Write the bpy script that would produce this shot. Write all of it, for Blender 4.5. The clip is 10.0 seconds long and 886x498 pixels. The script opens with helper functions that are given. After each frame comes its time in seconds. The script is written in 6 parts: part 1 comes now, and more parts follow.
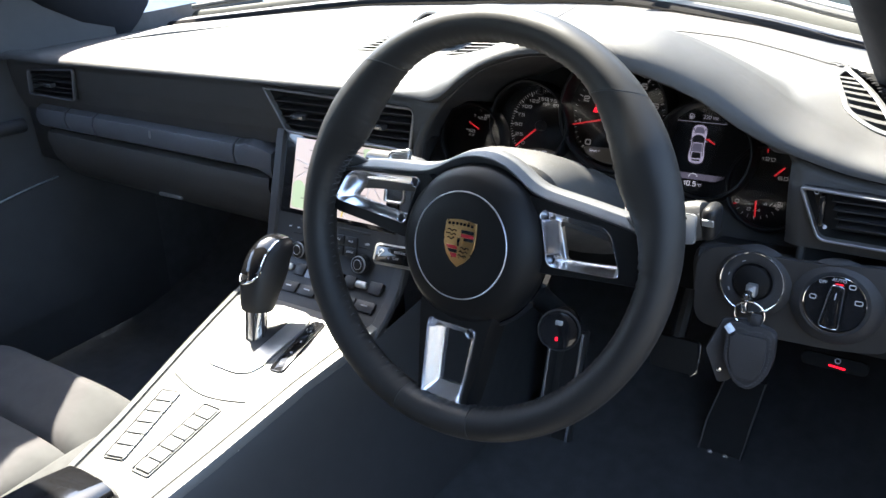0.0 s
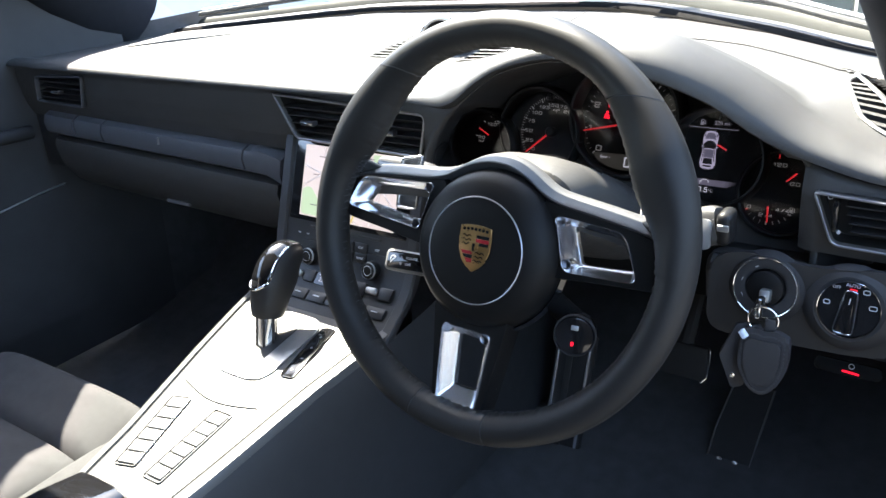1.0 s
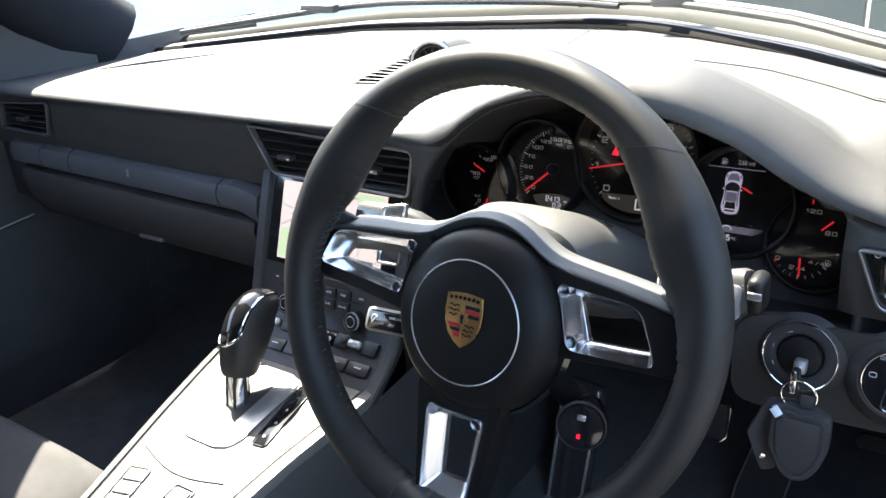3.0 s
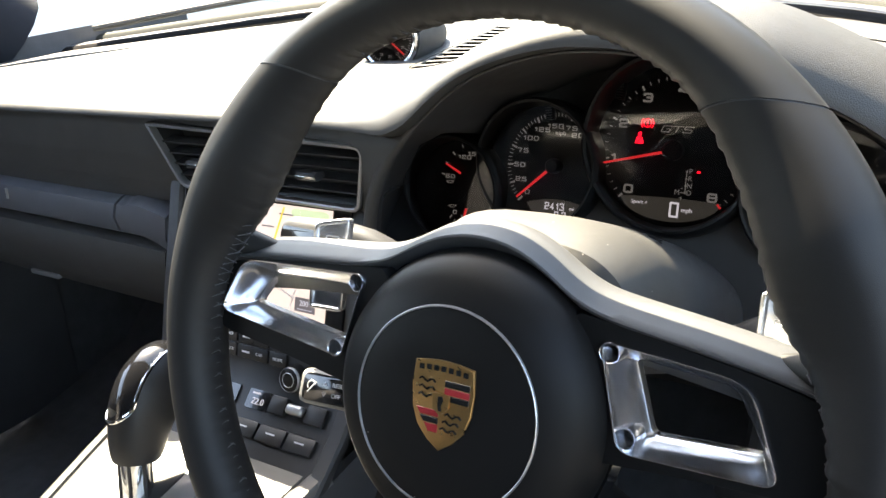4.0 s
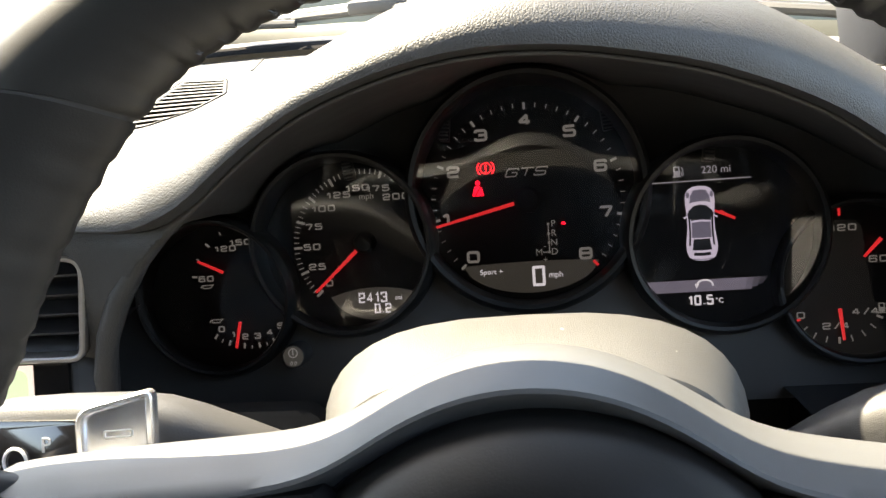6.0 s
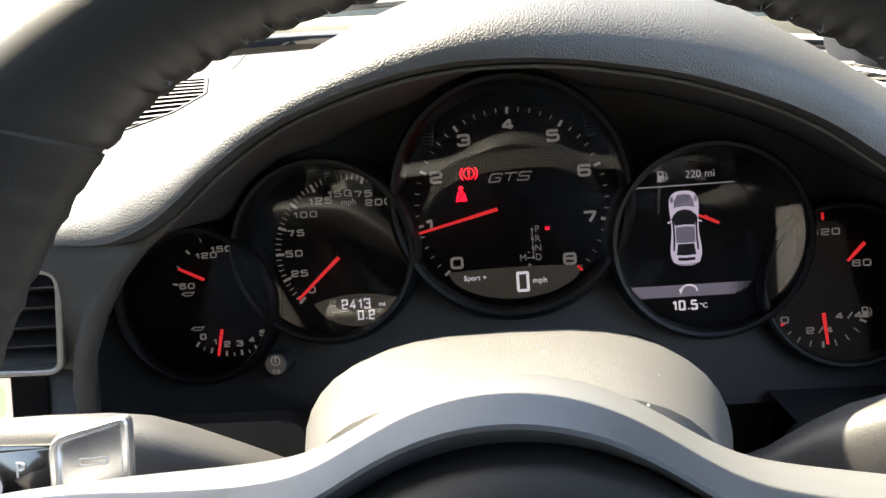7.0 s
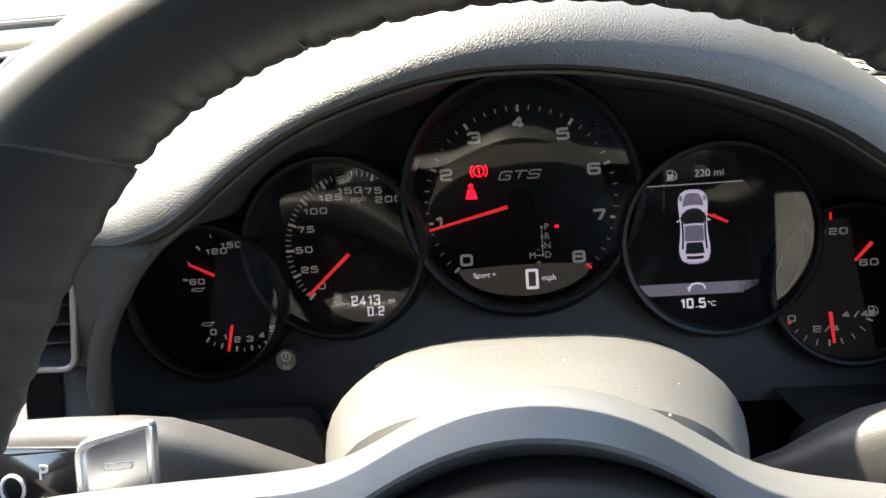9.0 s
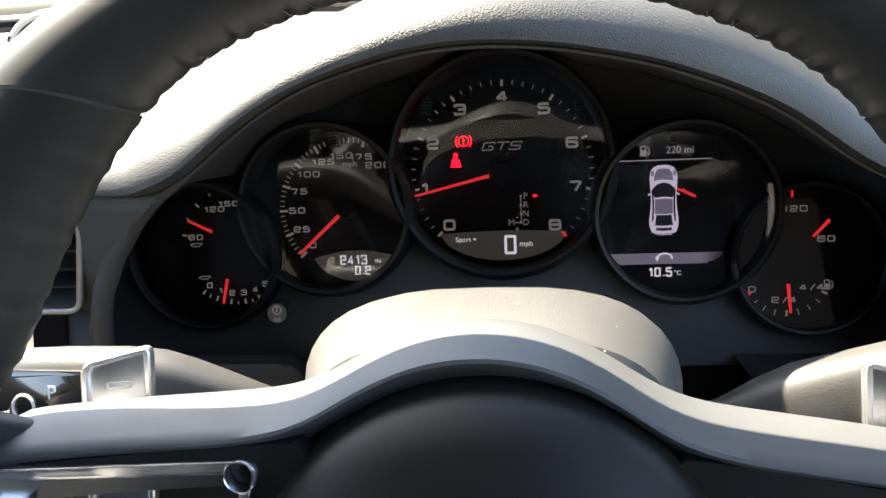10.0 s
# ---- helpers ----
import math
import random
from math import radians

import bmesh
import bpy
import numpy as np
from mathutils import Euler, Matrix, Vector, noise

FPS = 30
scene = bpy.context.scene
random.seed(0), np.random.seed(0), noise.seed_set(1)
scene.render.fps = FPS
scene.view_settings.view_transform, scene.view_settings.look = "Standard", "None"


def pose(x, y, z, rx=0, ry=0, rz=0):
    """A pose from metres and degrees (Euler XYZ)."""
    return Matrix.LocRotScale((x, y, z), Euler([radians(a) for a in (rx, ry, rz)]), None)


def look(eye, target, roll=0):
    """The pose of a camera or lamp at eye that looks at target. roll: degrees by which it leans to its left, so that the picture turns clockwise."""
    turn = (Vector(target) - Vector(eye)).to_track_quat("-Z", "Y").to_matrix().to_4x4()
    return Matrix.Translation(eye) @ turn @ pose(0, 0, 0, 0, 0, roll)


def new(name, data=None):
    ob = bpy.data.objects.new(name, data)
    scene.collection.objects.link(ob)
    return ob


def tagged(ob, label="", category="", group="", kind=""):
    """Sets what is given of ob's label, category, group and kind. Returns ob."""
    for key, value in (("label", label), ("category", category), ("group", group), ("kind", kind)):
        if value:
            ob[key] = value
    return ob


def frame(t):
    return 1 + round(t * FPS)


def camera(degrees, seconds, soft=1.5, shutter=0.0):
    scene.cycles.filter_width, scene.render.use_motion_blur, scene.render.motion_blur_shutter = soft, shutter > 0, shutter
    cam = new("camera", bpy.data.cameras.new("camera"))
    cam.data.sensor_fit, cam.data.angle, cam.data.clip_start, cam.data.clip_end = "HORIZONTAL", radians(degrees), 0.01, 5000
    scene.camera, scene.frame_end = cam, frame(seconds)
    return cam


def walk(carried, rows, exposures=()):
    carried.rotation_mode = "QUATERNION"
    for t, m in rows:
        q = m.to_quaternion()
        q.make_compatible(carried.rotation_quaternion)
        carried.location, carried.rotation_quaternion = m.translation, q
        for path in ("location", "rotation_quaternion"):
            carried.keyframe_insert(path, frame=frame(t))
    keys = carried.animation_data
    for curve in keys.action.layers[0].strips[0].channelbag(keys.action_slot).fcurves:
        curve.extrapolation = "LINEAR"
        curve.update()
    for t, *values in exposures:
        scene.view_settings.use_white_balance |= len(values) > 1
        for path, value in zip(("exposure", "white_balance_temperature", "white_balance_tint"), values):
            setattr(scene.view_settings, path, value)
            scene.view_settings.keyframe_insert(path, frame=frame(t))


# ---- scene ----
cam = camera(55.9, 10.0)
PATH = [
    (0, (0.734, -0.551, 1.009), (-0.339, 0.927, 0.194), -4.3),
    (0.5, (0.732, -0.556, 1.005), (-0.344, 0.926, 0.201), -4.4),
    (1, (0.724, -0.559, 1.008), (-0.352, 0.926, 0.21), -4.3),
    (1.5, (0.721, -0.561, 1.01), (-0.356, 0.926, 0.216), -4.3),
    (2, (0.717, -0.552, 1.007), (-0.363, 0.935, 0.219), -4.2),
    (2.5, (0.694, -0.527, 1.009), (-0.389, 0.959, 0.222), -4.3),
    (2.7, (0.688, -0.504, 1.017), (-0.399, 0.98, 0.233), -4.4),
    (3.8, (0.583, -0.311, 0.943), (-0.475, 1.207, 0.184), -5.6),
    (4, (0.548, -0.278, 0.926), (-0.486, 1.261, 0.176), -5.7),
    (4.5, (0.457, -0.214, 0.897), (-0.399, 1.444, 0.176), -5.3),
    (5, (0.415, -0.176, 0.88), (-0.139, 1.62, 0.195), -5.2),
    (5.5, (0.385, -0.154, 0.882), (0.034, 1.696, 0.206), -6.1),
    (5.7, (0.370, -0.149, 0.881), (0.116, 1.719, 0.218), -5.8),
    (6.8, (0.373, -0.136, 0.889), (0.167, 1.727, 0.197), -5.9),
    (7, (0.373, -0.136, 0.89), (0.175, 1.727, 0.193), -5.9),
    (7.5, (0.372, -0.135, 0.895), (0.184, 1.726, 0.186), -5.9),
    (8, (0.371, -0.135, 0.895), (0.188, 1.722, 0.176), -5.9),
    (8.5, (0.37, -0.136, 0.896), (0.191, 1.719, 0.171), -5.8),
    (9, (0.366, -0.136, 0.898), (0.175, 1.715, 0.166), -5.6),
    (9.5, (0.372, -0.143, 0.896), (0.196, 1.702, 0.144), -4.6),
    (10, (0.379, -0.166, 0.9), (0.182, 1.666, 0.123), -3.8),
]
walk(cam, [(t, look(eye, target, roll)) for t, eye, target, roll in PATH], [(0, 3.24, 7000, 10), (2.5, 3.26, 7100, 10), (4, 3.47, 8200, 10), (5, 3.53, 8800, 10), (7, 3.58, 8000, 10), (10, 3.53, 7700, 10)])

# ---- daylight ----
SUN_AZ, SUN_EL = 146.3, 55.6  # degrees: azimuth from +x towards +y, elevation
sun_dir = Vector((math.cos(radians(SUN_AZ)) * math.cos(radians(SUN_EL)), math.sin(radians(SUN_AZ)) * math.cos(radians(SUN_EL)), math.sin(radians(SUN_EL))))
world = bpy.data.worlds.new("daylight")
scene.world = world
world.use_nodes = True
sky = world.node_tree.nodes.new("ShaderNodeTexSky")
sky.sky_type, sky.sun_disc = "NISHITA", False
sky.sun_elevation, sky.sun_rotation = radians(SUN_EL), radians(90 - SUN_AZ)
world.node_tree.links.new(sky.outputs[0], world.node_tree.nodes["Background"].inputs[0])
world.node_tree.nodes["Background"].inputs[1].default_value = 0.15
sun = new("sun", bpy.data.lights.new("sun", "SUN"))
sun.data.energy, sun.data.angle, sun.data.color = 5.0, radians(0.5), (1.0, 0.95, 0.88)
sun.matrix_world = look(sun_dir * 10, (0, 0, 0))


# ---- materials ----
def material(name, colour, rough=0.5, metal=0.0, noise_scale=0, spread=0.15, grain=0, bump=0.1, coat=0.0, pattern="noise", spec=0.5, mottle=None):
    """A principled material: fine grain as bump, and colour and gloss that vary at two scales."""
    m = bpy.data.materials.new(name)
    m.use_nodes = True
    nt = m.node_tree
    b = nt.nodes["Principled BSDF"]
    b.inputs["Metallic"].default_value = metal
    b.inputs["Roughness"].default_value = rough
    b.inputs["Base Color"].default_value = (*colour, 1)
    b.inputs["Coat Weight"].default_value = coat
    b.inputs["Specular IOR Level"].default_value = spec
    tc = nt.nodes.new("ShaderNodeTexCoord")
    if noise_scale:
        n1 = nt.nodes.new("ShaderNodeTexNoise")
        n1.inputs["Scale"].default_value, n1.inputs["Detail"].default_value = noise_scale, 6
        nt.links.new(tc.outputs["Object"], n1.inputs["Vector"])
        ramp = nt.nodes.new("ShaderNodeMix")
        ramp.data_type = "RGBA"
        other = mottle or tuple(min(1, c * (1 + 2 * spread)) for c in colour)
        ramp.inputs[6].default_value = (*[c * (1 - spread) for c in colour], 1)
        ramp.inputs[7].default_value = (*other, 1)
        nt.links.new(n1.outputs["Fac"], ramp.inputs[0])
        nt.links.new(ramp.outputs[2], b.inputs["Base Color"])
        n2 = nt.nodes.new("ShaderNodeTexNoise")
        n2.inputs["Scale"].default_value, n2.inputs["Detail"].default_value = noise_scale * 3.7, 4
        nt.links.new(tc.outputs["Object"], n2.inputs["Vector"])
        mr = nt.nodes.new("ShaderNodeMapRange")
        mr.inputs["To Min"].default_value, mr.inputs["To Max"].default_value = max(0, rough - 0.08), min(1, rough + 0.08)
        nt.links.new(n2.outputs["Fac"], mr.inputs["Value"])
        nt.links.new(mr.outputs[0], b.inputs["Roughness"])
    if grain:
        if pattern == "voronoi":
            g = nt.nodes.new("ShaderNodeTexVoronoi")
            g.feature = "DISTANCE_TO_EDGE"
            out = g.outputs["Distance"]
        else:
            g = nt.nodes.new("ShaderNodeTexNoise")
            g.inputs["Detail"].default_value = 3
            out = g.outputs["Fac"]
        g.inputs["Scale"].default_value = grain
        nt.links.new(tc.outputs["Object"], g.inputs["Vector"])
        if pattern == "voronoi":
            cl = nt.nodes.new("ShaderNodeMapRange")
            cl.inputs["From Max"].default_value = 0.28
            nt.links.new(out, cl.inputs["Value"])
            out = cl.outputs[0]
        bp = nt.nodes.new("ShaderNodeBump")
        bp.inputs["Strength"].default_value, bp.inputs["Distance"].default_value = bump, 0.0006
        nt.links.new(out, bp.inputs["Height"])
        nt.links.new(bp.outputs[0], b.inputs["Normal"])
    return m


def glowing(name, colour, strength):
    m = bpy.data.materials.new(name)
    m.use_nodes = True
    b = m.node_tree.nodes["Principled BSDF"]
    b.inputs["Base Color"].default_value = (*[c * 0.3 for c in colour], 1)
    b.inputs["Roughness"].default_value = 0.4
    b.inputs["Emission Color"].default_value = (*colour, 1)
    b.inputs["Emission Strength"].default_value = strength
    return m


def pane_glass(name, tint=(1, 1, 1), gloss=1.0, ior=1.5):
    """A thin clear pane: lets the light straight through, with a mirror gloss by Fresnel."""
    m = bpy.data.materials.new(name)
    m.use_nodes = True
    nt = m.node_tree
    nt.nodes.remove(nt.nodes["Principled BSDF"])
    out = nt.nodes["Material Output"]
    tr, gl = nt.nodes.new("ShaderNodeBsdfTransparent"), nt.nodes.new("ShaderNodeBsdfGlossy")
    mix, fr, mul = nt.nodes.new("ShaderNodeMixShader"), nt.nodes.new("ShaderNodeFresnel"), nt.nodes.new("ShaderNodeMath")
    tr.inputs[0].default_value = (*tint, 1)
    gl.inputs["Roughness"].default_value = 0.02
    fr.inputs[0].default_value = ior
    mul.operation = "MULTIPLY"
    mul.inputs[1].default_value = gloss
    nt.links.new(fr.outputs[0], mul.inputs[0])
    nt.links.new(mul.outputs[0], mix.inputs[0])
    nt.links.new(tr.outputs[0], mix.inputs[1])
    nt.links.new(gl.outputs[0], mix.inputs[2])
    nt.links.new(mix.outputs[0], out.inputs[0])
    return m


DASH = material("grained black dashboard leather", (0.042, 0.041, 0.0405), 0.54, 0, 9, 0.12, 820, 0.28, spec=0.5, pattern="voronoi")
RIM = material("smooth black steering wheel leather", (0.018, 0.0178, 0.018), 0.44, 0, 14, 0.15, 1700, 0.05, pattern="voronoi", spec=0.4)
RIM_PERF = material("worn black wheel leather", (0.016, 0.0155, 0.0155), 0.52, 0, 20, 0.18, 1500, 0.06, pattern="voronoi", spec=0.27)
PAD = material("soft matte black airbag plastic", (0.0075, 0.0074, 0.0076), 0.48, 0, 12, 0.1, 1500, 0.08, spec=0.17)
PLASTIC = material("matte black trim plastic", (0.026, 0.026, 0.028), 0.55, 0, 16, 0.12, 1300, 0.2)
CLUSTER = material("black soft binnacle plastic", (0.034, 0.033, 0.033), 0.62, 0, 16, 0.1, 1400, 0.15, spec=0.4)
GREYCOV = material("satin grey spoke cover plastic", (0.054, 0.055, 0.057), 0.46, 0, 22, 0.08, 2200, 0.05, spec=0.35)
COWL = material("grained grey column plastic", (0.038, 0.037, 0.036), 0.5, 0, 22, 0.12, 1500, 0.18, pattern="voronoi")
GLOSS = material("gloss black plastic", (0.008, 0.008, 0.009), 0.12, 0, 10, 0.1, 0, coat=0.5)
ALU = material("satin aluminium", (0.80, 0.81, 0.84), 0.27, 0.9, 0, 0, 900, 0.02)
CHROME = material("bright chrome", (0.78, 0.79, 0.80), 0.08, 1.0, 20, 0.04, 0)
SILVER = material("silver painted trim", (0.46, 0.47, 0.48), 0.34, 0.8, 24, 0.08, 0)
TRIM = material("brushed dark grey trim strip", (0.11, 0.115, 0.13), 0.32, 0.3, 26, 0.12, 0)
FACE = material("matte black dial face", (0.009, 0.009, 0.0095), 0.6, 0, 18, 0.1, 1600, 0.1, spec=0.2)
MARK = glowing("white dial print", (0.62, 0.62, 0.66), 0.016)
DIMLCD = glowing("dim violet display figures", (0.40, 0.40, 0.52), 0.045)
LCD = glowing("white display figures", (0.78, 0.80, 1.0), 0.062)
REDGLOW = glowing("red warning lamp", (1.0, 0.008, 0.03), 0.28)
NEEDLE = glowing("red needle", (0.85, 0.032, 0.045), 0.06)
CARGLOW = glowing("pale violet display graphic", (0.44, 0.42, 0.62), 0.085)
CARDARK = glowing("dark violet display graphic", (0.012, 0.012, 0.02), 0.02)
BAND = glowing("grey violet display band", (0.22, 0.21, 0.32), 0.045)
CARMID = glowing("mid violet display graphic", (0.17, 0.165, 0.27), 0.05)
BANDFADE = [glowing("fading display band", (0.22 * k, 0.21 * k, 0.32 * k), 0.045) for k in (0.75, 0.45, 0.2)]
MAPBG = glowing("pale pink map background", (0.86, 0.76, 0.78), 0.10)
MAPGREEN = glowing("pale green map area", (0.60, 0.78, 0.55), 0.10)
MAPROAD = glowing("yellow map road", (0.95, 0.72, 0.12), 0.10)
MAPINK = glowing("grey map lettering", (0.30, 0.28, 0.33), 0.03)
LCDBACK = glowing("grey lit display window", (0.16, 0.155, 0.15), 0.015)
PRINT = material("light grey printed symbol", (0.62, 0.62, 0.64), 0.5)
GOLD = material("gold enamel", (0.50, 0.31, 0.13), 0.3, 0.9, 60, 0.15, 700, 0.3)
CREST_RED = material("red enamel", (0.36, 0.03, 0.035), 0.2, 0, 60, 0.1)
CREST_BLACK = material("black enamel", (0.012, 0.012, 0.012), 0.2, 0, 60, 0.1)
SEATCLOTH = material("charcoal suede seat cloth", (0.034, 0.034, 0.035), 0.9, 0, 30, 0.2, 1600, 0.5)
SEATLEATHER = material("black seat leather", (0.035, 0.035, 0.037), 0.5, 0, 12, 0.15, 520, 0.4, pattern="voronoi")
CARPET = material("black carpet", (0.055, 0.055, 0.058), 0.95, 0, 40, 0.3, 900, 0.8)
LINER = material("dark grey headliner cloth", (0.13, 0.13, 0.13), 0.9, 0, 20, 0.08, 1200, 0.3)
FOB = material("dark grey fob leather", (0.026, 0.026, 0.029), 0.55, 0, 30, 0.2, 800, 0.5, pattern="voronoi")
RUBBER = material("black rubber", (0.016, 0.016, 0.017), 0.7, 0, 20, 0.15, 500, 0.2)
PAINT = material("dark olive grey car paint", (0.020, 0.021, 0.017), 0.55, 0.0, 8, 0.06, 0, coat=0.0, spec=0.15)
WALLPAINT = material("olive grey sheet steel", (0.14, 0.145, 0.12), 0.6, 0, 2, 0.12, 60, 0.15)
BLUEPAINT = material("pale blue van paint", (0.74, 0.77, 0.77), 0.3, 0, 3, 0.08, 0, coat=0.6)
ASPHALT = material("grey asphalt", (0.085, 0.084, 0.080), 0.9, 0, 3, 0.3, 90, 1.0)
KERB_LIT_EDGE = material("pale concrete and sunlit bonnet edge", (0.42, 0.42, 0.40), 0.8, 0, 5, 0.15, 60, 0.6)
WINDOWGLASS = pane_glass("clear windscreen glass", (0.93, 0.97, 0.95), 0.25)
DIALGLASS = pane_glass("clear dial glass", (0.97, 0.97, 0.97), 1.0, 1.6)
THREAD = material("dark grey thread", (0.055, 0.055, 0.06), 0.7, 0, 60, 0.2)
# besides the seal, this black also paints shade behind the column and under slats
SEALSHADEBLACK = material("dull black for seal and shaded gaps", (0.006, 0.006, 0.006), 0.9, 0, 20, 0.2, 300, 0.2, spec=0.1)
TAGPAPER = material("pale blue paper tag", (0.55, 0.62, 0.72), 0.6, 0, 40, 0.1)


# ---- mesh helpers ----
def part(name, bm, mat, parent=None, label="", smooth=True, m=None, face_to=None):
    """Links a bmesh as one mesh object under a thing or a part."""
    bmesh.ops.recalc_face_normals(bm, faces=bm.faces)
    me = bpy.data.meshes.new(name)
    bm.to_mesh(me)
    bm.free()
    if smooth:
        me.shade_smooth()
        me.set_sharp_from_angle(angle=radians(38))
    if face_to is not None and len(me.polygons) and me.polygons[len(me.polygons) // 2].normal.dot(Vector(face_to)) < 0:
        me.flip_normals()
    me.materials.append(mat)
    ob = new(name, me)
    if parent:
        ob.parent = parent
    if m is not None:
        ob.matrix_basis = m
    if label:
        ob["label"] = label
    return ob


def thing(name, m, label, category, group="", kind=""):
    e = new(name)
    e.empty_display_size = 0.02
    e.matrix_basis = m
    return tagged(e, label, category, group, kind)


def box(bm, c, s, bevel=0.0, m=None, seg=2):
    r = bmesh.ops.create_cube(bm, size=1.0, matrix=(m or Matrix()) @ Matrix.Translation(c) @ Matrix.Diagonal((*s, 1)))
    if bevel:
        vs = set(r["verts"])
        es = [e for e in bm.edges if e.verts[0] in vs and e.verts[1] in vs]
        bmesh.ops.bevel(bm, geom=es, offset=bevel, segments=seg, profile=0.5, affect="EDGES")
    return bm


def B(c, s, bevel=0.0, m=None, seg=2):
    return box(bmesh.new(), c, s, bevel, m, seg)


def loft(rings, closed=True, caps=True, bm=None, wrap=False):
    """Skin over rings of points; closed: each ring is a loop; wrap: the last ring joins the first."""
    bm = bm or bmesh.new()
    vv = [[bm.verts.new(p) for p in r] for r in rings]
    n = len(vv[0])
    pairs = list(zip(vv, vv[1:])) + ([(vv[-1], vv[0])] if wrap else [])
    for a, b in pairs:
        for i in range(n if closed else n - 1):
            j = (i + 1) % n
            bm.faces.new((a[i], a[j], b[j], b[i]))
    if caps and closed and not wrap:
        bm.faces.new(vv[0][::-1])
        bm.faces.new(vv[-1])
    return bm


def prism(pts, z0, z1, bevel=0.0, seg=2, bm=None):
    """A flat plate with outline pts in local x and y, from z0 to z1; the front edge bevelled."""
    bm = bm or bmesh.new()
    a = [bm.verts.new((x, y, z0)) for x, y in pts]
    b = [bm.verts.new((x, y, z1)) for x, y in pts]
    n = len(pts)
    bm.faces.new(a[::-1])
    top = bm.faces.new(b)
    for i in range(n):
        bm.faces.new((a[i], a[(i + 1) % n], b[(i + 1) % n], b[i]))
    if bevel:
        bmesh.ops.bevel(bm, geom=list(top.edges), offset=bevel, segments=seg, profile=0.5, affect="EDGES")
    return bm


def arc(cx, cy, r, a0, a1, n):
    return [(cx + r * math.cos(radians(a0 + (a1 - a0) * i / n)), cy + r * math.sin(radians(a0 + (a1 - a0) * i / n))) for i in range(n + 1)]


def circle(cx, cy, r, n=48):
    return [(cx + r * math.cos(2 * math.pi * i / n), cy + r * math.sin(2 * math.pi * i / n)) for i in range(n)]


def rounded(pts, r, seg=5):
    """A polygon with its corners rounded by r (a number, or one for each corner)."""
    out = []
    n = len(pts)
    for i, p in enumerate(pts):
        p0, p1, p2 = Vector(pts[i - 1]), Vector(p), Vector(pts[(i + 1) % n])
        rr = r[i] if isinstance(r, (list, tuple)) else r
        d1, d2 = p0 - p1, p2 - p1
        k = min(rr, d1.length * 0.48, d2.length * 0.48)
        a, b = p1 + d1.normalized() * k, p1 + d2.normalized() * k
        for j in range(seg + 1):
            t = j / seg
            q = a * (1 - t) ** 2 + p1 * 2 * t * (1 - t) + b * t ** 2
            out.append((q.x, q.y))
    return out


def rrect(cx, cy, w, h, r, seg=5):
    return rounded([(cx - w / 2, cy - h / 2), (cx + w / 2, cy - h / 2), (cx + w / 2, cy + h / 2), (cx - w / 2, cy + h / 2)], r, seg)


def lathe(profile, n=64, cx=0, cy=0, bm=None):
    """Turns a profile of (radius, z) round the local z axis."""
    rings = [[(cx + r * math.cos(2 * math.pi * i / n), cy + r * math.sin(2 * math.pi * i / n), z) for r, z in profile] for i in range(n)]
    return loft(rings, closed=False, caps=False, bm=bm, wrap=True)


def tube(path, r, n=8, closed=False, bm=None, flat=1.0):
    """A round rod along a path; r a number or one for each point; flat squashes it along its second axis."""
    P = [Vector(p) for p in path]
    rings = []
    up = Vector((0.13, 0.21, 0.97)).normalized()
    for i, p in enumerate(P):
        if closed:
            t = (P[(i + 1) % len(P)] - P[i - 1]).normalized()
        else:
            t = (P[min(i + 1, len(P) - 1)] - P[max(i - 1, 0)]).normalized()
        a = t.cross(up)
        a = a.normalized() if a.length > 1e-4 else Vector((1, 0, 0))
        b = t.cross(a)
        rr = r[i] if isinstance(r, (list, tuple)) else r
        rings.append([p + a * rr * math.cos(2 * math.pi * k / n) + b * rr * flat * math.sin(2 * math.pi * k / n) for k in range(n)])
    return loft(rings, True, not closed, bm, wrap=closed)


def frame_ring(pts, z0, z1, w, bm=None):
    """A flat frame of width w along a closed outline, from z0 to z1 with a softened front."""
    n = len(pts)
    nor = []
    for i in range(n):
        d = (Vector(pts[(i + 1) % n]) - Vector(pts[i - 1]))
        d = d.normalized() if d.length > 1e-9 else Vector((1, 0))
        nor.append(Vector((d.y, -d.x)))
    prof = [(0, z0), (0, z1 - w * 0.25), (w * 0.25, z1), (w * 0.75, z1), (w, z1 - w * 0.25), (w, z0)]
    rings = [[(pts[i][0] - nor[i].x * o, pts[i][1] - nor[i].y * o, z) for o, z in prof] for i in range(n)]
    return loft(rings, False, False, bm, wrap=True)


def interp(x, xs, ys):
    return float(np.interp(x, xs, ys))


def text_mesh(s, size, depth=0.0002, shear=0.0, align="CENTER"):
    cu = bpy.data.curves.new("letters", "FONT")
    cu.body, cu.size, cu.extrude, cu.shear = s, size, depth, shear
    cu.align_x, cu.align_y = align, "CENTER"
    cu.resolution_u = 3
    ob = bpy.data.objects.new("letters", cu)
    me = bpy.data.meshes.new_from_object(ob)
    bpy.data.objects.remove(ob)
    return me


def lettering(name, s, size, mat, parent, x, y, z, rot=0, wide=1.0, shear=0.0, m=None):
    me = text_mesh(s, size, shear=shear)
    me.materials.clear()
    me.materials.append(mat)
    ob = new(name, me)
    ob.parent = parent
    ob.matrix_basis = (m or Matrix()) @ pose(x, y, z, 0, 0, rot) @ Matrix.Diagonal((wide, 1, 1, 1))
    return ob


def bar(name, mat, parent, x, y, z, w, h, rot=0, depth=0.0004, m=None):
    return part(name, B((0, 0, 0), (w, h, depth)), mat, parent, m=(m or Matrix()) @ pose(x, y, z, 0, 0, rot))


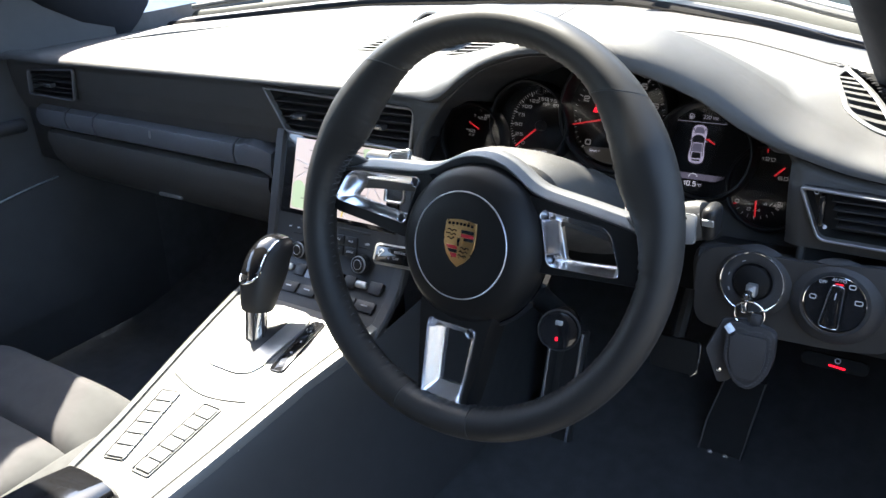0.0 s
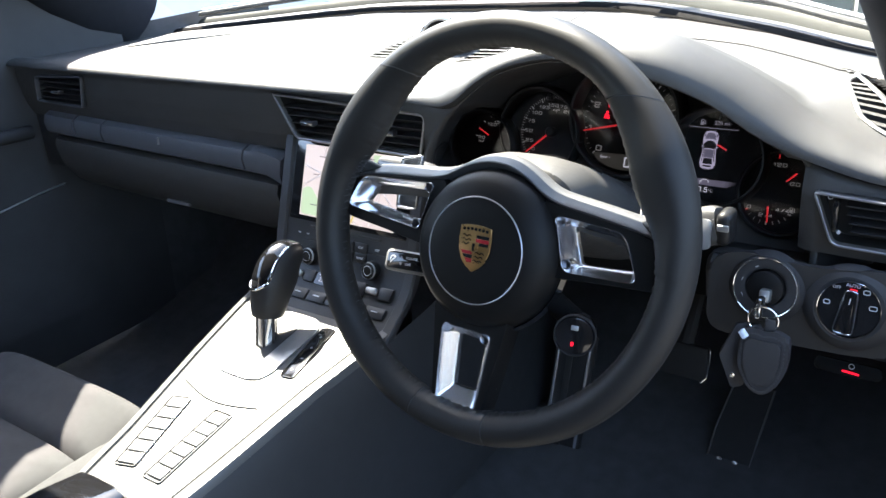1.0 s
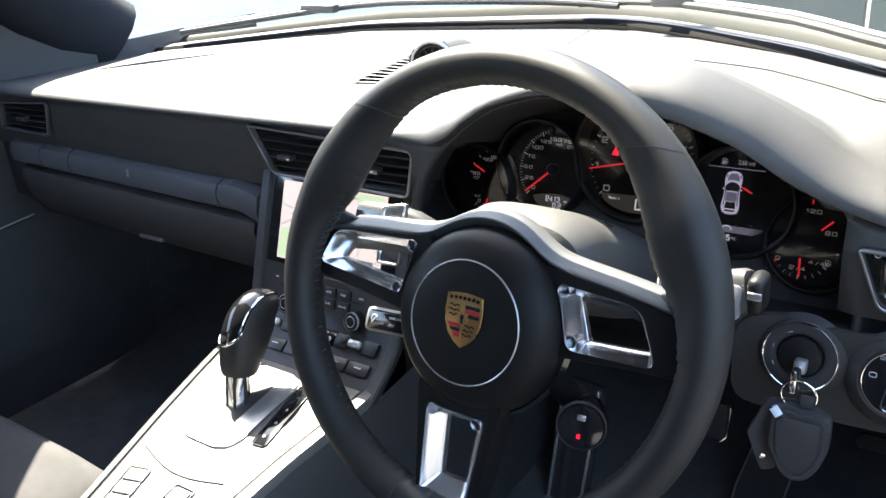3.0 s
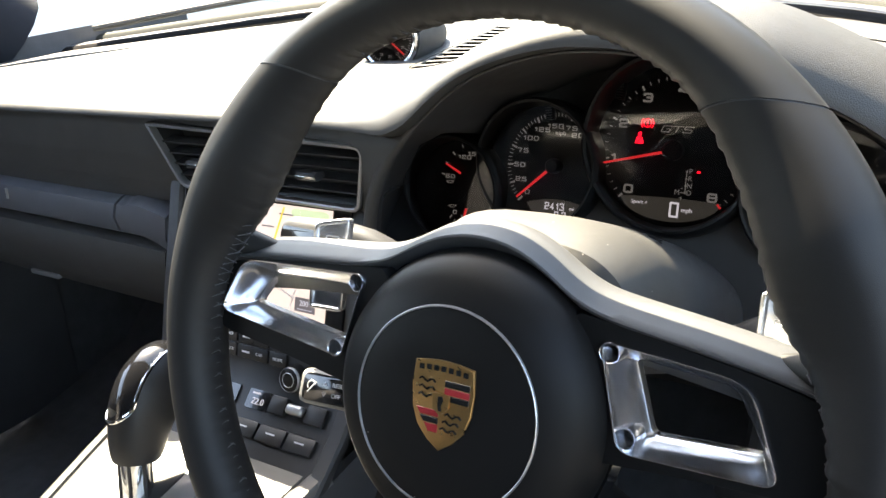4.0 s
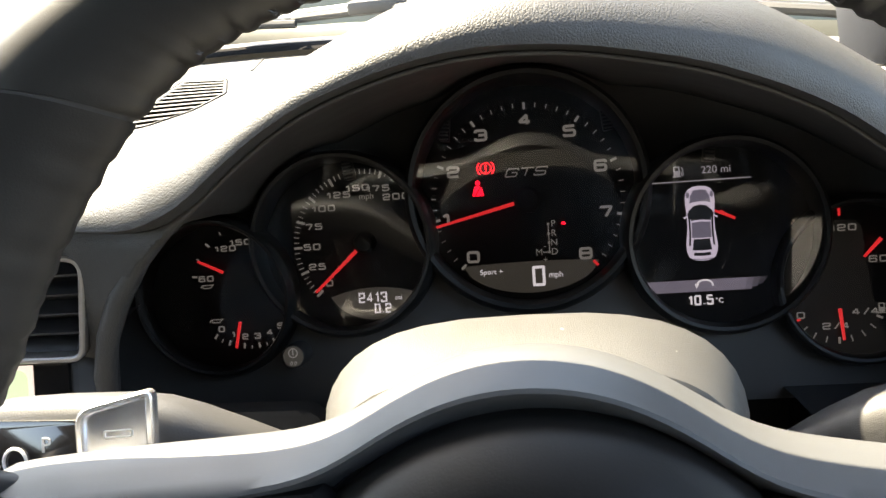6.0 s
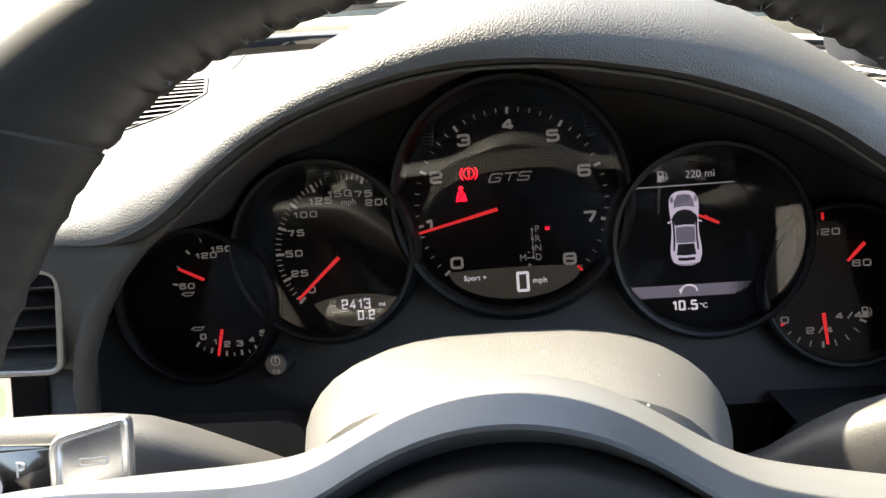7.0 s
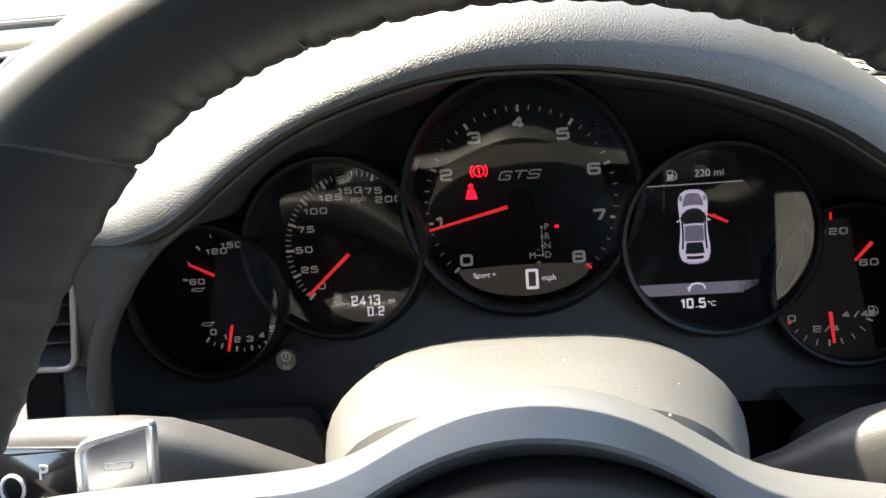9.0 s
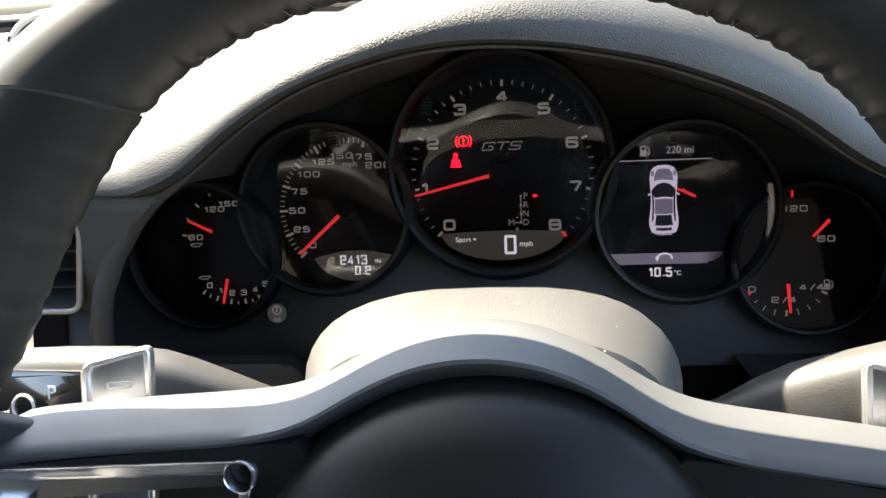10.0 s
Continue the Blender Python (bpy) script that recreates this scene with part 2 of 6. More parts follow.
STROKES = {
    "0": (((0, 0), (1, 0), (1, 1), (0, 1), None),),
    "1": (((0.12, 0.74), (0.55, 0.98), (0.55, 0)),),
    "2": (((0, 0.70), (0, 1), (1, 1), (1, 0.50), (0, 0.46), (0, 0), (1, 0)),),
    "3": (((0, 0.78), (0, 1), (1, 1), (1, 0), (0, 0), (0, 0.22)), ((0.30, 0.52), (1, 0.52))),
    "4": (((0.74, 0), (0.74, 1), (0, 0.27), (1.02, 0.27)),),
    "5": (((1, 1), (0, 1), (0, 0.57), (1, 0.57), (1, 0), (0, 0), (0, 0.2)),),
    "6": (((1, 0.80), (1, 1), (0, 1), (0, 0), (1, 0), (1, 0.56), (0, 0.56)),),
    "7": (((0, 0.86), (0, 1), (1, 1), (0.42, 0)),),
    "8": (((0, 0), (1, 0), (1, 1), (0, 1), None), ((0, 0.52), (1, 0.52))),
    "9": (((0, 0.2), (0, 0), (1, 0), (1, 1), (0, 1), (0, 0.44), (1, 0.44)),),
    "/": (((0.15, -0.05), (0.85, 1.05)),),
    ".": (((0.1, 0.0), (0.1, 0.12)),),
    "G": (((1, 0.78), (1, 1), (0, 1), (0, 0), (1, 0), (1, 0.5), (0.5, 0.5)),),
    "T": (((-0.08, 1), (1.08, 1)), ((0.5, 1), (0.5, 0))),
    "S": (((1, 0.80), (1, 1), (0, 1), (0, 0.52), (1, 0.48), (1, 0), (0, 0), (0, 0.2)),),
}


def ribbon(bm, pts, t, z0, z1, ring=False):
    """A flat band of width t along a line, mitred at its bends."""
    P = [Vector(p) for p in pts]
    n = len(P)
    rows = []
    for i in range(n):
        a = P[i] - P[i - 1] if i or ring else P[1] - P[0]
        b = P[(i + 1) % n] - P[i] if i < n - 1 or ring else P[i] - P[i - 1]
        a, b = a.normalized(), b.normalized()
        na, nb = Vector((-a.y, a.x)), Vector((-b.y, b.x))
        q = na + nb
        q = q / max(0.45, q.length_squared / 2) if q.length > 1e-6 else na
        o = q * (t / 2)
        rows.append([(P[i].x + o.x, P[i].y + o.y, z0), (P[i].x - o.x, P[i].y - o.y, z0), (P[i].x - o.x, P[i].y - o.y, z1), (P[i].x + o.x, P[i].y + o.y, z1)])
    return loft(rows, True, not ring, bm, wrap=ring)


def digits(name, s, h, mat, parent, x, y, z, wide=1.1, t=0.2, gap=0.34, shear=0.0, soft=0.18):
    """Squarish instrument figures of height h, built of flat strokes and centred on a place."""
    bm = bmesh.new()
    w, th = h * wide, h * t
    adv = {"1": 0.72, ".": 0.30, "/": 0.70}
    steps = [w * adv.get(c, 1.0) + h * gap for c in s]
    px = -(sum(steps) - h * gap) / 2
    for c, st in zip(s, steps):
        for k, line in enumerate(STROKES[c]):
            ring = line[-1] is None
            pts = [p for p in line if p is not None]
            q = []
            for u, v in pts:
                uu, vv_ = th / 2 + u * (w - th), th / 2 + v * (h - th) - h / 2
                q.append((px + uu + shear * vv_, vv_))
            if ring:
                q = rounded(q, h * soft, 3)
            elif len(q) > 2 and soft:
                r = rounded(q, h * soft, 3)
                q = [q[0]] + r[4:-4] + [q[-1]]
            ribbon(bm, q, th, z - 0.0002, z + 0.0002 + 0.00003 * k, ring)
        px += st
    return part(name, bm, mat, parent, smooth=False, m=pose(x, y, 0))


GLOSSB = material("satin black bezel plastic", (0.008, 0.008, 0.0085), 0.45, 0, 20, 0.1, 0, spec=0.25)
COWLD = material("dark satin console plastic", (0.085, 0.083, 0.080), 0.42, 0, 20, 0.12, 1200, 0.1)
PLASTICL = material("satin dark grey switch plastic", (0.13, 0.13, 0.13), 0.42, 0, 20, 0.1, 1200, 0.1)
POLISHED = material("polished aluminium", (0.74, 0.75, 0.78), 0.21, 1.0, 30, 0.05, 0)
SILVERD = material("satin gate metal", (0.35, 0.35, 0.35), 0.35, 0.8, 20, 0.08, 0)


def dust(m, scale, share, size):
    """Scatters a few pale specks of dust over a material's colour."""
    nt = m.node_tree
    b = nt.nodes["Principled BSDF"]
    src = b.inputs["Base Color"].links[0].from_socket
    tc, vo = nt.nodes.new("ShaderNodeTexCoord"), nt.nodes.new("ShaderNodeTexVoronoi")
    vo.inputs["Scale"].default_value = scale
    nt.links.new(tc.outputs["Object"], vo.inputs["Vector"])
    sep, few, near, both, mix = nt.nodes.new("ShaderNodeSeparateColor"), nt.nodes.new("ShaderNodeMath"), nt.nodes.new("ShaderNodeMath"), nt.nodes.new("ShaderNodeMath"), nt.nodes.new("ShaderNodeMix")
    nt.links.new(vo.outputs["Color"], sep.inputs[0])
    few.operation, near.operation, both.operation = "LESS_THAN", "LESS_THAN", "MULTIPLY"
    few.inputs[1].default_value, near.inputs[1].default_value = share, size
    nt.links.new(sep.outputs[0], few.inputs[0])
    nt.links.new(vo.outputs["Distance"], near.inputs[0])
    nt.links.new(few.outputs[0], both.inputs[0])
    nt.links.new(near.outputs[0], both.inputs[1])
    mix.data_type = "RGBA"
    mix.inputs[7].default_value = (0.42, 0.40, 0.37, 1)
    nt.links.new(both.outputs[0], mix.inputs[0])
    nt.links.new(src, mix.inputs[6])
    nt.links.new(mix.outputs[2], b.inputs["Base Color"])


dust(GREYCOV, 150, 0.06, 0.07)
dust(COWL, 190, 0.10, 0.08)
dust(PAD, 170, 0.05, 0.05)
dust(PLASTICL, 170, 0.08, 0.06)
dust(COWLD, 150, 0.08, 0.06)

# ---- the dashboard's long forms ----
# the hood's inner seam, the crest of its roll, and how far the roll stands towards the driver
TOP_X = (-0.72, 0.13, 0.17, 0.20, 0.218, 0.232, 0.259, 0.284, 0.308, 0.330, 0.351, 0.372, 0.392, 0.412, 0.432, 0.453, 0.473, 0.494, 0.532, 0.568, 0.602, 0.635, 0.70, 0.80)
TOP_Z = (0.774, 0.780, 0.781, 0.783, 0.789, 0.797, 0.817, 0.832, 0.841, 0.8465, 0.849, 0.8485, 0.846, 0.8415, 0.836, 0.828, 0.819, 0.807, 0.780, 0.763, 0.752, 0.745, 0.739, 0.736)
ROLL_X = (-0.72, 0.08, 0.15, 0.198, 0.216, 0.241, 0.265, 0.289, 0.311, 0.332, 0.352, 0.372, 0.392, 0.411, 0.430, 0.450, 0.469, 0.489, 0.501, 0.532, 0.568, 0.602, 0.635, 0.70, 0.80)
ROLL_Z = (0.780, 0.785, 0.789, 0.800, 0.810, 0.819, 0.831, 0.841, 0.849, 0.854, 0.857, 0.856, 0.853, 0.850, 0.845, 0.839, 0.830, 0.820, 0.813, 0.793, 0.775, 0.764, 0.756, 0.749, 0.746)
CREST_Z = (0.785, 0.790, 0.7940, 0.806, 0.8165, 0.827, 0.840, 0.851, 0.860, 0.867, 0.872, 0.8735, 0.872, 0.869, 0.865, 0.859, 0.850, 0.839, 0.832, 0.8125, 0.7890, 0.7760, 0.766, 0.757, 0.752)
WIDE_X = (-0.72, 0.12, 0.18, 0.25, 0.53, 0.56, 0.58, 0.61, 0.80)
WIDE_Y = (0.022, 0.022, 0.040, 0.065, 0.065, 0.062, 0.058, 0.050, 0.045)
EDGE_X = (-0.72, 0.10, 0.16, 0.20, 0.25, 0.30, 0.372, 0.45, 0.52, 0.60, 0.80)
EDGE_Y = (0.20, 0.197, 0.190, 0.176, 0.158, 0.150, 0.153, 0.172, 0.196, 0.205, 0.205)


def curve(x, xs, ys):
    """A smooth curve through the points."""
    i = min(max(int(np.searchsorted(xs, x)) - 1, 0), len(xs) - 2)
    def slope(k):
        if k == 0 or k == len(xs) - 1:
            return 0.0
        return (ys[k + 1] - ys[k - 1]) / (xs[k + 1] - xs[k - 1])
    h = xs[i + 1] - xs[i]
    t = min(max((x - xs[i]) / h, 0.0), 1.0)
    return (2 * t ** 3 - 3 * t ** 2 + 1) * ys[i] + (t ** 3 - 2 * t ** 2 + t) * h * slope(i) + (3 * t ** 2 - 2 * t ** 3) * ys[i + 1] + (t ** 3 - t ** 2) * h * slope(i + 1)


def lip(x):
    return curve(x, EDGE_X, EDGE_Y), curve(x, TOP_X, TOP_Z)


def screen_foot(x):
    """Where the windscreen meets the dashboard, and the dashboard's flat top there."""
    d = abs(x + 0.08)
    return 0.795 - 0.60 * min(d, 0.6) ** 2 - 0.50 * max(0.0, d - 0.6) + 0.065 * math.exp(-((x - 0.10) / 0.2) ** 2), 0.790 - drop(x)


def drop(x):
    return 0.06 * max(0.0, abs(x - 0.03) - 0.39)


def flat_top(y, x):
    return 0.800 - 0.03 * (y - 0.24) - drop(x)


def top_profile(x, rows=34):
    ye, zl = lip(x)
    yw, _ = screen_foot(x)
    zr, zc, wd = curve(x, ROLL_X, ROLL_Z), curve(x, ROLL_X, CREST_Z), interp(x, WIDE_X, WIDE_Y)
    h = zr - zl
    pts = [(ye + 0.014, zl - 0.003), (ye + 0.0055, zl - 0.0008)]
    low = zl + 0.12 * h
    for q in (0, 4, 10, 18, 28, 40, 54, 70, 90):
        pts.append((ye + wd * (1 - math.cos(radians(q)) ** 0.84), low + (zc - low) * math.sin(radians(q)) ** 0.84))
    y0, z0 = pts[-1]
    w = 0.0018

    def dome(y):
        zf = flat_top(y, x)
        q = (z0 - 0.22 * (y - y0) - 0.9 * (y - y0) ** 2 - zf) / w
        return zf + w * (q if q > 30 else math.log1p(math.exp(max(q, -60.0))))

    lack = dome(y0) - z0
    spread = interp(x, (0.55, 0.60, 0.70), (0.026, 0.060, 0.070))
    end = yw + 0.03
    for k in range(1, rows + 1):
        y = y0 + (end - y0) * (k / rows) ** 1.35
        pts.append((y, dome(y) - lack * math.exp(-((y - y0) / spread) ** 1.3)))
    return pts


import functools


@functools.lru_cache(maxsize=None)
def column_of(x):
    p = top_profile(x)[8:]
    return [q[0] for q in p], [q[1] for q in p]


def at_dash(x, y):
    """Height of the dashboard's top at a place."""
    ys_, zs_ = column_of(round(x, 4))
    return interp(y, ys_, zs_)


dashboard = thing("dashboard", pose(0, 0, 0), "black leather dashboard with raised instrument hood, sunlit on top", "dashboard", kind="structure")
def inside(poly, x, y, grow=0.0):
    cx, cy = sum(p[0] for p in poly) / len(poly), sum(p[1] for p in poly) / len(poly)
    hit = False
    for i in range(len(poly)):
        (x0, y0), (x1, y1) = poly[i - 1], poly[i]
        x0, y0, x1, y1 = cx + (x0 - cx) * (1 + grow), cy + (y0 - cy) * (1 + grow), cx + (x1 - cx) * (1 + grow), cy + (y1 - cy) * (1 + grow)
        if (y0 > y) != (y1 > y) and x < (x1 - x0) * (y - y0) / (y1 - y0) + x0:
            hit = not hit
    return hit


# openings of the three top grilles, in plan
TOP_GRILLES = ([(0.113, 0.338), (0.130, 0.356), (0.138, 0.418), (0.130, 0.512), (0.088, 0.636), (0.037, 0.655)], [(-0.033, 0.334), (0.012, 0.342), (-0.046, 0.575), (-0.105, 0.590)])
SIDE_GRILLE = rounded([(0.573, 0.458), (0.567, 0.408), (0.601, 0.290), (0.630, 0.268), (0.712, 0.262), (0.712, 0.425)], [0.010, 0.015, 0.02, 0.02, 0.004, 0.012], 8)
GRILLE_HOLES = [rounded(g, 0.012, 6) for g in TOP_GRILLES] + [SIDE_GRILLE]
xs = list(np.linspace(-0.72, -0.12, 30)) + list(np.linspace(-0.115, 0.80, 230))
cols = [top_profile(x, 96) for x in xs]
bm = bmesh.new()
vv = [[bm.verts.new((x, y, z)) for y, z in c] for x, c in zip(xs, cols)]
for i in range(len(xs) - 1):
    for j in range(len(cols[0]) - 1):
        mx_, my_ = (xs[i] + xs[i + 1]) / 2, (cols[i][j][0] + cols[i][j + 1][0] + cols[i + 1][j][0] + cols[i + 1][j + 1][0]) / 4
        if j > 11 and any(inside(g, mx_, my_, -0.03) for g in GRILLE_HOLES):
            continue
        bm.faces.new((vv[i][j], vv[i][j + 1], vv[i + 1][j + 1], vv[i + 1][j]))
part("upper_pad", bm, DASH, dashboard, "grained black leather top pad")

# face of the passenger side and the centre, below the rolled edge, cut open for the two vents
CENTER_VENT = rounded([(-0.088, 0.773), (-0.055, 0.714), (0.148, 0.711), (0.161, 0.766)], [0.004, 0.010, 0.008, 0.012])
SIDE_VENT = rounded([(-0.655, 0.760), (-0.665, 0.716), (-0.535, 0.714), (-0.519, 0.768)], 0.008)


def face_y(x, z):
    ye, zl = lip(x)
    return ye + interp(zl - z, (0.0, 0.003, 0.010, 0.040, 0.066, 0.088), (0.010, 0.014, 0.0125, 0.014, 0.018, 0.026))


# outline of the instrument opening: down the left side, along the lip, down the right side
OPENING = [(0.1485, 0.2125, 0.650), (0.150, 0.2115, 0.675), (0.1535, 0.2105, 0.70), (0.1610, 0.2085, 0.722), (0.1730, 0.2055, 0.743), (0.1910, 0.1995, 0.764), (0.2080, 0.1930, 0.778)]
OPENING += [(x, lip(x)[0] + 0.013, lip(x)[1] - 0.0035) for x in np.linspace(0.226, 0.560, 40)]
OPENING += [(0.574, 0.218, 0.760), (0.585, 0.222, 0.738), (0.590, 0.222, 0.71), (0.591, 0.221, 0.68), (0.590, 0.218, 0.650)]
HOLE = [(p[0], p[2]) for p in OPENING]
bm = bmesh.new()
fx = list(np.linspace(-0.72, 0.12, 210)) + list(np.linspace(0.1215, 0.260, 95))
grid = [[bm.verts.new((x, face_y(x, lip(x)[1] - 0.0035 - d), lip(x)[1] - 0.0035 - d)) for d in np.linspace(0, 0.085, 61)] for x in fx]
for i in range(len(fx) - 1):
    for j in range(60):
        q = (grid[i][j], grid[i][j + 1], grid[i + 1][j + 1], grid[i + 1][j])
        mx_, mz_ = sum(v.co.x for v in q) / 4, sum(v.co.z for v in q) / 4
        if not (inside(CENTER_VENT, mx_, mz_, -0.01) or inside(SIDE_VENT, mx_, mz_, -0.02) or inside(HOLE, mx_ + 0.001, mz_ + 0.001)):
            bm.faces.new(q)
part("front_face", bm, DASH, dashboard, "dark leather dashboard face")
part("opening_edge", tube([Vector(p) + Vector((0, -0.0015, 0)) for p in OPENING], [0.0056] * 5 + [0.0046, 0.0032, 0.0020] + [0.0010] * 38 + [0.0040] * 6, 10), DASH, dashboard, "rolled leather edge of the instrument opening")

# trim strip in four pieces across the passenger side
for i, (x0, x1) in enumerate(((-0.66, -0.578), (-0.574, -0.502), (-0.498, -0.172), (-0.168, -0.098))):
    pr = [(0.240, 0.698), (0.222, 0.697), (0.211, 0.692), (0.206, 0.680), (0.209, 0.664), (0.222, 0.656), (0.240, 0.655)]
    def sag(x):
        return -0.010 * (x + 0.66) / 0.56 - (0.012 * max(0, (x + 0.15) / 0.05) ** 2 if x > -0.15 else 0)
    cols = np.linspace(x0, x1, 12)
    part("trim_strip", loft([[(x, y, z + sag(x) * (1 if z < 0.69 or x < -0.15 else 0.7)) for y, z in pr] for x in cols], True, True), TRIM, dashboard, "dark brushed trim strip piece")
badge = part("badge", prism([(-0.003, -0.006), (0.001, -0.006), (0.003, 0.006), (-0.001, 0.006)], 0, 0.0012), SILVER, dashboard, "small silver badge", m=pose(-0.352, 0.2065, 0.679, 90))

# glove box lid under the strip
gp = [(0.245, 0.654), (0.222, 0.654), (0.213, 0.650), (0.209, 0.638), (0.216, 0.605), (0.236, 0.572), (0.262, 0.552), (0.30, 0.545)]
gl = part("glovebox_lid", loft([[(x, y, z - 0.012 * (x + 0.65) / 0.55) for y, z in gp] for x in np.linspace(-0.648, -0.112, 24)], False, False), DASH, dashboard, "dark glovebox lid")
part("latch", B((-0.37, 0.235, 0.567), (0.055, 0.010, 0.006), 0.002), SILVER, gl, "slim silver glovebox latch")
part("glovebox_shadow_gap", B((-0.38, 0.258, 0.654), (0.56, 0.06, 0.006)), PLASTIC, dashboard)
part("end_panel", B((-0.692, 0.262, 0.66), (0.06, 0.07, 0.14), 0.008), PLASTIC, dashboard)
part("knee_panel", loft([[(x, y, z) for y, z in ((0.29, 0.56), (0.42, 0.50), (0.60, 0.44), (0.80, 0.40), (0.82, 0.15))] for x in (-0.72, -0.3, -0.13)], False, False), PLASTIC, dashboard)

# groove and joint lines on the flat top
gx = np.linspace(0.318, 0.552, 30)
def groove(x):
    d = (x - 0.318) / 0.234
    return 0.606 - 0.062 * d - 0.075 * d * d
part("display_window_groove", tube([(x, groove(x), at_dash(x, groove(x)) + 0.0006) for x in gx] + [(0.560, groove(0.552) - 0.002, at_dash(0.56, 0.46) + 0.0006), (0.566, groove(0.552) - 0.012, at_dash(0.56, 0.46) + 0.0004)], 0.0036, 6, flat=0.4), RUBBER, dashboard, "dark joint line")
part("display_window_rim", tube([(x, groove(x) + 0.009, at_dash(x, groove(x) + 0.009) + 0.0006) for x in gx] + [(0.562, groove(0.552) + 0.008, at_dash(0.56, 0.47) + 0.0006), (0.572, groove(0.552) - 0.006, at_dash(0.57, 0.46) + 0.0004)], 0.0016, 6), DASH, dashboard)
part("pad_joint", tube([(0.091 - 0.036 * t, 0.70 + 0.16 * t, at_dash(0.091 - 0.036 * t, 0.70 + 0.16 * t) - 0.0008) for t in np.linspace(0, 1, 12)], 0.0022, 6), PLASTIC, dashboard)
part("airbag_seam", tube([(-0.60 + 0.16 * t, 0.36 + 0.16 * t + 0.02 * t * t, at_dash(-0.6 + 0.16 * t, 0.36 + 0.16 * t) + 0.0005) for t in np.linspace(0, 1, 10)], [0.0005 + 0.0035 * (1 - abs(2 * t - 0.7)) for t in np.linspace(0, 1, 10)], 6), DASH, dashboard)

# ---- instrument cluster: local x right, y up the dial faces, z towards the driver ----
CL = pose(0.365, 0.300, 0.718, 72)
cluster = thing("instrument_cluster", CL, "five round black gauges with red needles under the hood", "gauges")
# housing from the hood's lip to the dial panel
ci = CL.inverted()
outer = OPENING
GAUGES = ((0.001, 0.034, 0.0665), (-0.104, 0.0115, 0.0525), (-0.1835, -0.0122, 0.0430), (0.106, 0.0040, 0.0545), (0.1770, -0.0235, 0.0430))
def inner(p, k):
    q = ci @ Vector(p)
    cx, cy = 0.0, 0.02
    f = 1 + 0.30 * max(0.0, min(1.0, (q.y + 0.02) / 0.09)) - 0.02
    t = Vector((cx + (q.x - cx) * 1.19, cy + (q.y - cy) * f))
    for gx_, gy_, gr in GAUGES:
        d = t - Vector((gx_, gy_))
        if d.length < gr + 0.007:
            t = Vector((gx_, gy_)) + d.normalized() * (gr + 0.007)
    return CL @ Vector((q.x + (t.x - q.x) * k, q.y + (t.y - q.y) * k, q.z * (1 - k) - 0.004 * k))
rings = [[inner(p, k) for p in outer] for k in (0, 0.08, 0.3, 0.6, 1.0)]
bm = loft(rings, False, False)
bmesh.ops.transform(bm, matrix=ci, verts=bm.verts)
part("housing", bm, CLUSTER, cluster, "matte black binnacle lining")
part("dial_panel", prism([((ci @ inner(p, 1.0)).x, (ci @ inner(p, 1.0)).y) for p in outer][::-1], -0.012, -0.0035), CLUSTER, cluster)


GLASS_TILT = 0.205  # the panes lean towards the driver at their tops


def dial(name, cx, cy, r, label, depth=0.016, z=0.0, tilt=GLASS_TILT):
    """A gauge: dark face with a raised round bezel and a clear pane; returns the face."""
    f = part(name, prism(circle(cx, cy, r * 0.93, 64), -0.003 + z, 0.0 + z), FACE, cluster, label)
    reach = r * 0.905 * max(tilt, 0.0)
    depth = max(depth, reach + 0.008)
    ring = lathe([(r * 0.90, z + 0.001), (r * 0.905, z + depth * 0.75), (r * 0.93, z + depth), (r * 0.965, z + depth * 1.04), (r, z + depth * 0.9), (r * 1.02, z + depth * 0.5), (r * 1.03, z - 0.006)], 96, cx, cy)
    for v in ring.verts:
        v.co.z += 0.8 * tilt * (v.co.y - cy) * min(1.0, max(0.0, (v.co.z - z) / (0.75 * depth)))
    part("bezel", ring, GLOSSB, f, "black bezel ring cut at a slant")
    pane = lathe([(0.0, z + reach + 0.0045), (r * 0.5, z + reach + 0.0045), (r * 0.905, z + reach + 0.0045)], 64, cx, cy)
    for v in pane.verts:
        v.co.z += tilt * (v.co.y - cy)
    part("glass", pane, DIALGLASS, f, "clear flat glass", face_to=(0, 0, 1))
    return f



MARKM = 0.0006


def needle(f, cx, cy, ang, r0, r1, z=0.005, w=0.0021):
    n = part("needle", prism([(r0, -w / 2), (r1, -w / 3), (r1, w / 3), (r0, w / 2)], z, z + 0.0012), NEEDLE, f, "red needle", m=pose(cx, cy, 0, 0, 0, ang))
    part("cap", lathe([(0.0, z + 0.004), (r0 * 0.75, z + 0.004), (r0, z + 0.002), (r0, 0.0002)], 32, cx, cy), FACE, f)
    return n


def ticks(f, cx, cy, r, a0, a1, n, major, ln=0.0026, w=0.0006, LN=0.0042, W=0.0012, mat=None):
    for i in range(n + 1):
        a = a0 + (a1 - a0) * i / n
        big = i % major == 0
        l, ww = (LN, W) if big else (ln, w)
        bar("tick", mat or MARK, f, cx + (r - l / 2) * math.cos(radians(a)), cy + (r - l / 2) * math.sin(radians(a)), MARKM, l, ww, a)


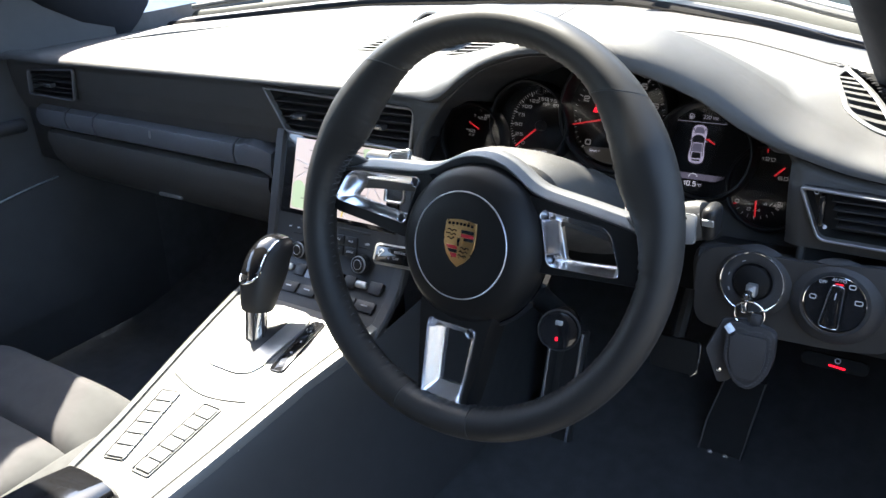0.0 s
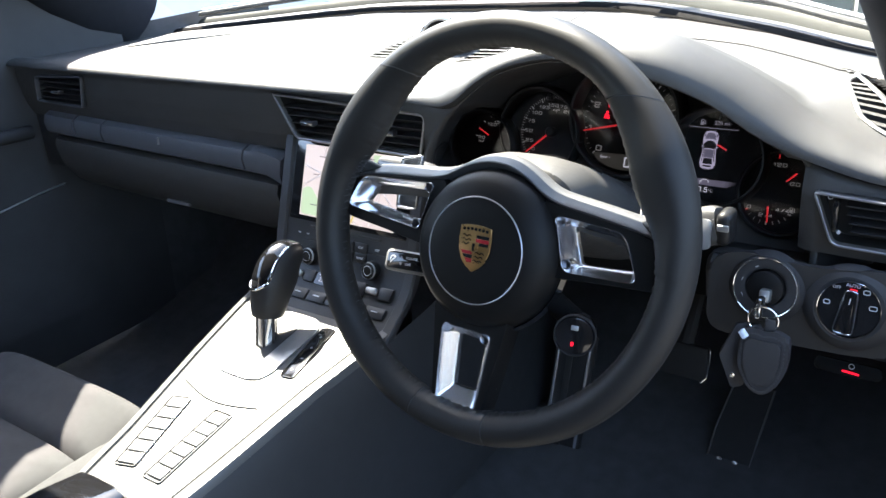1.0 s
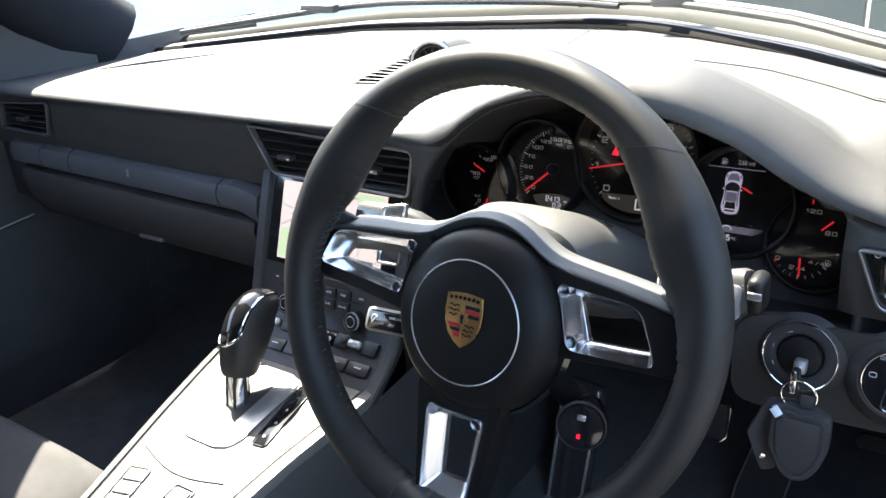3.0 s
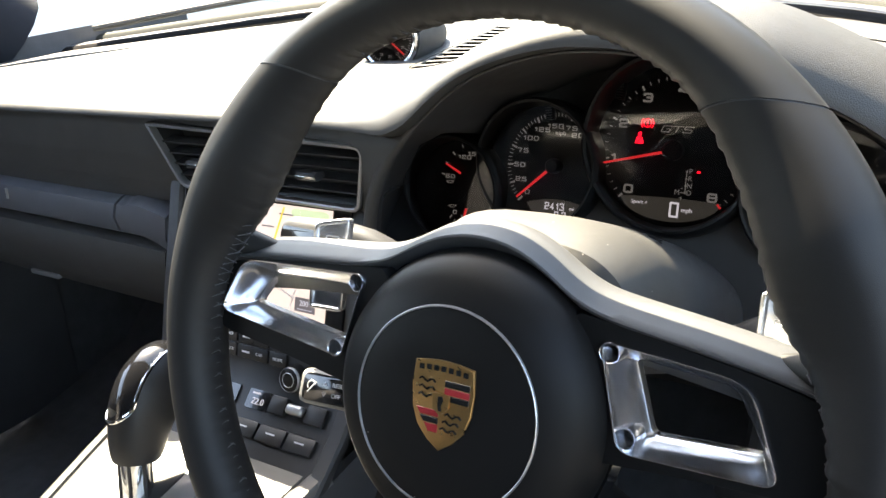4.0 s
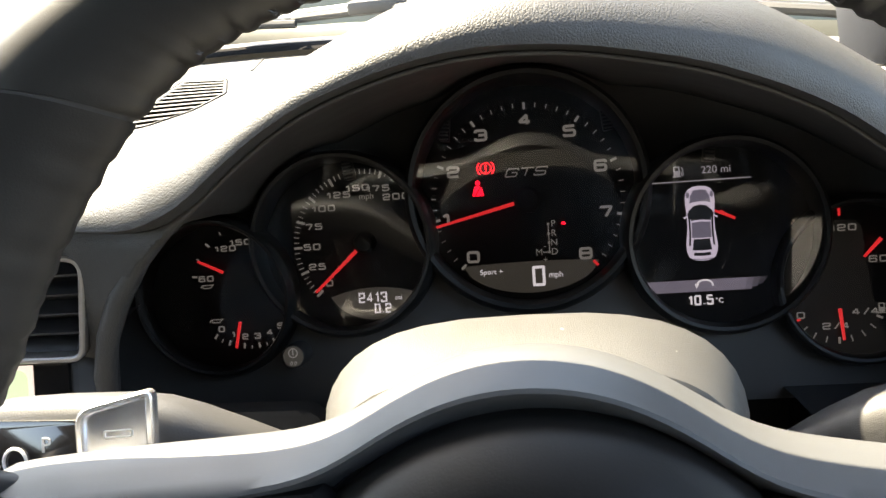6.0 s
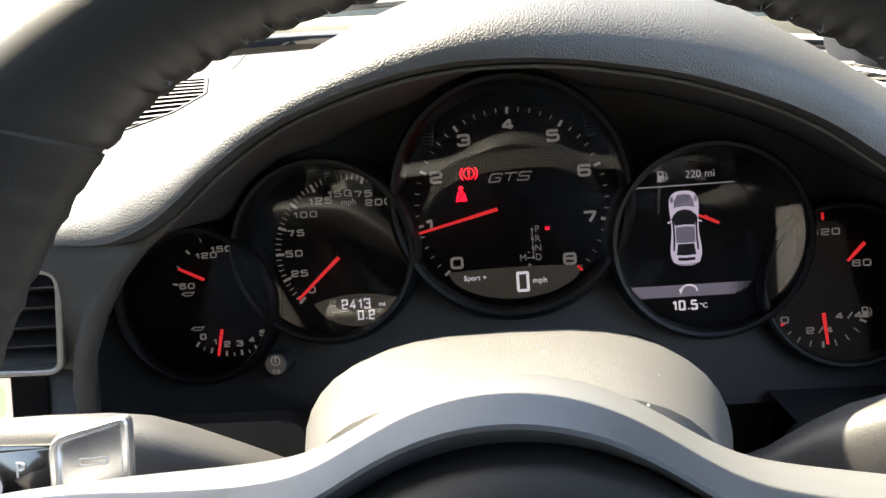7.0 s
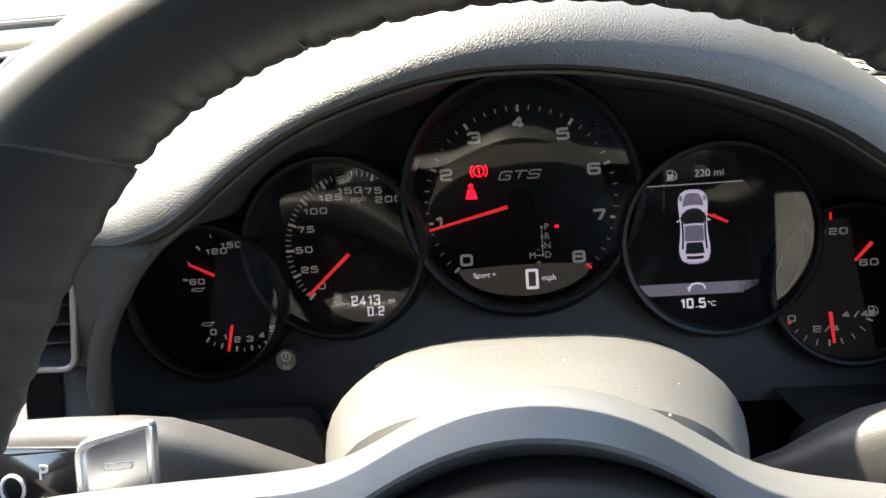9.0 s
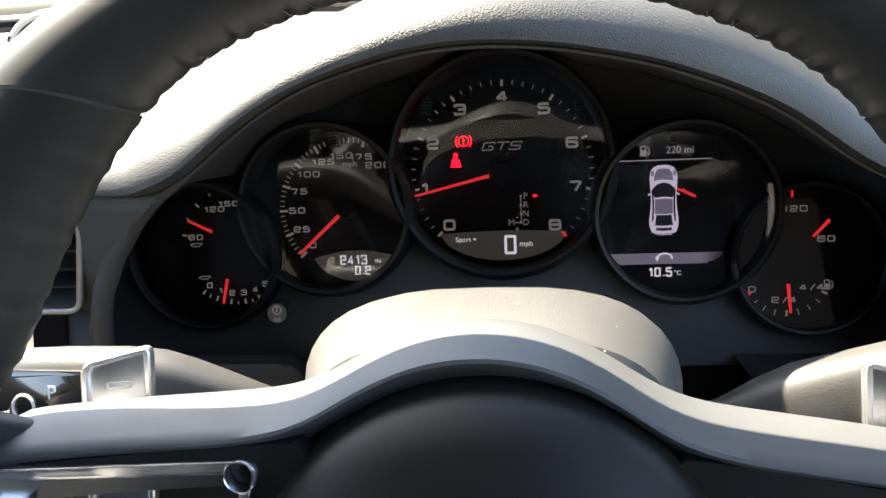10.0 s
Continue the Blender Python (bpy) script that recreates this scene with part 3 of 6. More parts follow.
# rev counter
T = dial("rev_counter", 0.001, 0.034, 0.0665, "large rev counter with scale from 0 to 8", 0.020)
ticks(T, 0.001, 0.0306, 0.0541, 223.6, -39.65, 39, 5, 0.0025, 0.0005, 0.0037, 0.0014)
bar("tick", NEEDLE, T, 0.001 + 0.0522 * math.cos(radians(-46.4)), 0.0306 + 0.0522 * math.sin(radians(-46.4)), MARKM, 0.0037, 0.0014, -46.4)
for i in range(9):
    a = radians(223.6 - 33.75 * i)
    rr = 0.0472 if i == 1 else 0.0445
    digits("numeral", str(i), 0.0068, MARK, T, 0.001 + rr * math.cos(a), 0.0306 + rr * math.sin(a), MARKM, 1.08, 0.22)
digits("badge_letters", "GTS", 0.0050, MARK, T, 0.0015, 0.0460, MARKM, 1.35, 0.13, 0.26, 0.45)
needle(T, 0.001, 0.0303, 193.4, 0.0075, 0.0530)
# warning lamps
bw = part("brake_lamp", frame_ring(circle(-0.0212, 0.0495, 0.0033, 32), 0.0004, 0.0010, 0.0006), REDGLOW, T, "lit red brake warning")
bar("mark", REDGLOW, bw, -0.0212, 0.0501, 0.0008, 0.0008, 0.0028)
bar("mark", REDGLOW, bw, -0.0212, 0.0477, 0.0008, 0.0008, 0.0008)
for sgn in (-1, 1):
    pts = arc(0, 0, 0.0047, -45, 45, 10)
    part("arc", tube([(-0.0212 + sgn * x, 0.0495 + y, 0.0007) for x, y in pts], 0.00035, 6), REDGLOW, bw)
sb = part("belt_lamp", prism([(-0.0045, -0.006), (0.0045, -0.006), (0.0028, 0.001), (0.0012, 0.002), (-0.0012, 0.002), (-0.0028, 0.001)], 0.0004, 0.0010), REDGLOW, T, "lit red seat belt warning", m=pose(-0.0262, 0.0385, 0) @ Matrix.Diagonal((0.72, 0.72, 1, 1)))
part("head", prism(circle(0, 0.0042, 0.0019, 16), 0.0004, 0.0010), REDGLOW, sb)
bar("strap", FACE, sb, 0.0002, -0.0020, 0.0011, 0.0008, 0.0085, -35)
# gear ladder and small display
for s, x, y in (("P", 0.0146, 0.0160), ("R", 0.0146, 0.0107), ("N", 0.0146, 0.0055), ("D", 0.0146, 0.0003), ("M", 0.0060, 0.0003)):
    lettering("letter", s, 0.0052, MARK, T, x, y, MARKM)
bar("line", MARK, T, 0.0118, 0.0082, MARKM, 0.0005, 0.0165)
bar("line", MARK, T, 0.0100, 0.0003, MARKM, 0.0040, 0.0005)
for y in (0.0160, 0.0107, 0.0055, 0.0003):
    bar("dot", MARK, T, 0.0118, y, MARKM, 0.0013, 0.0013)
lettering("letter", "-", 0.005, MARK, T, 0.0093, 0.0038, MARKM)
lettering("letter", "+", 0.005, MARK, T, 0.0093, -0.0040, MARKM)
part("gear_dot", prism(rrect(0.0203, 0.0160, 0.0022, 0.0014, 0.0004, 3), 0.0003, 0.0010), REDGLOW, T)
wn = [(-0.038, -0.0055)] + [(x, -0.0055 - 0.0 + 0.0012 * (1 - (x / 0.038) ** 2)) for x in np.linspace(-0.03, 0.03, 9)] + [(0.038, -0.0055)] + [(x, -0.0055 - 0.0165 * (1 - (x / 0.038) ** 2) ** 0.6) for x in np.linspace(0.034, -0.034, 17)]
part("display_window", prism([(0.001 + x, y) for x, y in wn], 0.0001, 0.0004), LCDBACK, T, "dim grey display window")
lettering("letter", "Sport +", 0.0042, LCD, T, -0.0215, -0.0092, 0.0007)
z0 = part("speed_zero", frame_ring(rrect(0.0050, -0.0128, 0.0072, 0.0115, 0.0012), 0.0004, 0.0008, 0.0016), LCD, T)
lettering("letter", "mph", 0.0046, LCD, T, 0.0145, -0.0125, 0.0007)
# ribbed light slots at the rim of the faces
def slot(f, x, y, rot):
    s = part("light_slot", B((0, 0, 0.004), (0.0055, 0.0125, 0.008), 0.0006), FACE, f, m=pose(x, y, 0, 0, 0, rot))
    for k in range(6):
        part("rib", B((0, -0.005 + 0.002 * k, 0.0084), (0.0050, 0.0008, 0.0010)), PLASTIC, s)
slot(T, -0.0425, 0.0720, -6)
slot(T, 0.0470, 0.0715, 6)

# speedometer
S = dial("speedometer", -0.104, 0.0115, 0.0525, "speedometer in miles with odometer window", 0.014)
ticks(S, -0.0925, 0.012, 0.0424, 224, 53, 40, 5, 0.0030, 0.0005, 0.0048, 0.0014)
for i, s in enumerate(("0", "25", "50", "75", "100", "125", "150", "175", "200")):
    a = radians(224 - 21.4 * i)
    digits("numeral", s, 0.0038, MARK, S, -0.0925 + 0.0318 * math.cos(a), 0.012 + 0.0318 * math.sin(a), MARKM, 1.12, 0.2)
lettering("letter", "mph", 0.005, MARK, S, -0.0905, 0.0385, MARKM)
needle(S, -0.0925, 0.012, 222.0, 0.0062, 0.0400)
wn = [(-0.026, 0)] + [(x, 0.0045 * (1 - (x / 0.026) ** 2)) for x in np.linspace(-0.02, 0.02, 9)] + [(0.026, 0)] + [(x, -0.014 * (1 - (x / 0.026) ** 2) ** 0.7) for x in np.linspace(0.022, -0.022, 13)]
part("odometer_window", prism([(-0.089 + x, -0.0185 + y) for x, y in wn], 0.0001, 0.0004), LCDBACK, S, "dim grey odometer window")
digits("odometer_reading", "2413", 0.0058, LCD, S, -0.0905, -0.0197, 0.0007, 0.62, 0.14, 0.18, 0, 0)
digits("odometer_reading", "0.2", 0.0054, LCD, S, -0.0850, -0.0262, 0.0007, 0.62, 0.14, 0.18, 0, 0)
lettering("letter", "mi", 0.0040, LCD, S, -0.0755, -0.0205, 0.0007)
slot(S, -0.099, 0.0545, 8)

# oil gauge
O = dial("oil_gauge", -0.1805, -0.0142, 0.0462, "oil temperature and pressure gauge", 0.009)
OX, OY = -0.1645, -0.0065
ticks(O, OX, OY, 0.0392, 236, 305, 10, 2, 0.0020, 0.0005, 0.0030, 0.0011)
for i, s in enumerate("012345"):
    a = radians(237 + 13.4 * i)
    digits("numeral", s, 0.0035, MARK, O, OX + 0.0322 * math.cos(a), OY + 0.0322 * math.sin(a), MARKM, 1.05, 0.2)
part("needle", prism([(0.0235, -0.0008), (0.0390, -0.0006), (0.0390, 0.0006), (0.0235, 0.0008)], 0.003, 0.0042), NEEDLE, O, "red needle", m=pose(OX, OY, 0, 0, 0, 258))
ticks(O, OX, OY, 0.0335, 172, 98, 4, 2, 0.0020, 0.0005, 0.0030, 0.0011)
for s, a, r in (("60", 173, 0.0250), ("120", 121, 0.0235), ("150", 97, 0.0235)):
    digits("numeral", s, 0.0035, MARK, O, OX + r * math.cos(radians(a)), OY + r * math.sin(radians(a)), MARKM, 1.12, 0.2)
part("needle", prism([(0.0145, -0.0008), (0.0310, -0.0006), (0.0310, 0.0006), (0.0145, 0.0008)], 0.003, 0.0042), NEEDLE, O, "red needle", m=pose(OX, OY, 0, 0, 0, 154))
for x, y in ((-0.1886, -0.0085), (-0.1845, -0.0290)):
    o = part("oil_can_symbol", frame_ring([(-0.003, -0.0008), (0.0016, -0.0008), (0.0038, 0.0016), (0.0022, 0.0014), (-0.003, 0.0014)], 0.0003, 0.0007, 0.0005), MARK, O, m=pose(x, y, 0))
    bar("drip", MARK, o, -0.0038, 0.0004, 0.0005, 0.0016, 0.0006, 40)

# trip display
Dd = dial("trip_display", 0.1055, 0.0040, 0.0535, "round colour display with car drawing", 0.011)
lettering("reading", "220 mi", 0.0058, DIMLCD, Dd, 0.1045, 0.0400, 0.0007)
bar("line", DIMLCD, Dd, 0.0960, 0.0345, 0.0006, 0.053, 0.0006)


def pump(of, x, y, mat, h=0.0058):
    """A petrol pump: case with a window, foot and a bent hose."""
    p = part("pump_symbol", frame_ring(rrect(0, h * 0.06, h * 0.56, h * 0.88, h * 0.08), 0.0004, 0.0008, h * 0.10), mat, of, m=pose(x, y, 0))
    part("case", prism(rrect(0, -h * 0.14, h * 0.50, h * 0.46, h * 0.04), 0.0004, 0.0007), mat, p)
    bar("foot", mat, p, 0, -h * 0.46, 0.0006, h * 0.76, h * 0.10)
    part("hose", tube([(h * u, h * v, 0.0006) for u, v in ((0.26, -0.02), (0.40, -0.04), (0.44, -0.30), (0.52, -0.36), (0.60, -0.28), (0.58, 0.16), (0.42, 0.42))], h * 0.045, 6), mat, p)
    return p


pump(Dd, 0.0835, 0.0400, DIMLCD)
half = [(0.0, 0.0206), (0.0034, 0.0203), (0.0060, 0.0190), (0.0076, 0.0165), (0.0080, 0.0125), (0.0077, 0.0085), (0.0073, 0.0030), (0.0073, -0.0020), (0.0078, -0.0065), (0.0084, -0.0110), (0.0083, -0.0150), (0.0070, -0.0185), (0.0040, -0.0202)]
def drawn(name, hp, mat, z, of=None):
    pts = [(0.0950 - x, 0.0110 + y) for x, y in reversed(hp)] + [(0.0950 + x, 0.0110 + y) for x, y in hp if x > 0]
    return part(name, prism(pts[::-1], z, z + 0.0002), mat, of or Dd)
cg = drawn("car_drawing", half + [(0.0, -0.0206)], CARGLOW, 0.0002)
cg["label"] = "violet drawing of a car from above"
drawn("drawn_bonnet", [(0.0, 0.0186), (0.0034, 0.0182), (0.0052, 0.0150), (0.0056, 0.0112), (0.0036, 0.0118), (0.0, 0.0121)], CARMID, 0.0005, cg)
drawn("drawn_screen", [(0.0, 0.0104), (0.0034, 0.0096), (0.0064, 0.0070), (0.0060, 0.0040), (0.0052, 0.0016), (0.0, 0.0021)], CARDARK, 0.0005, cg)
drawn("drawn_roof", [(0.0, 0.0010), (0.0050, 0.0006), (0.0052, -0.0078), (0.0, -0.0080)], CARMID, 0.0005, cg)
drawn("drawn_rear_window", [(0.0, -0.0086), (0.0043, -0.0085), (0.0052, -0.0146), (0.0, -0.0149)], CARDARK, 0.0005, cg)
drawn("drawn_rear_bar", [(0.0, -0.0162), (0.0044, -0.0160), (0.0046, -0.0176), (0.0, -0.0179)], CARDARK, 0.0005, cg)
for g in (-1, 1):
    part("drawn_side_window", tube([(0.0950 + g * x, 0.0110 + y, 0.0005) for x, y in ((0.0066, 0.0060), (0.0061, 0.0015), (0.0060, -0.0050), (0.0065, -0.0120))], 0.0005, 5), CARDARK, cg)
    part("drawn_mirror", tube([(0.0950 + g * 0.0072, 0.0150, 0.0004), (0.0950 + g * 0.0090, 0.0142, 0.0004)], 0.0005, 5), CARGLOW, cg)
    part("drawn_headlamp", prism([(0.0950 + g * 0.0064 + 0.0009 * math.cos(q), 0.0110 + 0.0158 + 0.0017 * math.sin(q)) for q in np.linspace(0, 6.283, 13)[:-1]], 0.0005, 0.0007), CARMID, cg)
part("drawn_bumper", tube([(0.0950 - 0.0052, -0.0085, 0.0005), (0.0950, -0.0090, 0.0005), (0.0950 + 0.0052, -0.0085, 0.0005)], 0.00025, 5), CARMID, cg)
part("drawn_open_door", prism([(0.1024, 0.0170), (0.1130, 0.0120), (0.1136, 0.0134), (0.1078, 0.0164), (0.1062, 0.0178), (0.1054, 0.0170), (0.1028, 0.0182)], 0.0004, 0.0009), NEEDLE, cg, "red open door mark")
part("band", prism([(0.0635, -0.0200), (0.1180, -0.0200), (0.1165, -0.0265), (0.0690, -0.0265)], 0.0002, 0.0005), BAND, Dd, "grey violet band")
for k in range(3):
    part("band_end", prism([(0.1180 + 0.0036 * k, -0.0200), (0.1216 + 0.0036 * k, -0.0200), (0.1201 + 0.0030 * k, -0.0265 + 0.0014 * k), (0.1165 + 0.0033 * k, -0.0265 + 0.0012 * k)], 0.0002, 0.0005), BANDFADE[k], Dd)
part("return_arrow", tube([(0.0952 + 0.0042 * math.cos(a), -0.0230 + 0.0028 * math.sin(a), 0.0008) for a in np.linspace(-0.2, 3.3, 12)], 0.0005, 6), LCD, Dd)
digits("reading", "10.5", 0.0056, LCD, Dd, 0.0925, -0.0312, 0.0007, 0.66, 0.18, 0.16, 0, 0.08)
part("arrow_head", prism([(0.0898, -0.0222), (0.0922, -0.0222), (0.0906, -0.0250)], 0.0005, 0.0010), LCD, Dd)
lettering("letter", "°C", 0.0040, LCD, Dd, 0.1026, -0.0320, 0.0007)
slot(Dd, 0.1005, 0.0505, -8)

# fuel gauge, standing a little nearer
Fu = dial("fuel_gauge", 0.1765, -0.0245, 0.0450, "fuel and water temperature gauge", 0.008, 0.0, -0.03)
for s, x, y in (("0", 0.1450, -0.0425), ("2/4", 0.1630, -0.0490), ("4/4", 0.1785, -0.0418), ("120", 0.1690, 0.0040), ("60", 0.1865, -0.0138)):
    digits("numeral", s, 0.0037, MARK, Fu, x, y, 0.0006, 1.15, 0.18)
for i in range(9):
    a = radians(205 + 16.25 * i)
    bar("tick", NEEDLE if i == 0 else MARK, Fu, 0.1645 + 0.0235 * math.cos(a), -0.0365 + 0.0205 * math.sin(a), 0.0006, 0.0035, 0.0012 if i % 4 == 0 else 0.0006, math.degrees(a))
part("needle", prism([(0, -0.0009), (0.0170, -0.0006), (0.0170, 0.0006), (0, 0.0009)], 0.003, 0.0042), NEEDLE, Fu, "red needle", m=pose(0.1645, -0.0395, 0, 0, 0, 275))
part("needle", prism([(0.006, -0.0009), (0.0190, -0.0006), (0.0190, 0.0006), (0.006, 0.0009)], 0.003, 0.0042), NEEDLE, Fu, "red needle", m=pose(0.1915, 0.0015, 0, 0, 0, 226))
bar("tick", NEEDLE, Fu, 0.1675, 0.0125, 0.0006, 0.0012, 0.0040)
pump(Fu, 0.1870, -0.0405, MARK, 0.0056)

# trip reset button
bt = part("reset_button", lathe([(0, 0.012), (0.0062, 0.012), (0.0070, 0.011), (0.0072, -0.004)], 32, -0.1365, -0.0500), PLASTIC, cluster, "small round button with pale symbol")
part("disc", prism(circle(-0.1365, -0.0500, 0.0058, 28), 0.0119, 0.0121), LCDBACK, bt, "dim grey disc")
part("symbol", frame_ring(circle(-0.1365, -0.0480, 0.0028, 24), 0.0118, 0.0124, 0.0006), MARK, bt)
lettering("letter", "0.0", 0.0034, MARK, bt, -0.1365, -0.0540, 0.0124)
bar("pointer", MARK, bt, -0.1365, -0.0474, 0.0124, 0.0006, 0.0032)

# ---- steering wheel: local x right, y up the wheel, z towards the driver ----
WM = pose(0.3655, -0.006, 0.735, 71) @ pose(0, 0, 0, 0, 0, -2.5)
wheel = thing("steering_wheel", WM, "black leather steering wheel with three satin aluminium spokes", "steering wheel")
RO = 0.1705


def rim_ring(a, swell):
    tx = 0.0150 + 0.0012 * swell
    tz = 0.0176 + 0.0012 * swell
    dd = math.degrees(a) % 360
    bulge = 0.0125 * (math.exp(-((dd - 159) / 12) ** 2) + math.exp(-((dd - 21) / 12) ** 2)) + 0.0070 * (math.exp(-((dd - 141) / 11) ** 2) + math.exp(-((dd - 39) / 11) ** 2))
    rip = 0.00045 * math.sin(math.degrees(a) * 2 * math.pi / 2.4) + 0.0003 * math.sin(math.degrees(a) * 1.7)
    out = []
    d0 = math.degrees(a) % 360
    skew = radians(5.2) * (math.exp(-((d0 - 131.7) / 16) ** 2) - math.exp(-((d0 - 48.6) / 16) ** 2))
    a_mid = a
    for k in range(20):
        p = 2 * math.pi * k / 20
        a = a_mid + skew * math.cos(p)
        rr = RO - 0.0012 * swell + tx * math.cos(p) - rip * max(0.0, -math.cos(p)) ** 6 - bulge * max(0.0, -math.cos(p)) ** 1.5
        out.append((rr * math.cos(a), rr * math.sin(a), tz * math.sin(p) - 0.004))
    return out


def swell(d):
    d = d % 360
    s = 0
    for c in (29, 151):
        s = max(s, 2.4 * math.exp(-((d - c) / 11.0) ** 2))
    for c in (5, 175):
        s = max(s, 0.5 * math.exp(-((d - c) / 14.0) ** 2))
    return s


for name, a0, a1, mat in (("rim_top", 48.8, 131.5, RIM), ("rim_side", 131.9, 257, RIM_PERF), ("rim_bottom", 257.4, 282.6, RIM), ("rim_side", 283, 408.4, RIM_PERF)):
    n = max(8, int((a1 - a0) / 0.8))
    part(name, loft([rim_ring(radians(a0 + (a1 - a0) * i / n), swell(a0 + (a1 - a0) * i / n)) for i in range(n + 1)]), mat, wheel, "black leather rim section")
for a in (48.6, 131.7, 257.2, 282.8):
    r = rim_ring(radians(a), swell(a))
    c = Vector((RO * math.cos(radians(a)), RO * math.sin(radians(a)), -0.004))
    part("seam", loft([[c + (Vector(p) - c) * 0.965 + Vector((-math.sin(radians(a)), math.cos(radians(a)), 0)) * d for p in r] for d in (-0.0012, 0.0012)]), THREAD, wheel, "recessed seam")
for sg in (-1, 1):
    part("spoke_joint", tube([(sg * x, y, z) for x, y, z in ((0.170, 0.0300, -0.008), (0.158, 0.0310, -0.0130), (0.148, 0.0312, -0.0170), (0.138, 0.0312, -0.0195), (0.128, 0.0312, -0.0215))], [0.0150, 0.0118, 0.0086, 0.0062, 0.0035], 18), RIM_PERF, wheel, "leather flowing from the rim onto the spoke")
# cross stitching round the inner side of the rim
bm = bmesh.new()
for k in range(150):
    a = radians(360 * k / 150)
    d = math.degrees(a)
    if 263 < d < 277:
        continue
    s = swell(d)
    r0 = RO - 0.0012 * s - 0.0150 - 0.0012 * s - 0.011 * (math.exp(-((d - 162) / 11) ** 2) + math.exp(-((d - 18) / 11) ** 2))
    for sg in (-1, 1):
        b = a + radians(0.9)
        tube([(r0 * math.cos(a) * 1.012, r0 * math.sin(a) * 1.012, -0.004 - sg * 0.0052), ((r0 - 0.0003) * math.cos(b), (r0 - 0.0003) * math.sin(b), -0.004 + sg * 0.0005), ((r0 + 0.002) * math.cos(b + 0.012), (r0 + 0.002) * math.sin(b + 0.012), -0.004 + sg * 0.0055)], 0.00033, 5, bm=bm)
tagged(part("stitching", bm, THREAD, wheel, "dark grey cross stitching"), kind="stuff")

HX, HY = 0.0025, -0.0155
part("airbag_cover", lathe([(0.0, 0.0135), (0.030, 0.0132), (0.0440, 0.0122), (0.0455, 0.0117), (0.0475, 0.0110), (0.0580, 0.0070), (0.0655, -0.0010), (0.0692, -0.009), (0.0702, -0.016), (0.0690, -0.028)], 96, HX, HY), PAD, wheel, "soft black round airbag cover")
part("ring", lathe([(0.0450, 0.0117), (0.0452, 0.0125), (0.0456, 0.0127), (0.0460, 0.0124), (0.0462, 0.0110)], 96, HX, HY), SILVER, wheel, "thin chrome ring")

# crest of plain coloured shapes
shield = [(-0.0165, 0.0205), (-0.008, 0.0220), (0.0, 0.0226), (0.008, 0.0220), (0.0165, 0.0205), (0.0172, 0.008), (0.0165, -0.004), (0.0130, -0.0140), (0.0070, -0.0210), (0.0, -0.0260), (-0.0070, -0.0210), (-0.0130, -0.0140), (-0.0165, -0.004), (-0.0172, 0.008)]
crest = part("crest", prism(shield, 0.0150, 0.0178, 0.0006), GOLD, wheel, "gold shield-shaped crest", m=pose(HX + 0.0008, HY + 0.0035, -0.0033, 0, 0, 2.5) @ Matrix.Diagonal((0.91, 0.83, 1, 1)))
def inset(name, pts, mat, z=0.0176):
    return part(name, prism(pts, z - 0.001, z + 0.0005, 0.0002, 1), mat, crest)
for y0, y1, mt in ((0.0090, 0.0125, CREST_BLACK), (0.0050, 0.0086, CREST_RED), (0.0014, 0.0047, CREST_BLACK)):
    inset("stripe", [(0.0012, y0), (0.0150, y0), (0.0150, y1), (0.0012, y1)], mt)
for y0, y1, mt, w in ((-0.0080, -0.0045, CREST_RED, 0.0140), (-0.0118, -0.0084, CREST_BLACK, 0.0120), (-0.0165, -0.0122, CREST_RED, 0.0090)):
    inset("stripe", [(-w, y1), (-0.0012, y1), (-0.0012, y0), (-w + 0.0025, y0)], mt)
for sx, sy in ((-1, 1), (1, -1)):
    for k in range(3):
        yy = (0.0108 - 0.0042 * k) if sy > 0 else (-0.0058 - 0.0040 * k)
        xx = -0.0085 if sx < 0 else 0.0070 - 0.001 * k
        part("antler", tube([(xx - 0.0045 + 0.0015 * j, yy + 0.0010 * math.sin(j * 1.7), 0.0181) for j in range(7)], 0.0006, 5), CREST_BLACK, crest)
inset("small_shield", rounded([(-0.0048, 0.0052), (0.0048, 0.0052), (0.0045, -0.0022), (0.0, -0.0065), (-0.0045, -0.0022)], 0.001), GOLD, 0.0186)
part("dark_figure", prism([(-0.0012, 0.0035), (0.0010, 0.0040), (0.0018, 0.0020), (0.0008, -0.0010), (0.0012, -0.0040), (-0.0006, -0.0040), (-0.0012, -0.0008)], 0.0188, 0.0194), CREST_BLACK, crest)
for i in range(7):
    x = -0.0123 + 0.0041 * i
    bar("letter_bar", CREST_BLACK, crest, x, 0.0168 + 0.0014 * (1 - (x / 0.0165) ** 2), 0.0181, 0.0026, 0.0028)

# black spoke bodies behind everything, with openings through them
def by_angle(poly, c, n=64):
    """Resamples a closed outline at even angles round a middle point."""
    P = [Vector(p) - Vector(c) for p in poly]
    out = []
    for k in range(n):
        d = Vector((math.cos(2 * math.pi * k / n), math.sin(2 * math.pi * k / n)))
        best = 0
        for i in range(len(P)):
            a, b = P[i - 1], P[i]
            e = b - a
            den = d.x * e.y - d.y * e.x
            if abs(den) < 1e-12:
                continue
            r = (a.x * e.y - a.y * e.x) / den
            t = (a.x * d.y - a.y * d.x) / den
            if r > 0 and -1e-6 <= t <= 1 + 1e-6:
                best = max(best, r)
        out.append((c[0] + d.x * best, c[1] + d.y * best))
    return out


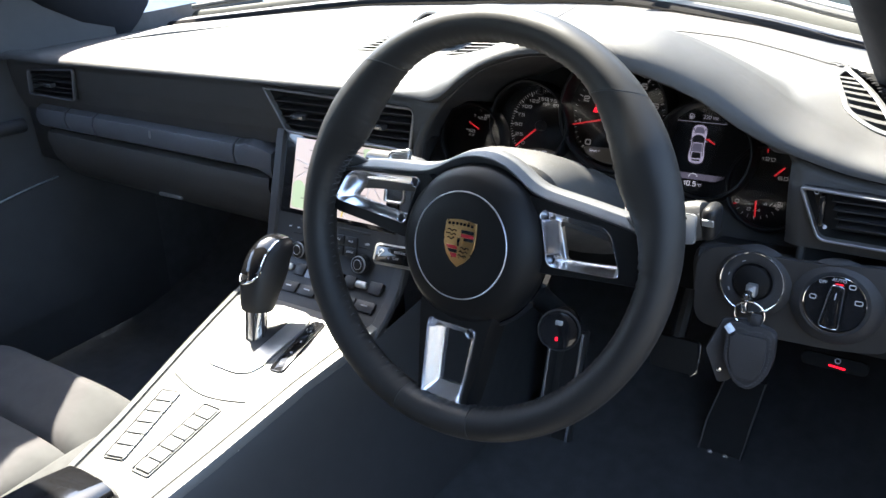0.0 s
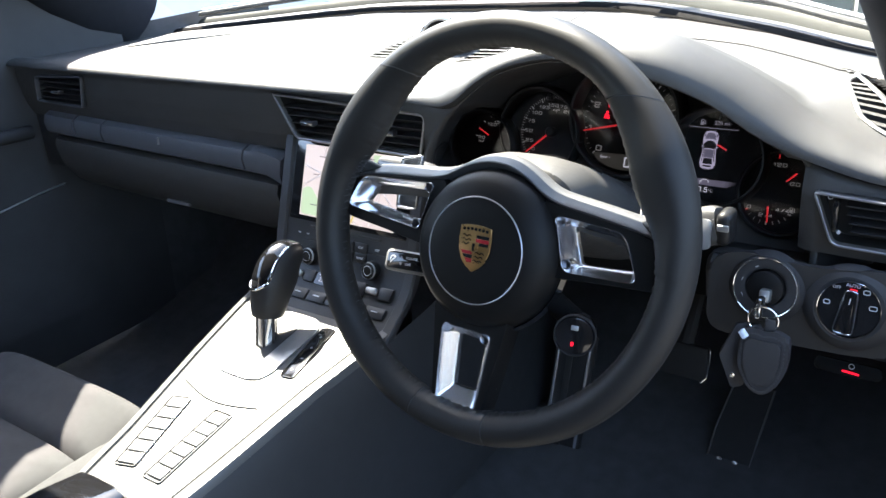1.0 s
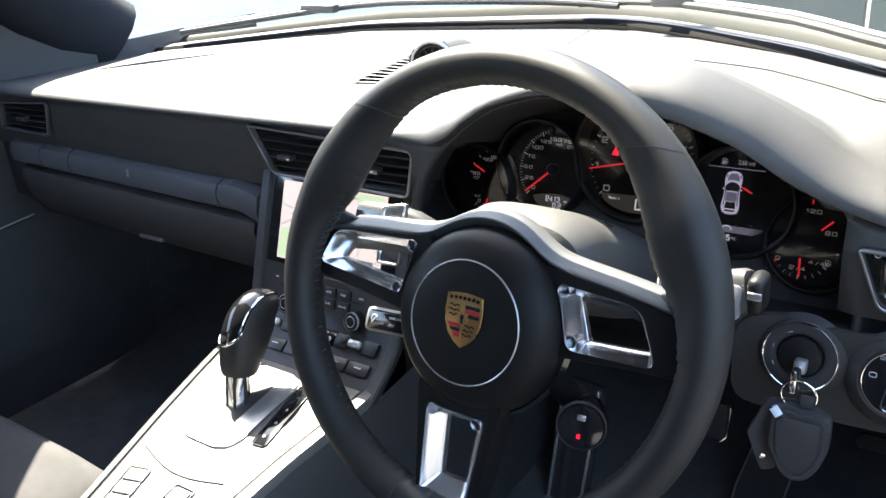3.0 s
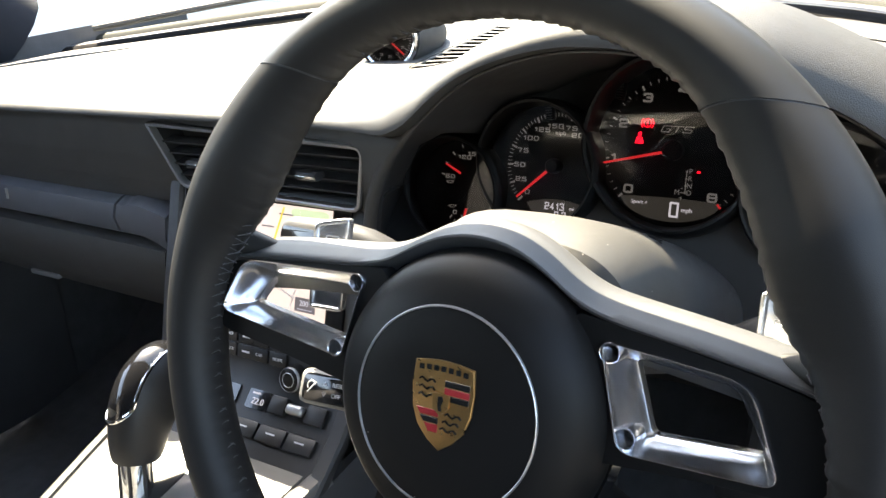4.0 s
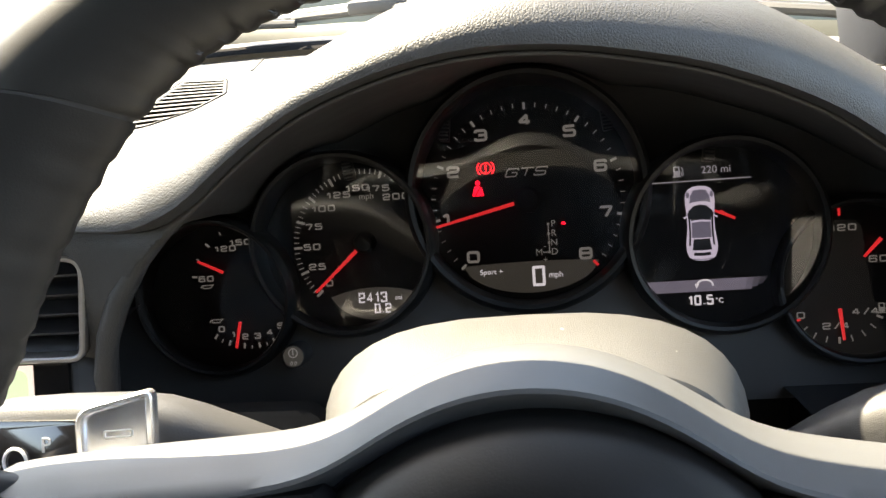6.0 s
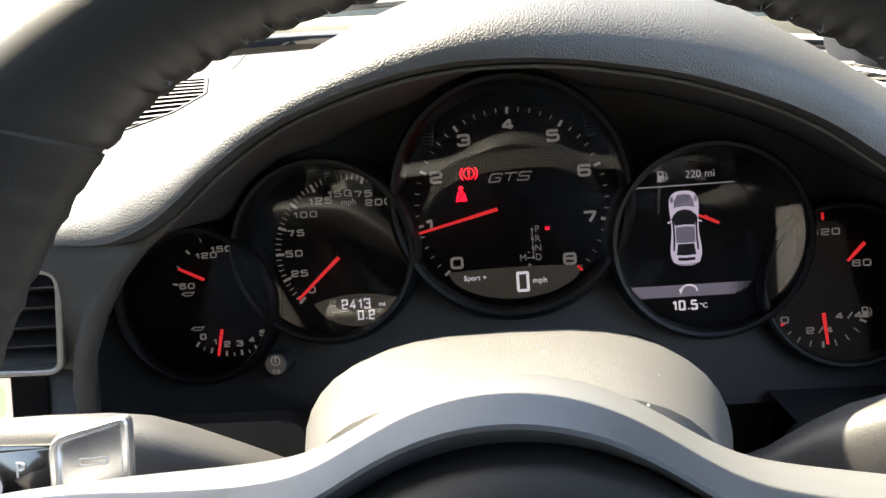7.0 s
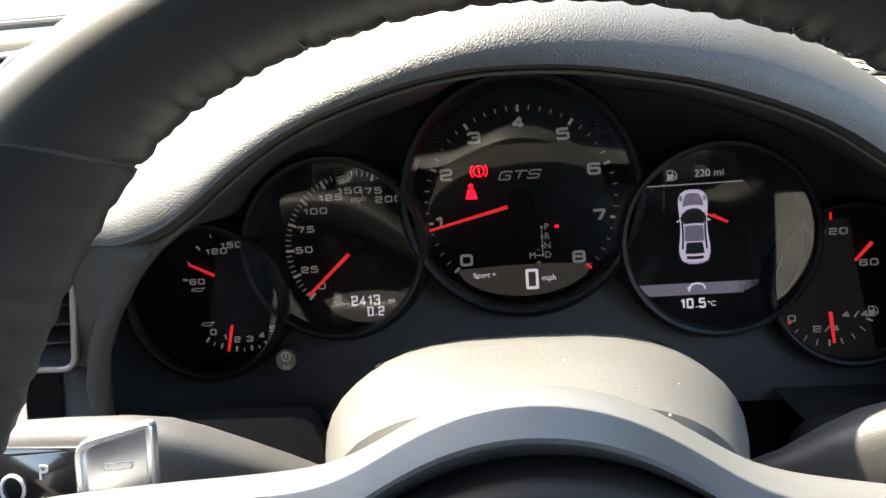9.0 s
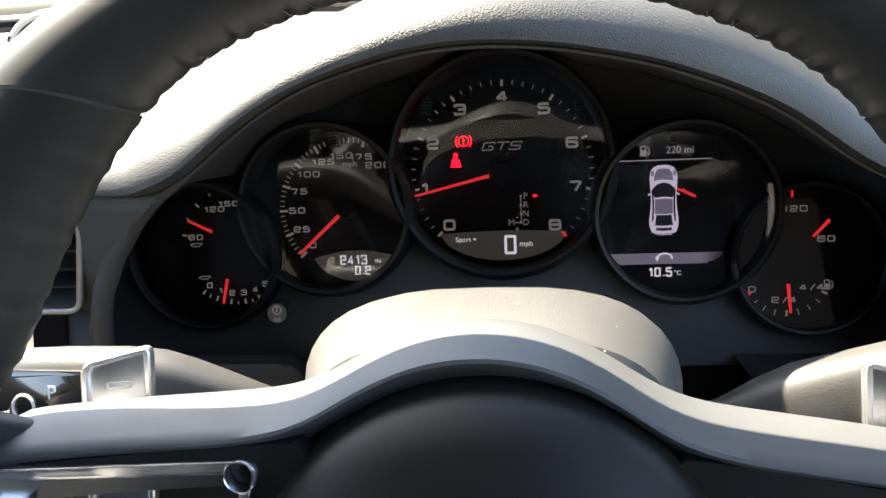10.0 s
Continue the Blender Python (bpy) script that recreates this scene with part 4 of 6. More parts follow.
def collar(outer, inner_, c, z0, z1, soft=0.003):
    """A plate with an opening: outline outer, opening inner_, from z0 to z1."""
    o, i = by_angle(outer, c), by_angle(inner_, c)
    o2 = [(c[0] + (x - c[0]) * 0.97, c[1] + (y - c[1]) * 0.97) for x, y in o]
    return loft([[(x, y, z0) for x, y in o], [(x, y, z1 - soft) for x, y in o], [(x, y, z1) for x, y in o2], [(x, y, z1) for x, y in i], [(x, y, z0) for x, y in i]], True, False, wrap=True)



# satin aluminium spoke frames with their openings and screws
def spoke_frame(name, out, inn, z, screws, depth=0.018, mat=POLISHED):
    """A funnel-shaped metal frame between an outer outline and a smaller opening set deeper."""
    def ring(k, dz):
        return [(o[0] * (1 - k) + i[0] * k, o[1] * (1 - k) + i[1] * k, z + dz) for o, i in zip(out, inn)]
    rings = [ring(0, -0.006), ring(0, -0.0006), ring(0.03, 0.0006), ring(0.06, 0.0012), ring(0.11, 0.0010), ring(0.15, 0.0), ring(0.20, -0.0020), ring(0.45, -depth * 0.36), ring(0.75, -depth * 0.76), ring(0.92, -depth * 0.95), ring(1.0, -depth), ring(1.0, -depth - 0.006)]
    f = part(name, loft(rings, True, False), mat, wheel, "polished aluminium spoke frame")
    for x, y in screws:
        part("screw_eye", lathe([(0.0040, z - 0.004), (0.0042, z + 0.0008), (0.0044, z + 0.0010), (0.0047, z + 0.0006), (0.0048, z - 0.012)], 32, x, y), POLISHED, f)
        part("screw", lathe([(0, z - 0.0060), (0.0018, z - 0.0060), (0.0022, z - 0.0050), (0.0041, z - 0.0048)], 24, x, y), CLUSTER, f)
    return f


def shifted(pts, dx, dy=0.0):
    return [(x + dx, y + dy) for x, y in pts]


def mirrored(pts):
    return [(-x, y) for x, y in pts][::-1]


ZL = -0.007
LC = (-0.102, 0.0090)
lo = rounded([(-0.1405, 0.0255), (-0.0575, 0.0320), (-0.0670, -0.0130), (-0.1545, -0.0055)], [0.011, 0.006, 0.007, 0.008], 6)
li = rounded([(-0.1275, 0.0178), (-0.0665, 0.0228), (-0.0740, -0.0062), (-0.1395, 0.0000)], [0.006, 0.003, 0.003, 0.003], 6)
lo, li = shifted(lo, -0.0022), shifted(li, -0.0022)
screws = ((-0.0650, 0.0268), (-0.0740, -0.0085))
ro_ = mirrored(rounded([(-0.1300, 0.0264), (-0.0675, 0.0297), (-0.0815, -0.0160), (-0.1465, -0.0115)], [0.011, 0.006, 0.007, 0.008], 6))
ri_ = mirrored(rounded([(-0.1215, 0.0195), (-0.0795, 0.0215), (-0.0910, -0.0090), (-0.1365, -0.0045)], [0.006, 0.003, 0.003, 0.003], 6))
ro_, ri_ = shifted(ro_, -0.0055, -0.0020), shifted(ri_, -0.0055, -0.0020)
rscrews = ((0.0675, 0.0227), (0.0790, -0.0110))
spoke_frame("spoke_frame", lo, li, ZL, screws, 0.013)
spoke_frame("spoke_frame", ro_, ri_, ZL, rscrews, 0.016)
around = rounded([(-0.1600, 0.0210), (-0.1300, 0.0272), (-0.0950, 0.0318), (-0.0440, 0.0380), (-0.0560, -0.0270), (-0.1150, -0.0200), (-0.1620, -0.0160)], 0.010, 6)
def shrunk(pts, c):
    return [(c[0] + (x - c[0]) * 0.998, c[1] + (y - c[1]) * 0.998) for x, y in pts]
for sg in (-1, 1):
    fl = (lambda q: q) if sg < 0 else mirrored
    c = LC if sg < 0 else (-LC[0], LC[1])
    part("spoke_surround", collar(fl(around), shrunk(lo if sg < 0 else ro_, c), c, -0.034, ZL - 0.0010), PAD, wheel, "soft black spoke surround")
BC = (0.0, -0.120)
bo = rounded([(-0.0265, -0.0865), (0.0250, -0.0865), (0.0195, -0.1600), (-0.0215, -0.1600)], [0.007, 0.007, 0.006, 0.006], 6)
bi = rounded([(-0.0135, -0.0950), (0.0150, -0.0950), (0.0120, -0.1430), (-0.0110, -0.1430)], 0.002, 6)
spoke_frame("spoke_frame", bo, bi, -0.002, ((-0.0205, -0.0905), (0.0195, -0.0905)), 0.012, ALU)
part("spoke_surround", collar(rounded([(-0.040, -0.062), (0.040, -0.062), (0.0250, -0.166), (-0.0250, -0.166)], 0.012), [(x * 0.98, -0.120 + (y + 0.120) * 0.985) for x, y in bo], BC, -0.028, -0.003), PAD, wheel, "soft black spoke surround")
part("hub_back", lathe([(0.060, -0.024), (0.066, -0.030), (0.060, -0.045), (0.0, -0.050)], 64, HX, HY), PLASTIC, wheel, "black hub back")
# grey upper cover that runs over both spokes and round the airbag
fu = np.linspace(-0.156, 0.156, 79)
fv = np.interp(np.abs(fu), (0, 0.010, 0.020, 0.030, 0.040, 0.047, 0.056, 0.075, 0.10, 0.13, 0.156), (0.0592, 0.0585, 0.0561, 0.0517, 0.0455, 0.0407, 0.0378, 0.0355, 0.0330, 0.0292, 0.0240))
for _ in range(6):
    fv[1:-1] = 0.25 * fv[:-2] + 0.5 * fv[1:-1] + 0.25 * fv[2:]
rings = []
for u, v in zip(fu, fv):
    fade = min(1.0, (0.158 - abs(u)) / 0.03 + 0.25)
    r = 0.0092 * fade
    low = 0.0015 * min(1.0, max(0.0, (abs(u) - 0.035) / 0.035))
    e = v - low
    hh = v + r - e
    rings.append([(u, e - 0.0030, -0.014), (u, e - 0.0004, -0.0080), (u, e + 0.0006, -0.0072), (u, e + 0.0017, -0.0078), (u, e + 0.34 * hh, -0.0122), (u, e + 0.62 * hh, -0.0170), (u, e + 0.84 * hh, -0.0218), (u, e + hh, -0.0270), (u, e + 0.90 * hh, -0.032), (u, e + 0.3 * hh, -0.039), (u, v - 0.02, -0.030)])
part("upper_cover", loft(rings, True, True), GREYCOV, wheel, "satin grey upper spoke cover")
# black ring painted in for the shadow between cover and airbag
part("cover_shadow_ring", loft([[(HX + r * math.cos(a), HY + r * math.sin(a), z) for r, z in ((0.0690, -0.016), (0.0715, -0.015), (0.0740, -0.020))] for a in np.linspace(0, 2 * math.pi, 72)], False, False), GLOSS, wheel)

# mode switch under the right-hand spoke
ms = part("mode_switch", lathe([(0, 0.002), (0.010, 0.002), (0.0150, 0.001), (0.0165, -0.002), (0.0175, -0.012), (0.0150, -0.030)], 48), GLOSS, wheel, "round black mode switch", m=pose(0.0985, -0.0655, -0.004, 0, 18, 0))
part("pointer", B((-0.0005, 0.007, 0.0028), (0.006, 0.004, 0.0012), 0.0005), SILVER, ms)
part("red_mark", B((-0.0005, -0.0065, 0.0024), (0.0022, 0.0030, 0.0006)), REDGLOW, ms)
part("mode_switch_arm", tube([(0.06, -0.045, -0.026), (0.085, -0.058, -0.028), (0.0985, -0.0655, -0.026)], 0.010, 12), SEALSHADEBLACK, wheel)
part("mode_switch_ring", lathe([(0.0155, -0.001), (0.0166, 0.0005), (0.0176, -0.002)], 48), PLASTIC, wheel, m=pose(0.0985, -0.0655, -0.004, 0, 18, 0))

# shift paddles behind the spokes, turned towards the rim
for sg in (-1, 1):
    pm = WM.inverted() @ pose(0.367 + sg * 0.1250, 0.067 if sg < 0 else 0.062, 0.7655 if sg < 0 else 0.7600, 69, 0, 0) @ pose(0, 0, 0, 0, sg * -10, 0)
    o = rounded([(-0.0105, -0.052), (0.0110, -0.052), (0.0112, 0.0030), (-0.0118, -0.0020)], [0.003, 0.003, 0.0035, 0.0055], 6)
    pts = o if sg < 0 else mirrored(o)
    p = part("shift_paddle", prism(pts, -0.0045, 0.0, 0.0014, 3), ALU, wheel, "polished metal shift paddle", m=pm)
    part("border", frame_ring(pts, -0.001, 0.0016, 0.0022), ALU, p)
    part("mark", frame_ring(rrect(sg * -0.0005, -0.0100, 0.0085, 0.0024, 0.0008), -0.0004, 0.0006, 0.0005), SILVER, p)

# ---- steering column ----
column = thing("steering_column", pose(0.365, 0.15, 0.70), "grey plastic steering column cowl with stalks", "steering column")
def cowl_ring(y, w, h, z):
    return [(w * math.copysign(abs(math.cos(a)) ** 0.66, math.cos(a)), y, z + (h if math.sin(a) > 0 else h * 0.9) * math.copysign(abs(math.sin(a)) ** 0.78, math.sin(a))) for a in np.linspace(0, 2 * math.pi, 41)[:-1]]
part("cowl", loft([cowl_ring(-0.100, 0.050, 0.030, 0.040), cowl_ring(-0.094, 0.060, 0.042, 0.034), cowl_ring(-0.06, 0.068, 0.048, 0.028), cowl_ring(-0.02, 0.072, 0.050, 0.008), cowl_ring(0.02, 0.0755, 0.050, -0.013), cowl_ring(0.045, 0.0765, 0.048, -0.026), cowl_ring(0.066, 0.0755, 0.044, -0.037), cowl_ring(0.076, 0.072, 0.037, -0.042), cowl_ring(0.12, 0.060, 0.026, -0.055)]), COWL, column, "grained grey column cowl")
def cowl_top(x, y):
    w, h, z = (np.interp(y, (-0.06, -0.02, 0.02), v) for v in ((0.068, 0.072, 0.0755), (0.048, 0.050, 0.050), (0.028, 0.008, -0.013)))
    return (x, y, z + h * (1 - (abs(x) / w) ** 3.03) ** 0.39 - 0.0002)
for slotline in (((-0.0535, -0.0300), (-0.0515, -0.0220), (-0.0440, -0.0190)), ((0.0420, -0.0150), (0.0440, -0.0240), (0.0520, -0.0270)), ((0.0485, -0.0160), (0.0505, -0.0265)), ((0.0430, -0.0190), (0.0490, -0.0200))):
    fine = [tuple(np.array(p) + (np.array(q) - np.array(p)) * k / 4) for p, q in zip(slotline, slotline[1:]) for k in range(5)]
    fine = [p for i, p in enumerate(fine) if i == 0 or p != fine[i - 1]]
    part("clip_slot", tube([cowl_top(x, y) for x, y in fine], 0.0008, 6), SEALSHADEBLACK, column)


def stalk(name, root, tip, w, h, label, mat=PLASTIC, end=GLOSS):
    """A flat control stalk: neck, paddle-shaped body and end cap."""
    a, b = Vector(root), Vector(tip)
    d = (b - a).normalized()
    up = Vector((0, 0.34, 0.94))
    s = d.cross(up).normalized()
    up = s.cross(d).normalized()
    rings = []
    for t, k, kk in ((0.0, 0.50, 0.50), (0.2, 0.58, 0.62), (0.36, 0.80, 0.86), (0.5, 1.0, 1.0), (0.95, 1.0, 0.98), (1.0, 0.9, 0.85)):
        c = a.lerp(b, t)
        rings.append([c + s * (w * k * math.copysign(abs(math.cos(q)) ** 0.55, math.cos(q))) + up * (h * kk * math.copysign(abs(math.sin(q)) ** 0.6, math.sin(q))) for q in np.linspace(0, 2 * math.pi, 29)[:-1]])
    return part(name, loft(rings), mat, column, label), Matrix((tuple(d) + (0,), tuple(up) + (0,), tuple(d.cross(up)) + (0,), (0, 0, 0, 1))).transposed()


# wiper stalk behind the left paddle
WS = pose(-0.156, -0.0690, 0.0380, 70, 0, -3)
rings = []
for (px, py, pz), hh, hd in (((-0.055, -0.030, -0.010), 0.009, 0.009), ((-0.072, -0.037, 0.000), 0.0105, 0.010), ((-0.090, -0.043, 0.0120), 0.0125, 0.011), ((-0.104, -0.0475, 0.0205), 0.0140, 0.012), ((-0.116, -0.0510, 0.0270), 0.0155, 0.0125), ((-0.126, -0.0540, 0.0315), 0.0167, 0.0125), ((-0.138, -0.0565, 0.0340), 0.0172, 0.0125), ((-0.160, -0.0575, 0.0350), 0.0172, 0.0110), ((-0.181, -0.0568, 0.0345), 0.0168, 0.0105), ((-0.187, -0.0565, 0.0342), 0.0145, 0.0085)):
    u_, s_ = WS.col[1].xyz, WS.col[2].xyz
    rings.append([Vector((px, py, pz)) + u_ * (hh * math.copysign(abs(math.sin(q)) ** 0.62, math.sin(q))) + s_ * (hd * math.copysign(abs(math.cos(q)) ** 0.62, math.cos(q))) for q in np.linspace(0, 2 * math.pi, 33)[:-1]])
st = part("wiper_stalk", loft(rings), PLASTIC, column, "grey stalk with wiper symbols")
part("face", prism(rrect(-0.0010, -0.0015, 0.053, 0.0265, 0.005), -0.003, 0.0012, 0.0006), GLOSS, st, "gloss black face with pale symbols", m=WS)
part("wiper_symbol", tube([(-0.0150 + 0.0042 * math.cos(a), -0.002 + 0.0046 * math.sin(a), 0.0014) for a in np.linspace(-0.9, 4.1, 16)], 0.0006, 6), PRINT, st, m=WS)
for k in range(3):
    bar("spray", PRINT, st, -0.0212 - 0.0014 * k, -0.0055, 0.0014, 0.0007, 0.0045 - 0.0007 * k, m=WS)
lettering("letter", "P", 0.0072, PRINT, st, -0.0035, 0.0035, 0.0014, m=WS)
part("arrow", prism([(-0.008, -0.007), (-0.004, -0.0042), (-0.004, -0.006), (0.001, -0.006), (0.001, -0.008), (-0.004, -0.008), (-0.004, -0.0098)], 0.0012, 0.0016), PRINT, st, m=WS)

# cruise stalk low on the left
ck = part("cruise_stalk", tube([(-0.055, -0.045, -0.030), (-0.085, -0.070, -0.036), (-0.112, -0.086, -0.040)], [0.009, 0.010, 0.012], 12), PLASTIC, column, "dark stalk with cruise lettering")
CS = pose(-0.1285, -0.0945, -0.0450, 58, 0, 5)
part("body", B((0.0, 0, -0.010), (0.064, 0.0225, 0.021), 0.005, None, 3), PLASTICL, ck, "dark grey stalk body", m=CS)
part("face", prism(rrect(0.001, 0, 0.057, 0.0175, 0.004), -0.001, 0.0010, 0.0005), GLOSS, ck, "gloss black face with pale lettering", m=CS)
lettering("letter", "RESUME", 0.0036, PRINT, ck, 0.0015, 0.0032, 0.0012, 0, 1.1, m=CS)
lettering("letter", "OFF", 0.0036, PRINT, ck, -0.0020, -0.0034, 0.0012, 0, 1.1, m=CS)
part("arrow", frame_ring([(-0.0125, 0.0022), (-0.0095, 0.0022), (-0.0110, 0.0046)], 0.0008, 0.0014, 0.0005), PRINT, ck, m=CS)
part("arrow", frame_ring([(-0.0125, -0.0022), (-0.0110, -0.0046), (-0.0095, -0.0022)], 0.0008, 0.0014, 0.0005), PRINT, ck, m=CS)
part("cruise_symbol", tube([(-0.021 + 0.0030 * math.cos(a), 0.001 + 0.0030 * math.sin(a), 0.0012) for a in np.linspace(0.2, 3.9, 12)], 0.0004, 6), PRINT, ck, m=CS)
part("cruise_symbol", tube([(-0.0235, -0.0035, 0.0012), (-0.018, 0.0035, 0.0012)], 0.0004, 6), PRINT, ck, m=CS)

# indicator stalk on the right
it, mx = stalk("indicator_stalk", (0.072, -0.030, -0.006), (0.168, -0.038, 0.026), 0.014, 0.0175, "grey stalk with light symbols", COWL)
IS = pose(0.149, -0.0525, 0.0205, 90, 0, 0) @ pose(0, 0, 0, -16, -6, 4)
part("face", prism(rrect(0, 0, 0.030, 0.026, 0.005), -0.003, 0.0010, 0.0006), SILVER, it, "silver face with dark symbols", m=IS)
for k in range(4):
    bar("symbol", GLOSS, it, 0.004, 0.009 - 0.006 * k, 0.0012, 0.0052, 0.0022, m=IS)
    bar("symbol", GLOSS, it, -0.005, 0.009 - 0.006 * k, 0.0012, 0.0030, 0.0026, m=IS)
part("end_knob", B((0.1725, -0.040, 0.026), (0.013, 0.026, 0.030), 0.006, None, 3), GLOSSB, it, "dark turning end")
part("end_slot", B((0.1735, -0.0535, 0.029), (0.010, 0.002, 0.006), 0.0008), SILVER, it)

# ---- driver's side lower panels ----
lower = thing("driver_lower_panel", pose(0, 0, 0), "dark grey lower dashboard panel with ignition and light switch recess", "panel", kind="structure")
pr = [(0.31, 0.632), (0.222, 0.652), (0.206, 0.655), (0.198, 0.649), (0.199, 0.610), (0.206, 0.588), (0.225, 0.565), (0.27, 0.540), (0.40, 0.520), (0.62, 0.50), (0.80, 0.46)]
part("panel", loft([[(x, y, z) for y, z in pr] for x in np.linspace(0.500, 0.78, 8)], False, False), PLASTIC, lower)
pr2 = [(0.31, 0.632), (0.240, 0.650), (0.228, 0.648), (0.226, 0.600), (0.24, 0.56), (0.30, 0.53), (0.62, 0.50)]
part("panel", loft([[(x, y, z) for y, z in pr2] for x in np.linspace(0.135, 0.250, 4)], False, False), PLASTIC, lower)
# near-black sheet painted in for the shade round the column
part("column_shade_sheet", loft([[(x, y + 0.055, z) for y, z in pr2] for x in np.linspace(0.245, 0.505, 4)], False, False), SEALSHADEBLACK, lower, "near-black sheet in place of the shaded hollow round the column")
part("shroud", prism(rounded([(0.146, 0.598), (0.257, 0.598), (0.256, 0.668), (0.146, 0.669)], [0.002, 0.006, 0.014, 0.002], 6), -0.010, 0.0, 0.003), CLUSTER, lower, "dark panel beside the column", m=pose(0, 0.2235, 0, 90))
part("shroud", prism(rounded([(0.494, 0.598), (0.592, 0.598), (0.592, 0.655), (0.490, 0.657)], [0.006, 0.002, 0.002, 0.022], 6), -0.012, 0.0, 0.003), CLUSTER, lower, "dark panel beside the column", m=pose(0, 0.2120, 0, 90))
DRIVER_VENT = rounded([(0.586, 0.735), (0.606, 0.685), (0.735, 0.683), (0.745, 0.728)], [0.006, 0.008, 0.008, 0.008])
bm = bmesh.new()
def side_y(x, z):
    ye, zl = lip(x)
    return ye + interp(zl - z, (0.0, 0.008, 0.03, 0.055, 0.08), (0.012, 0.004, -0.001, 0.001, 0.006)) + 26.0 * max(0.0, 0.592 - x) ** 2
zs_ = np.linspace(0, 1, 34)
sx_ = np.linspace(0.575, 0.80, 90)
grid = [[bm.verts.new((x, side_y(x, z), z)) for z in [lip(x)[1] - 0.003 + (0.672 - lip(x)[1] + 0.003) * t for t in zs_]] + [bm.verts.new((x, lip(x)[0] + 0.06, 0.668))] for x in sx_]
for i in range(len(sx_) - 1):
    for j in range(len(zs_)):
        q = (grid[i][j], grid[i][j + 1], grid[i + 1][j + 1], grid[i + 1][j])
        if not inside(DRIVER_VENT, sum(v.co.x for v in q) / 4, sum(v.co.z for v in q) / 4, -0.02):
            bm.faces.new(q)
part("side_face", bm, DASH, lower, "dark leather dashboard face")
part("switch_recess", prism(rounded([(0.500, 0.575), (0.500, 0.655), (0.530, 0.668), (0.590, 0.662), (0.680, 0.672), (0.690, 0.590), (0.640, 0.580)], 0.02), -0.004, 0.002, 0.002), CLUSTER, lower, m=pose(0, 0.197, 0, 90))

ign = thing("ignition_lock", pose(0.556, 0.192, 0.636, 80), "round black ignition lock with thin chrome ring", "ignition")
part("surround", lathe([(0.0, -0.004), (0.016, -0.003), (0.019, 0.003), (0.024, 0.005), (0.031, 0.003), (0.036, -0.004)], 64), PLASTIC, ign)
part("ring", lathe([(0.0285, 0.003), (0.0288, 0.0052), (0.0294, 0.0055), (0.0300, 0.0030)], 64), CHROME, ign, "thin chrome ring")
part("barrel", lathe([(0, 0.008), (0.010, 0.008), (0.0165, 0.006), (0.0190, -0.004)], 40), GLOSSB, ign)
for a in (115, 165, 205):
    bar("mark", PRINT, ign, 0.022 * math.cos(radians(a)), 0.022 * math.sin(radians(a)), 0.0058, 0.0036, 0.0005, a + 90)
key = thing("car_key", pose(0.559, 0.182, 0.630, 80), "metal key standing in the ignition lock", "key")
part("key_head", B((0.0, -0.004, 0.016), (0.006, 0.020, 0.024), 0.0025), CHROME, key)
part("key_shoulder", B((0.0, 0.003, 0.004), (0.010, 0.012, 0.010), 0.002), SILVER, key)
ringo = thing("key_ring", pose(0.5645, 0.155, 0.6205, 90, 0, 0), "thin steel key ring", "key ring")
part("hoop", tube([(0.0135 * math.cos(a), 0.0135 * math.sin(a), 0.001 * a / 6.28) for a in np.linspace(0, 2 * math.pi, 40)[:-1]], 0.0009, 8, True), CHROME, ringo)
fob = thing("key_fob", pose(0.5675, 0.147, 0.5800, 80, 0, 0), "dark leather key pouch with stitched edge", "key fob")
fo = rounded([(-0.0200, 0.0290), (-0.008, 0.0345), (0.001, 0.0310), (0.010, 0.0345), (0.0235, 0.0290), (0.0245, 0.002), (0.0190, -0.0180), (0.0050, -0.0330), (-0.0100, -0.0250), (-0.0205, -0.004)], [0.004, 0.005, 0.008, 0.005, 0.004, 0.008, 0.010, 0.010, 0.008, 0.006])
part("pouch", prism(fo, -0.004, 0.005, 0.003, 3), FOB, fob, "dark leather pouch")
fp = rounded([(-0.0150, 0.0235), (0.0170, 0.0235), (0.0180, 0.0), (0.0130, -0.0150), (0.0035, -0.0235), (-0.0080, -0.0170), (-0.0150, -0.002)], [0.004, 0.004, 0.008, 0.008, 0.008, 0.008, 0.008])
part("raised_panel", prism(fp, 0.004, 0.0078, 0.0025, 3), FOB, fob, "raised leather panel")
part("loop", B((0.004, 0.0375, 0.001), (0.010, 0.012, 0.003), 0.0012), FOB, fob)
bm = bmesh.new()
for i in range(0, len(fo), 1):
    a, b = Vector(fo[i]) * 0.86, Vector(fo[(i + 1) % len(fo)]) * 0.86
    n = max(1, int((b - a).length / 0.0035))
    for k in range(n):
        p = a.lerp(b, (k + 0.5) / n)
        box(bm, (p.x, p.y, 0.0064), (0.0014, 0.0014, 0.0008))
tagged(part("stitching", bm, THREAD, fob, "pale stitching"), kind="stuff")
card = thing("key_card", pose(0.5480, 0.156, 0.578, 80, 0, 0) @ pose(0, 0, 0, 0, 22, -14), "dark folded leather flap with rivet beside the pouch", "key flap")
part("flap", prism(rounded([(-0.016, 0.030), (0.006, 0.036), (0.012, -0.030), (0.002, -0.036), (-0.020, -0.006)], 0.003), -0.002, 0.002, 0.001), FOB, card)
part("rivet", lathe([(0, 0.004), (0.0024, 0.0035), (0.003, 0.002)], 16, -0.002, -0.022), CHROME, card)
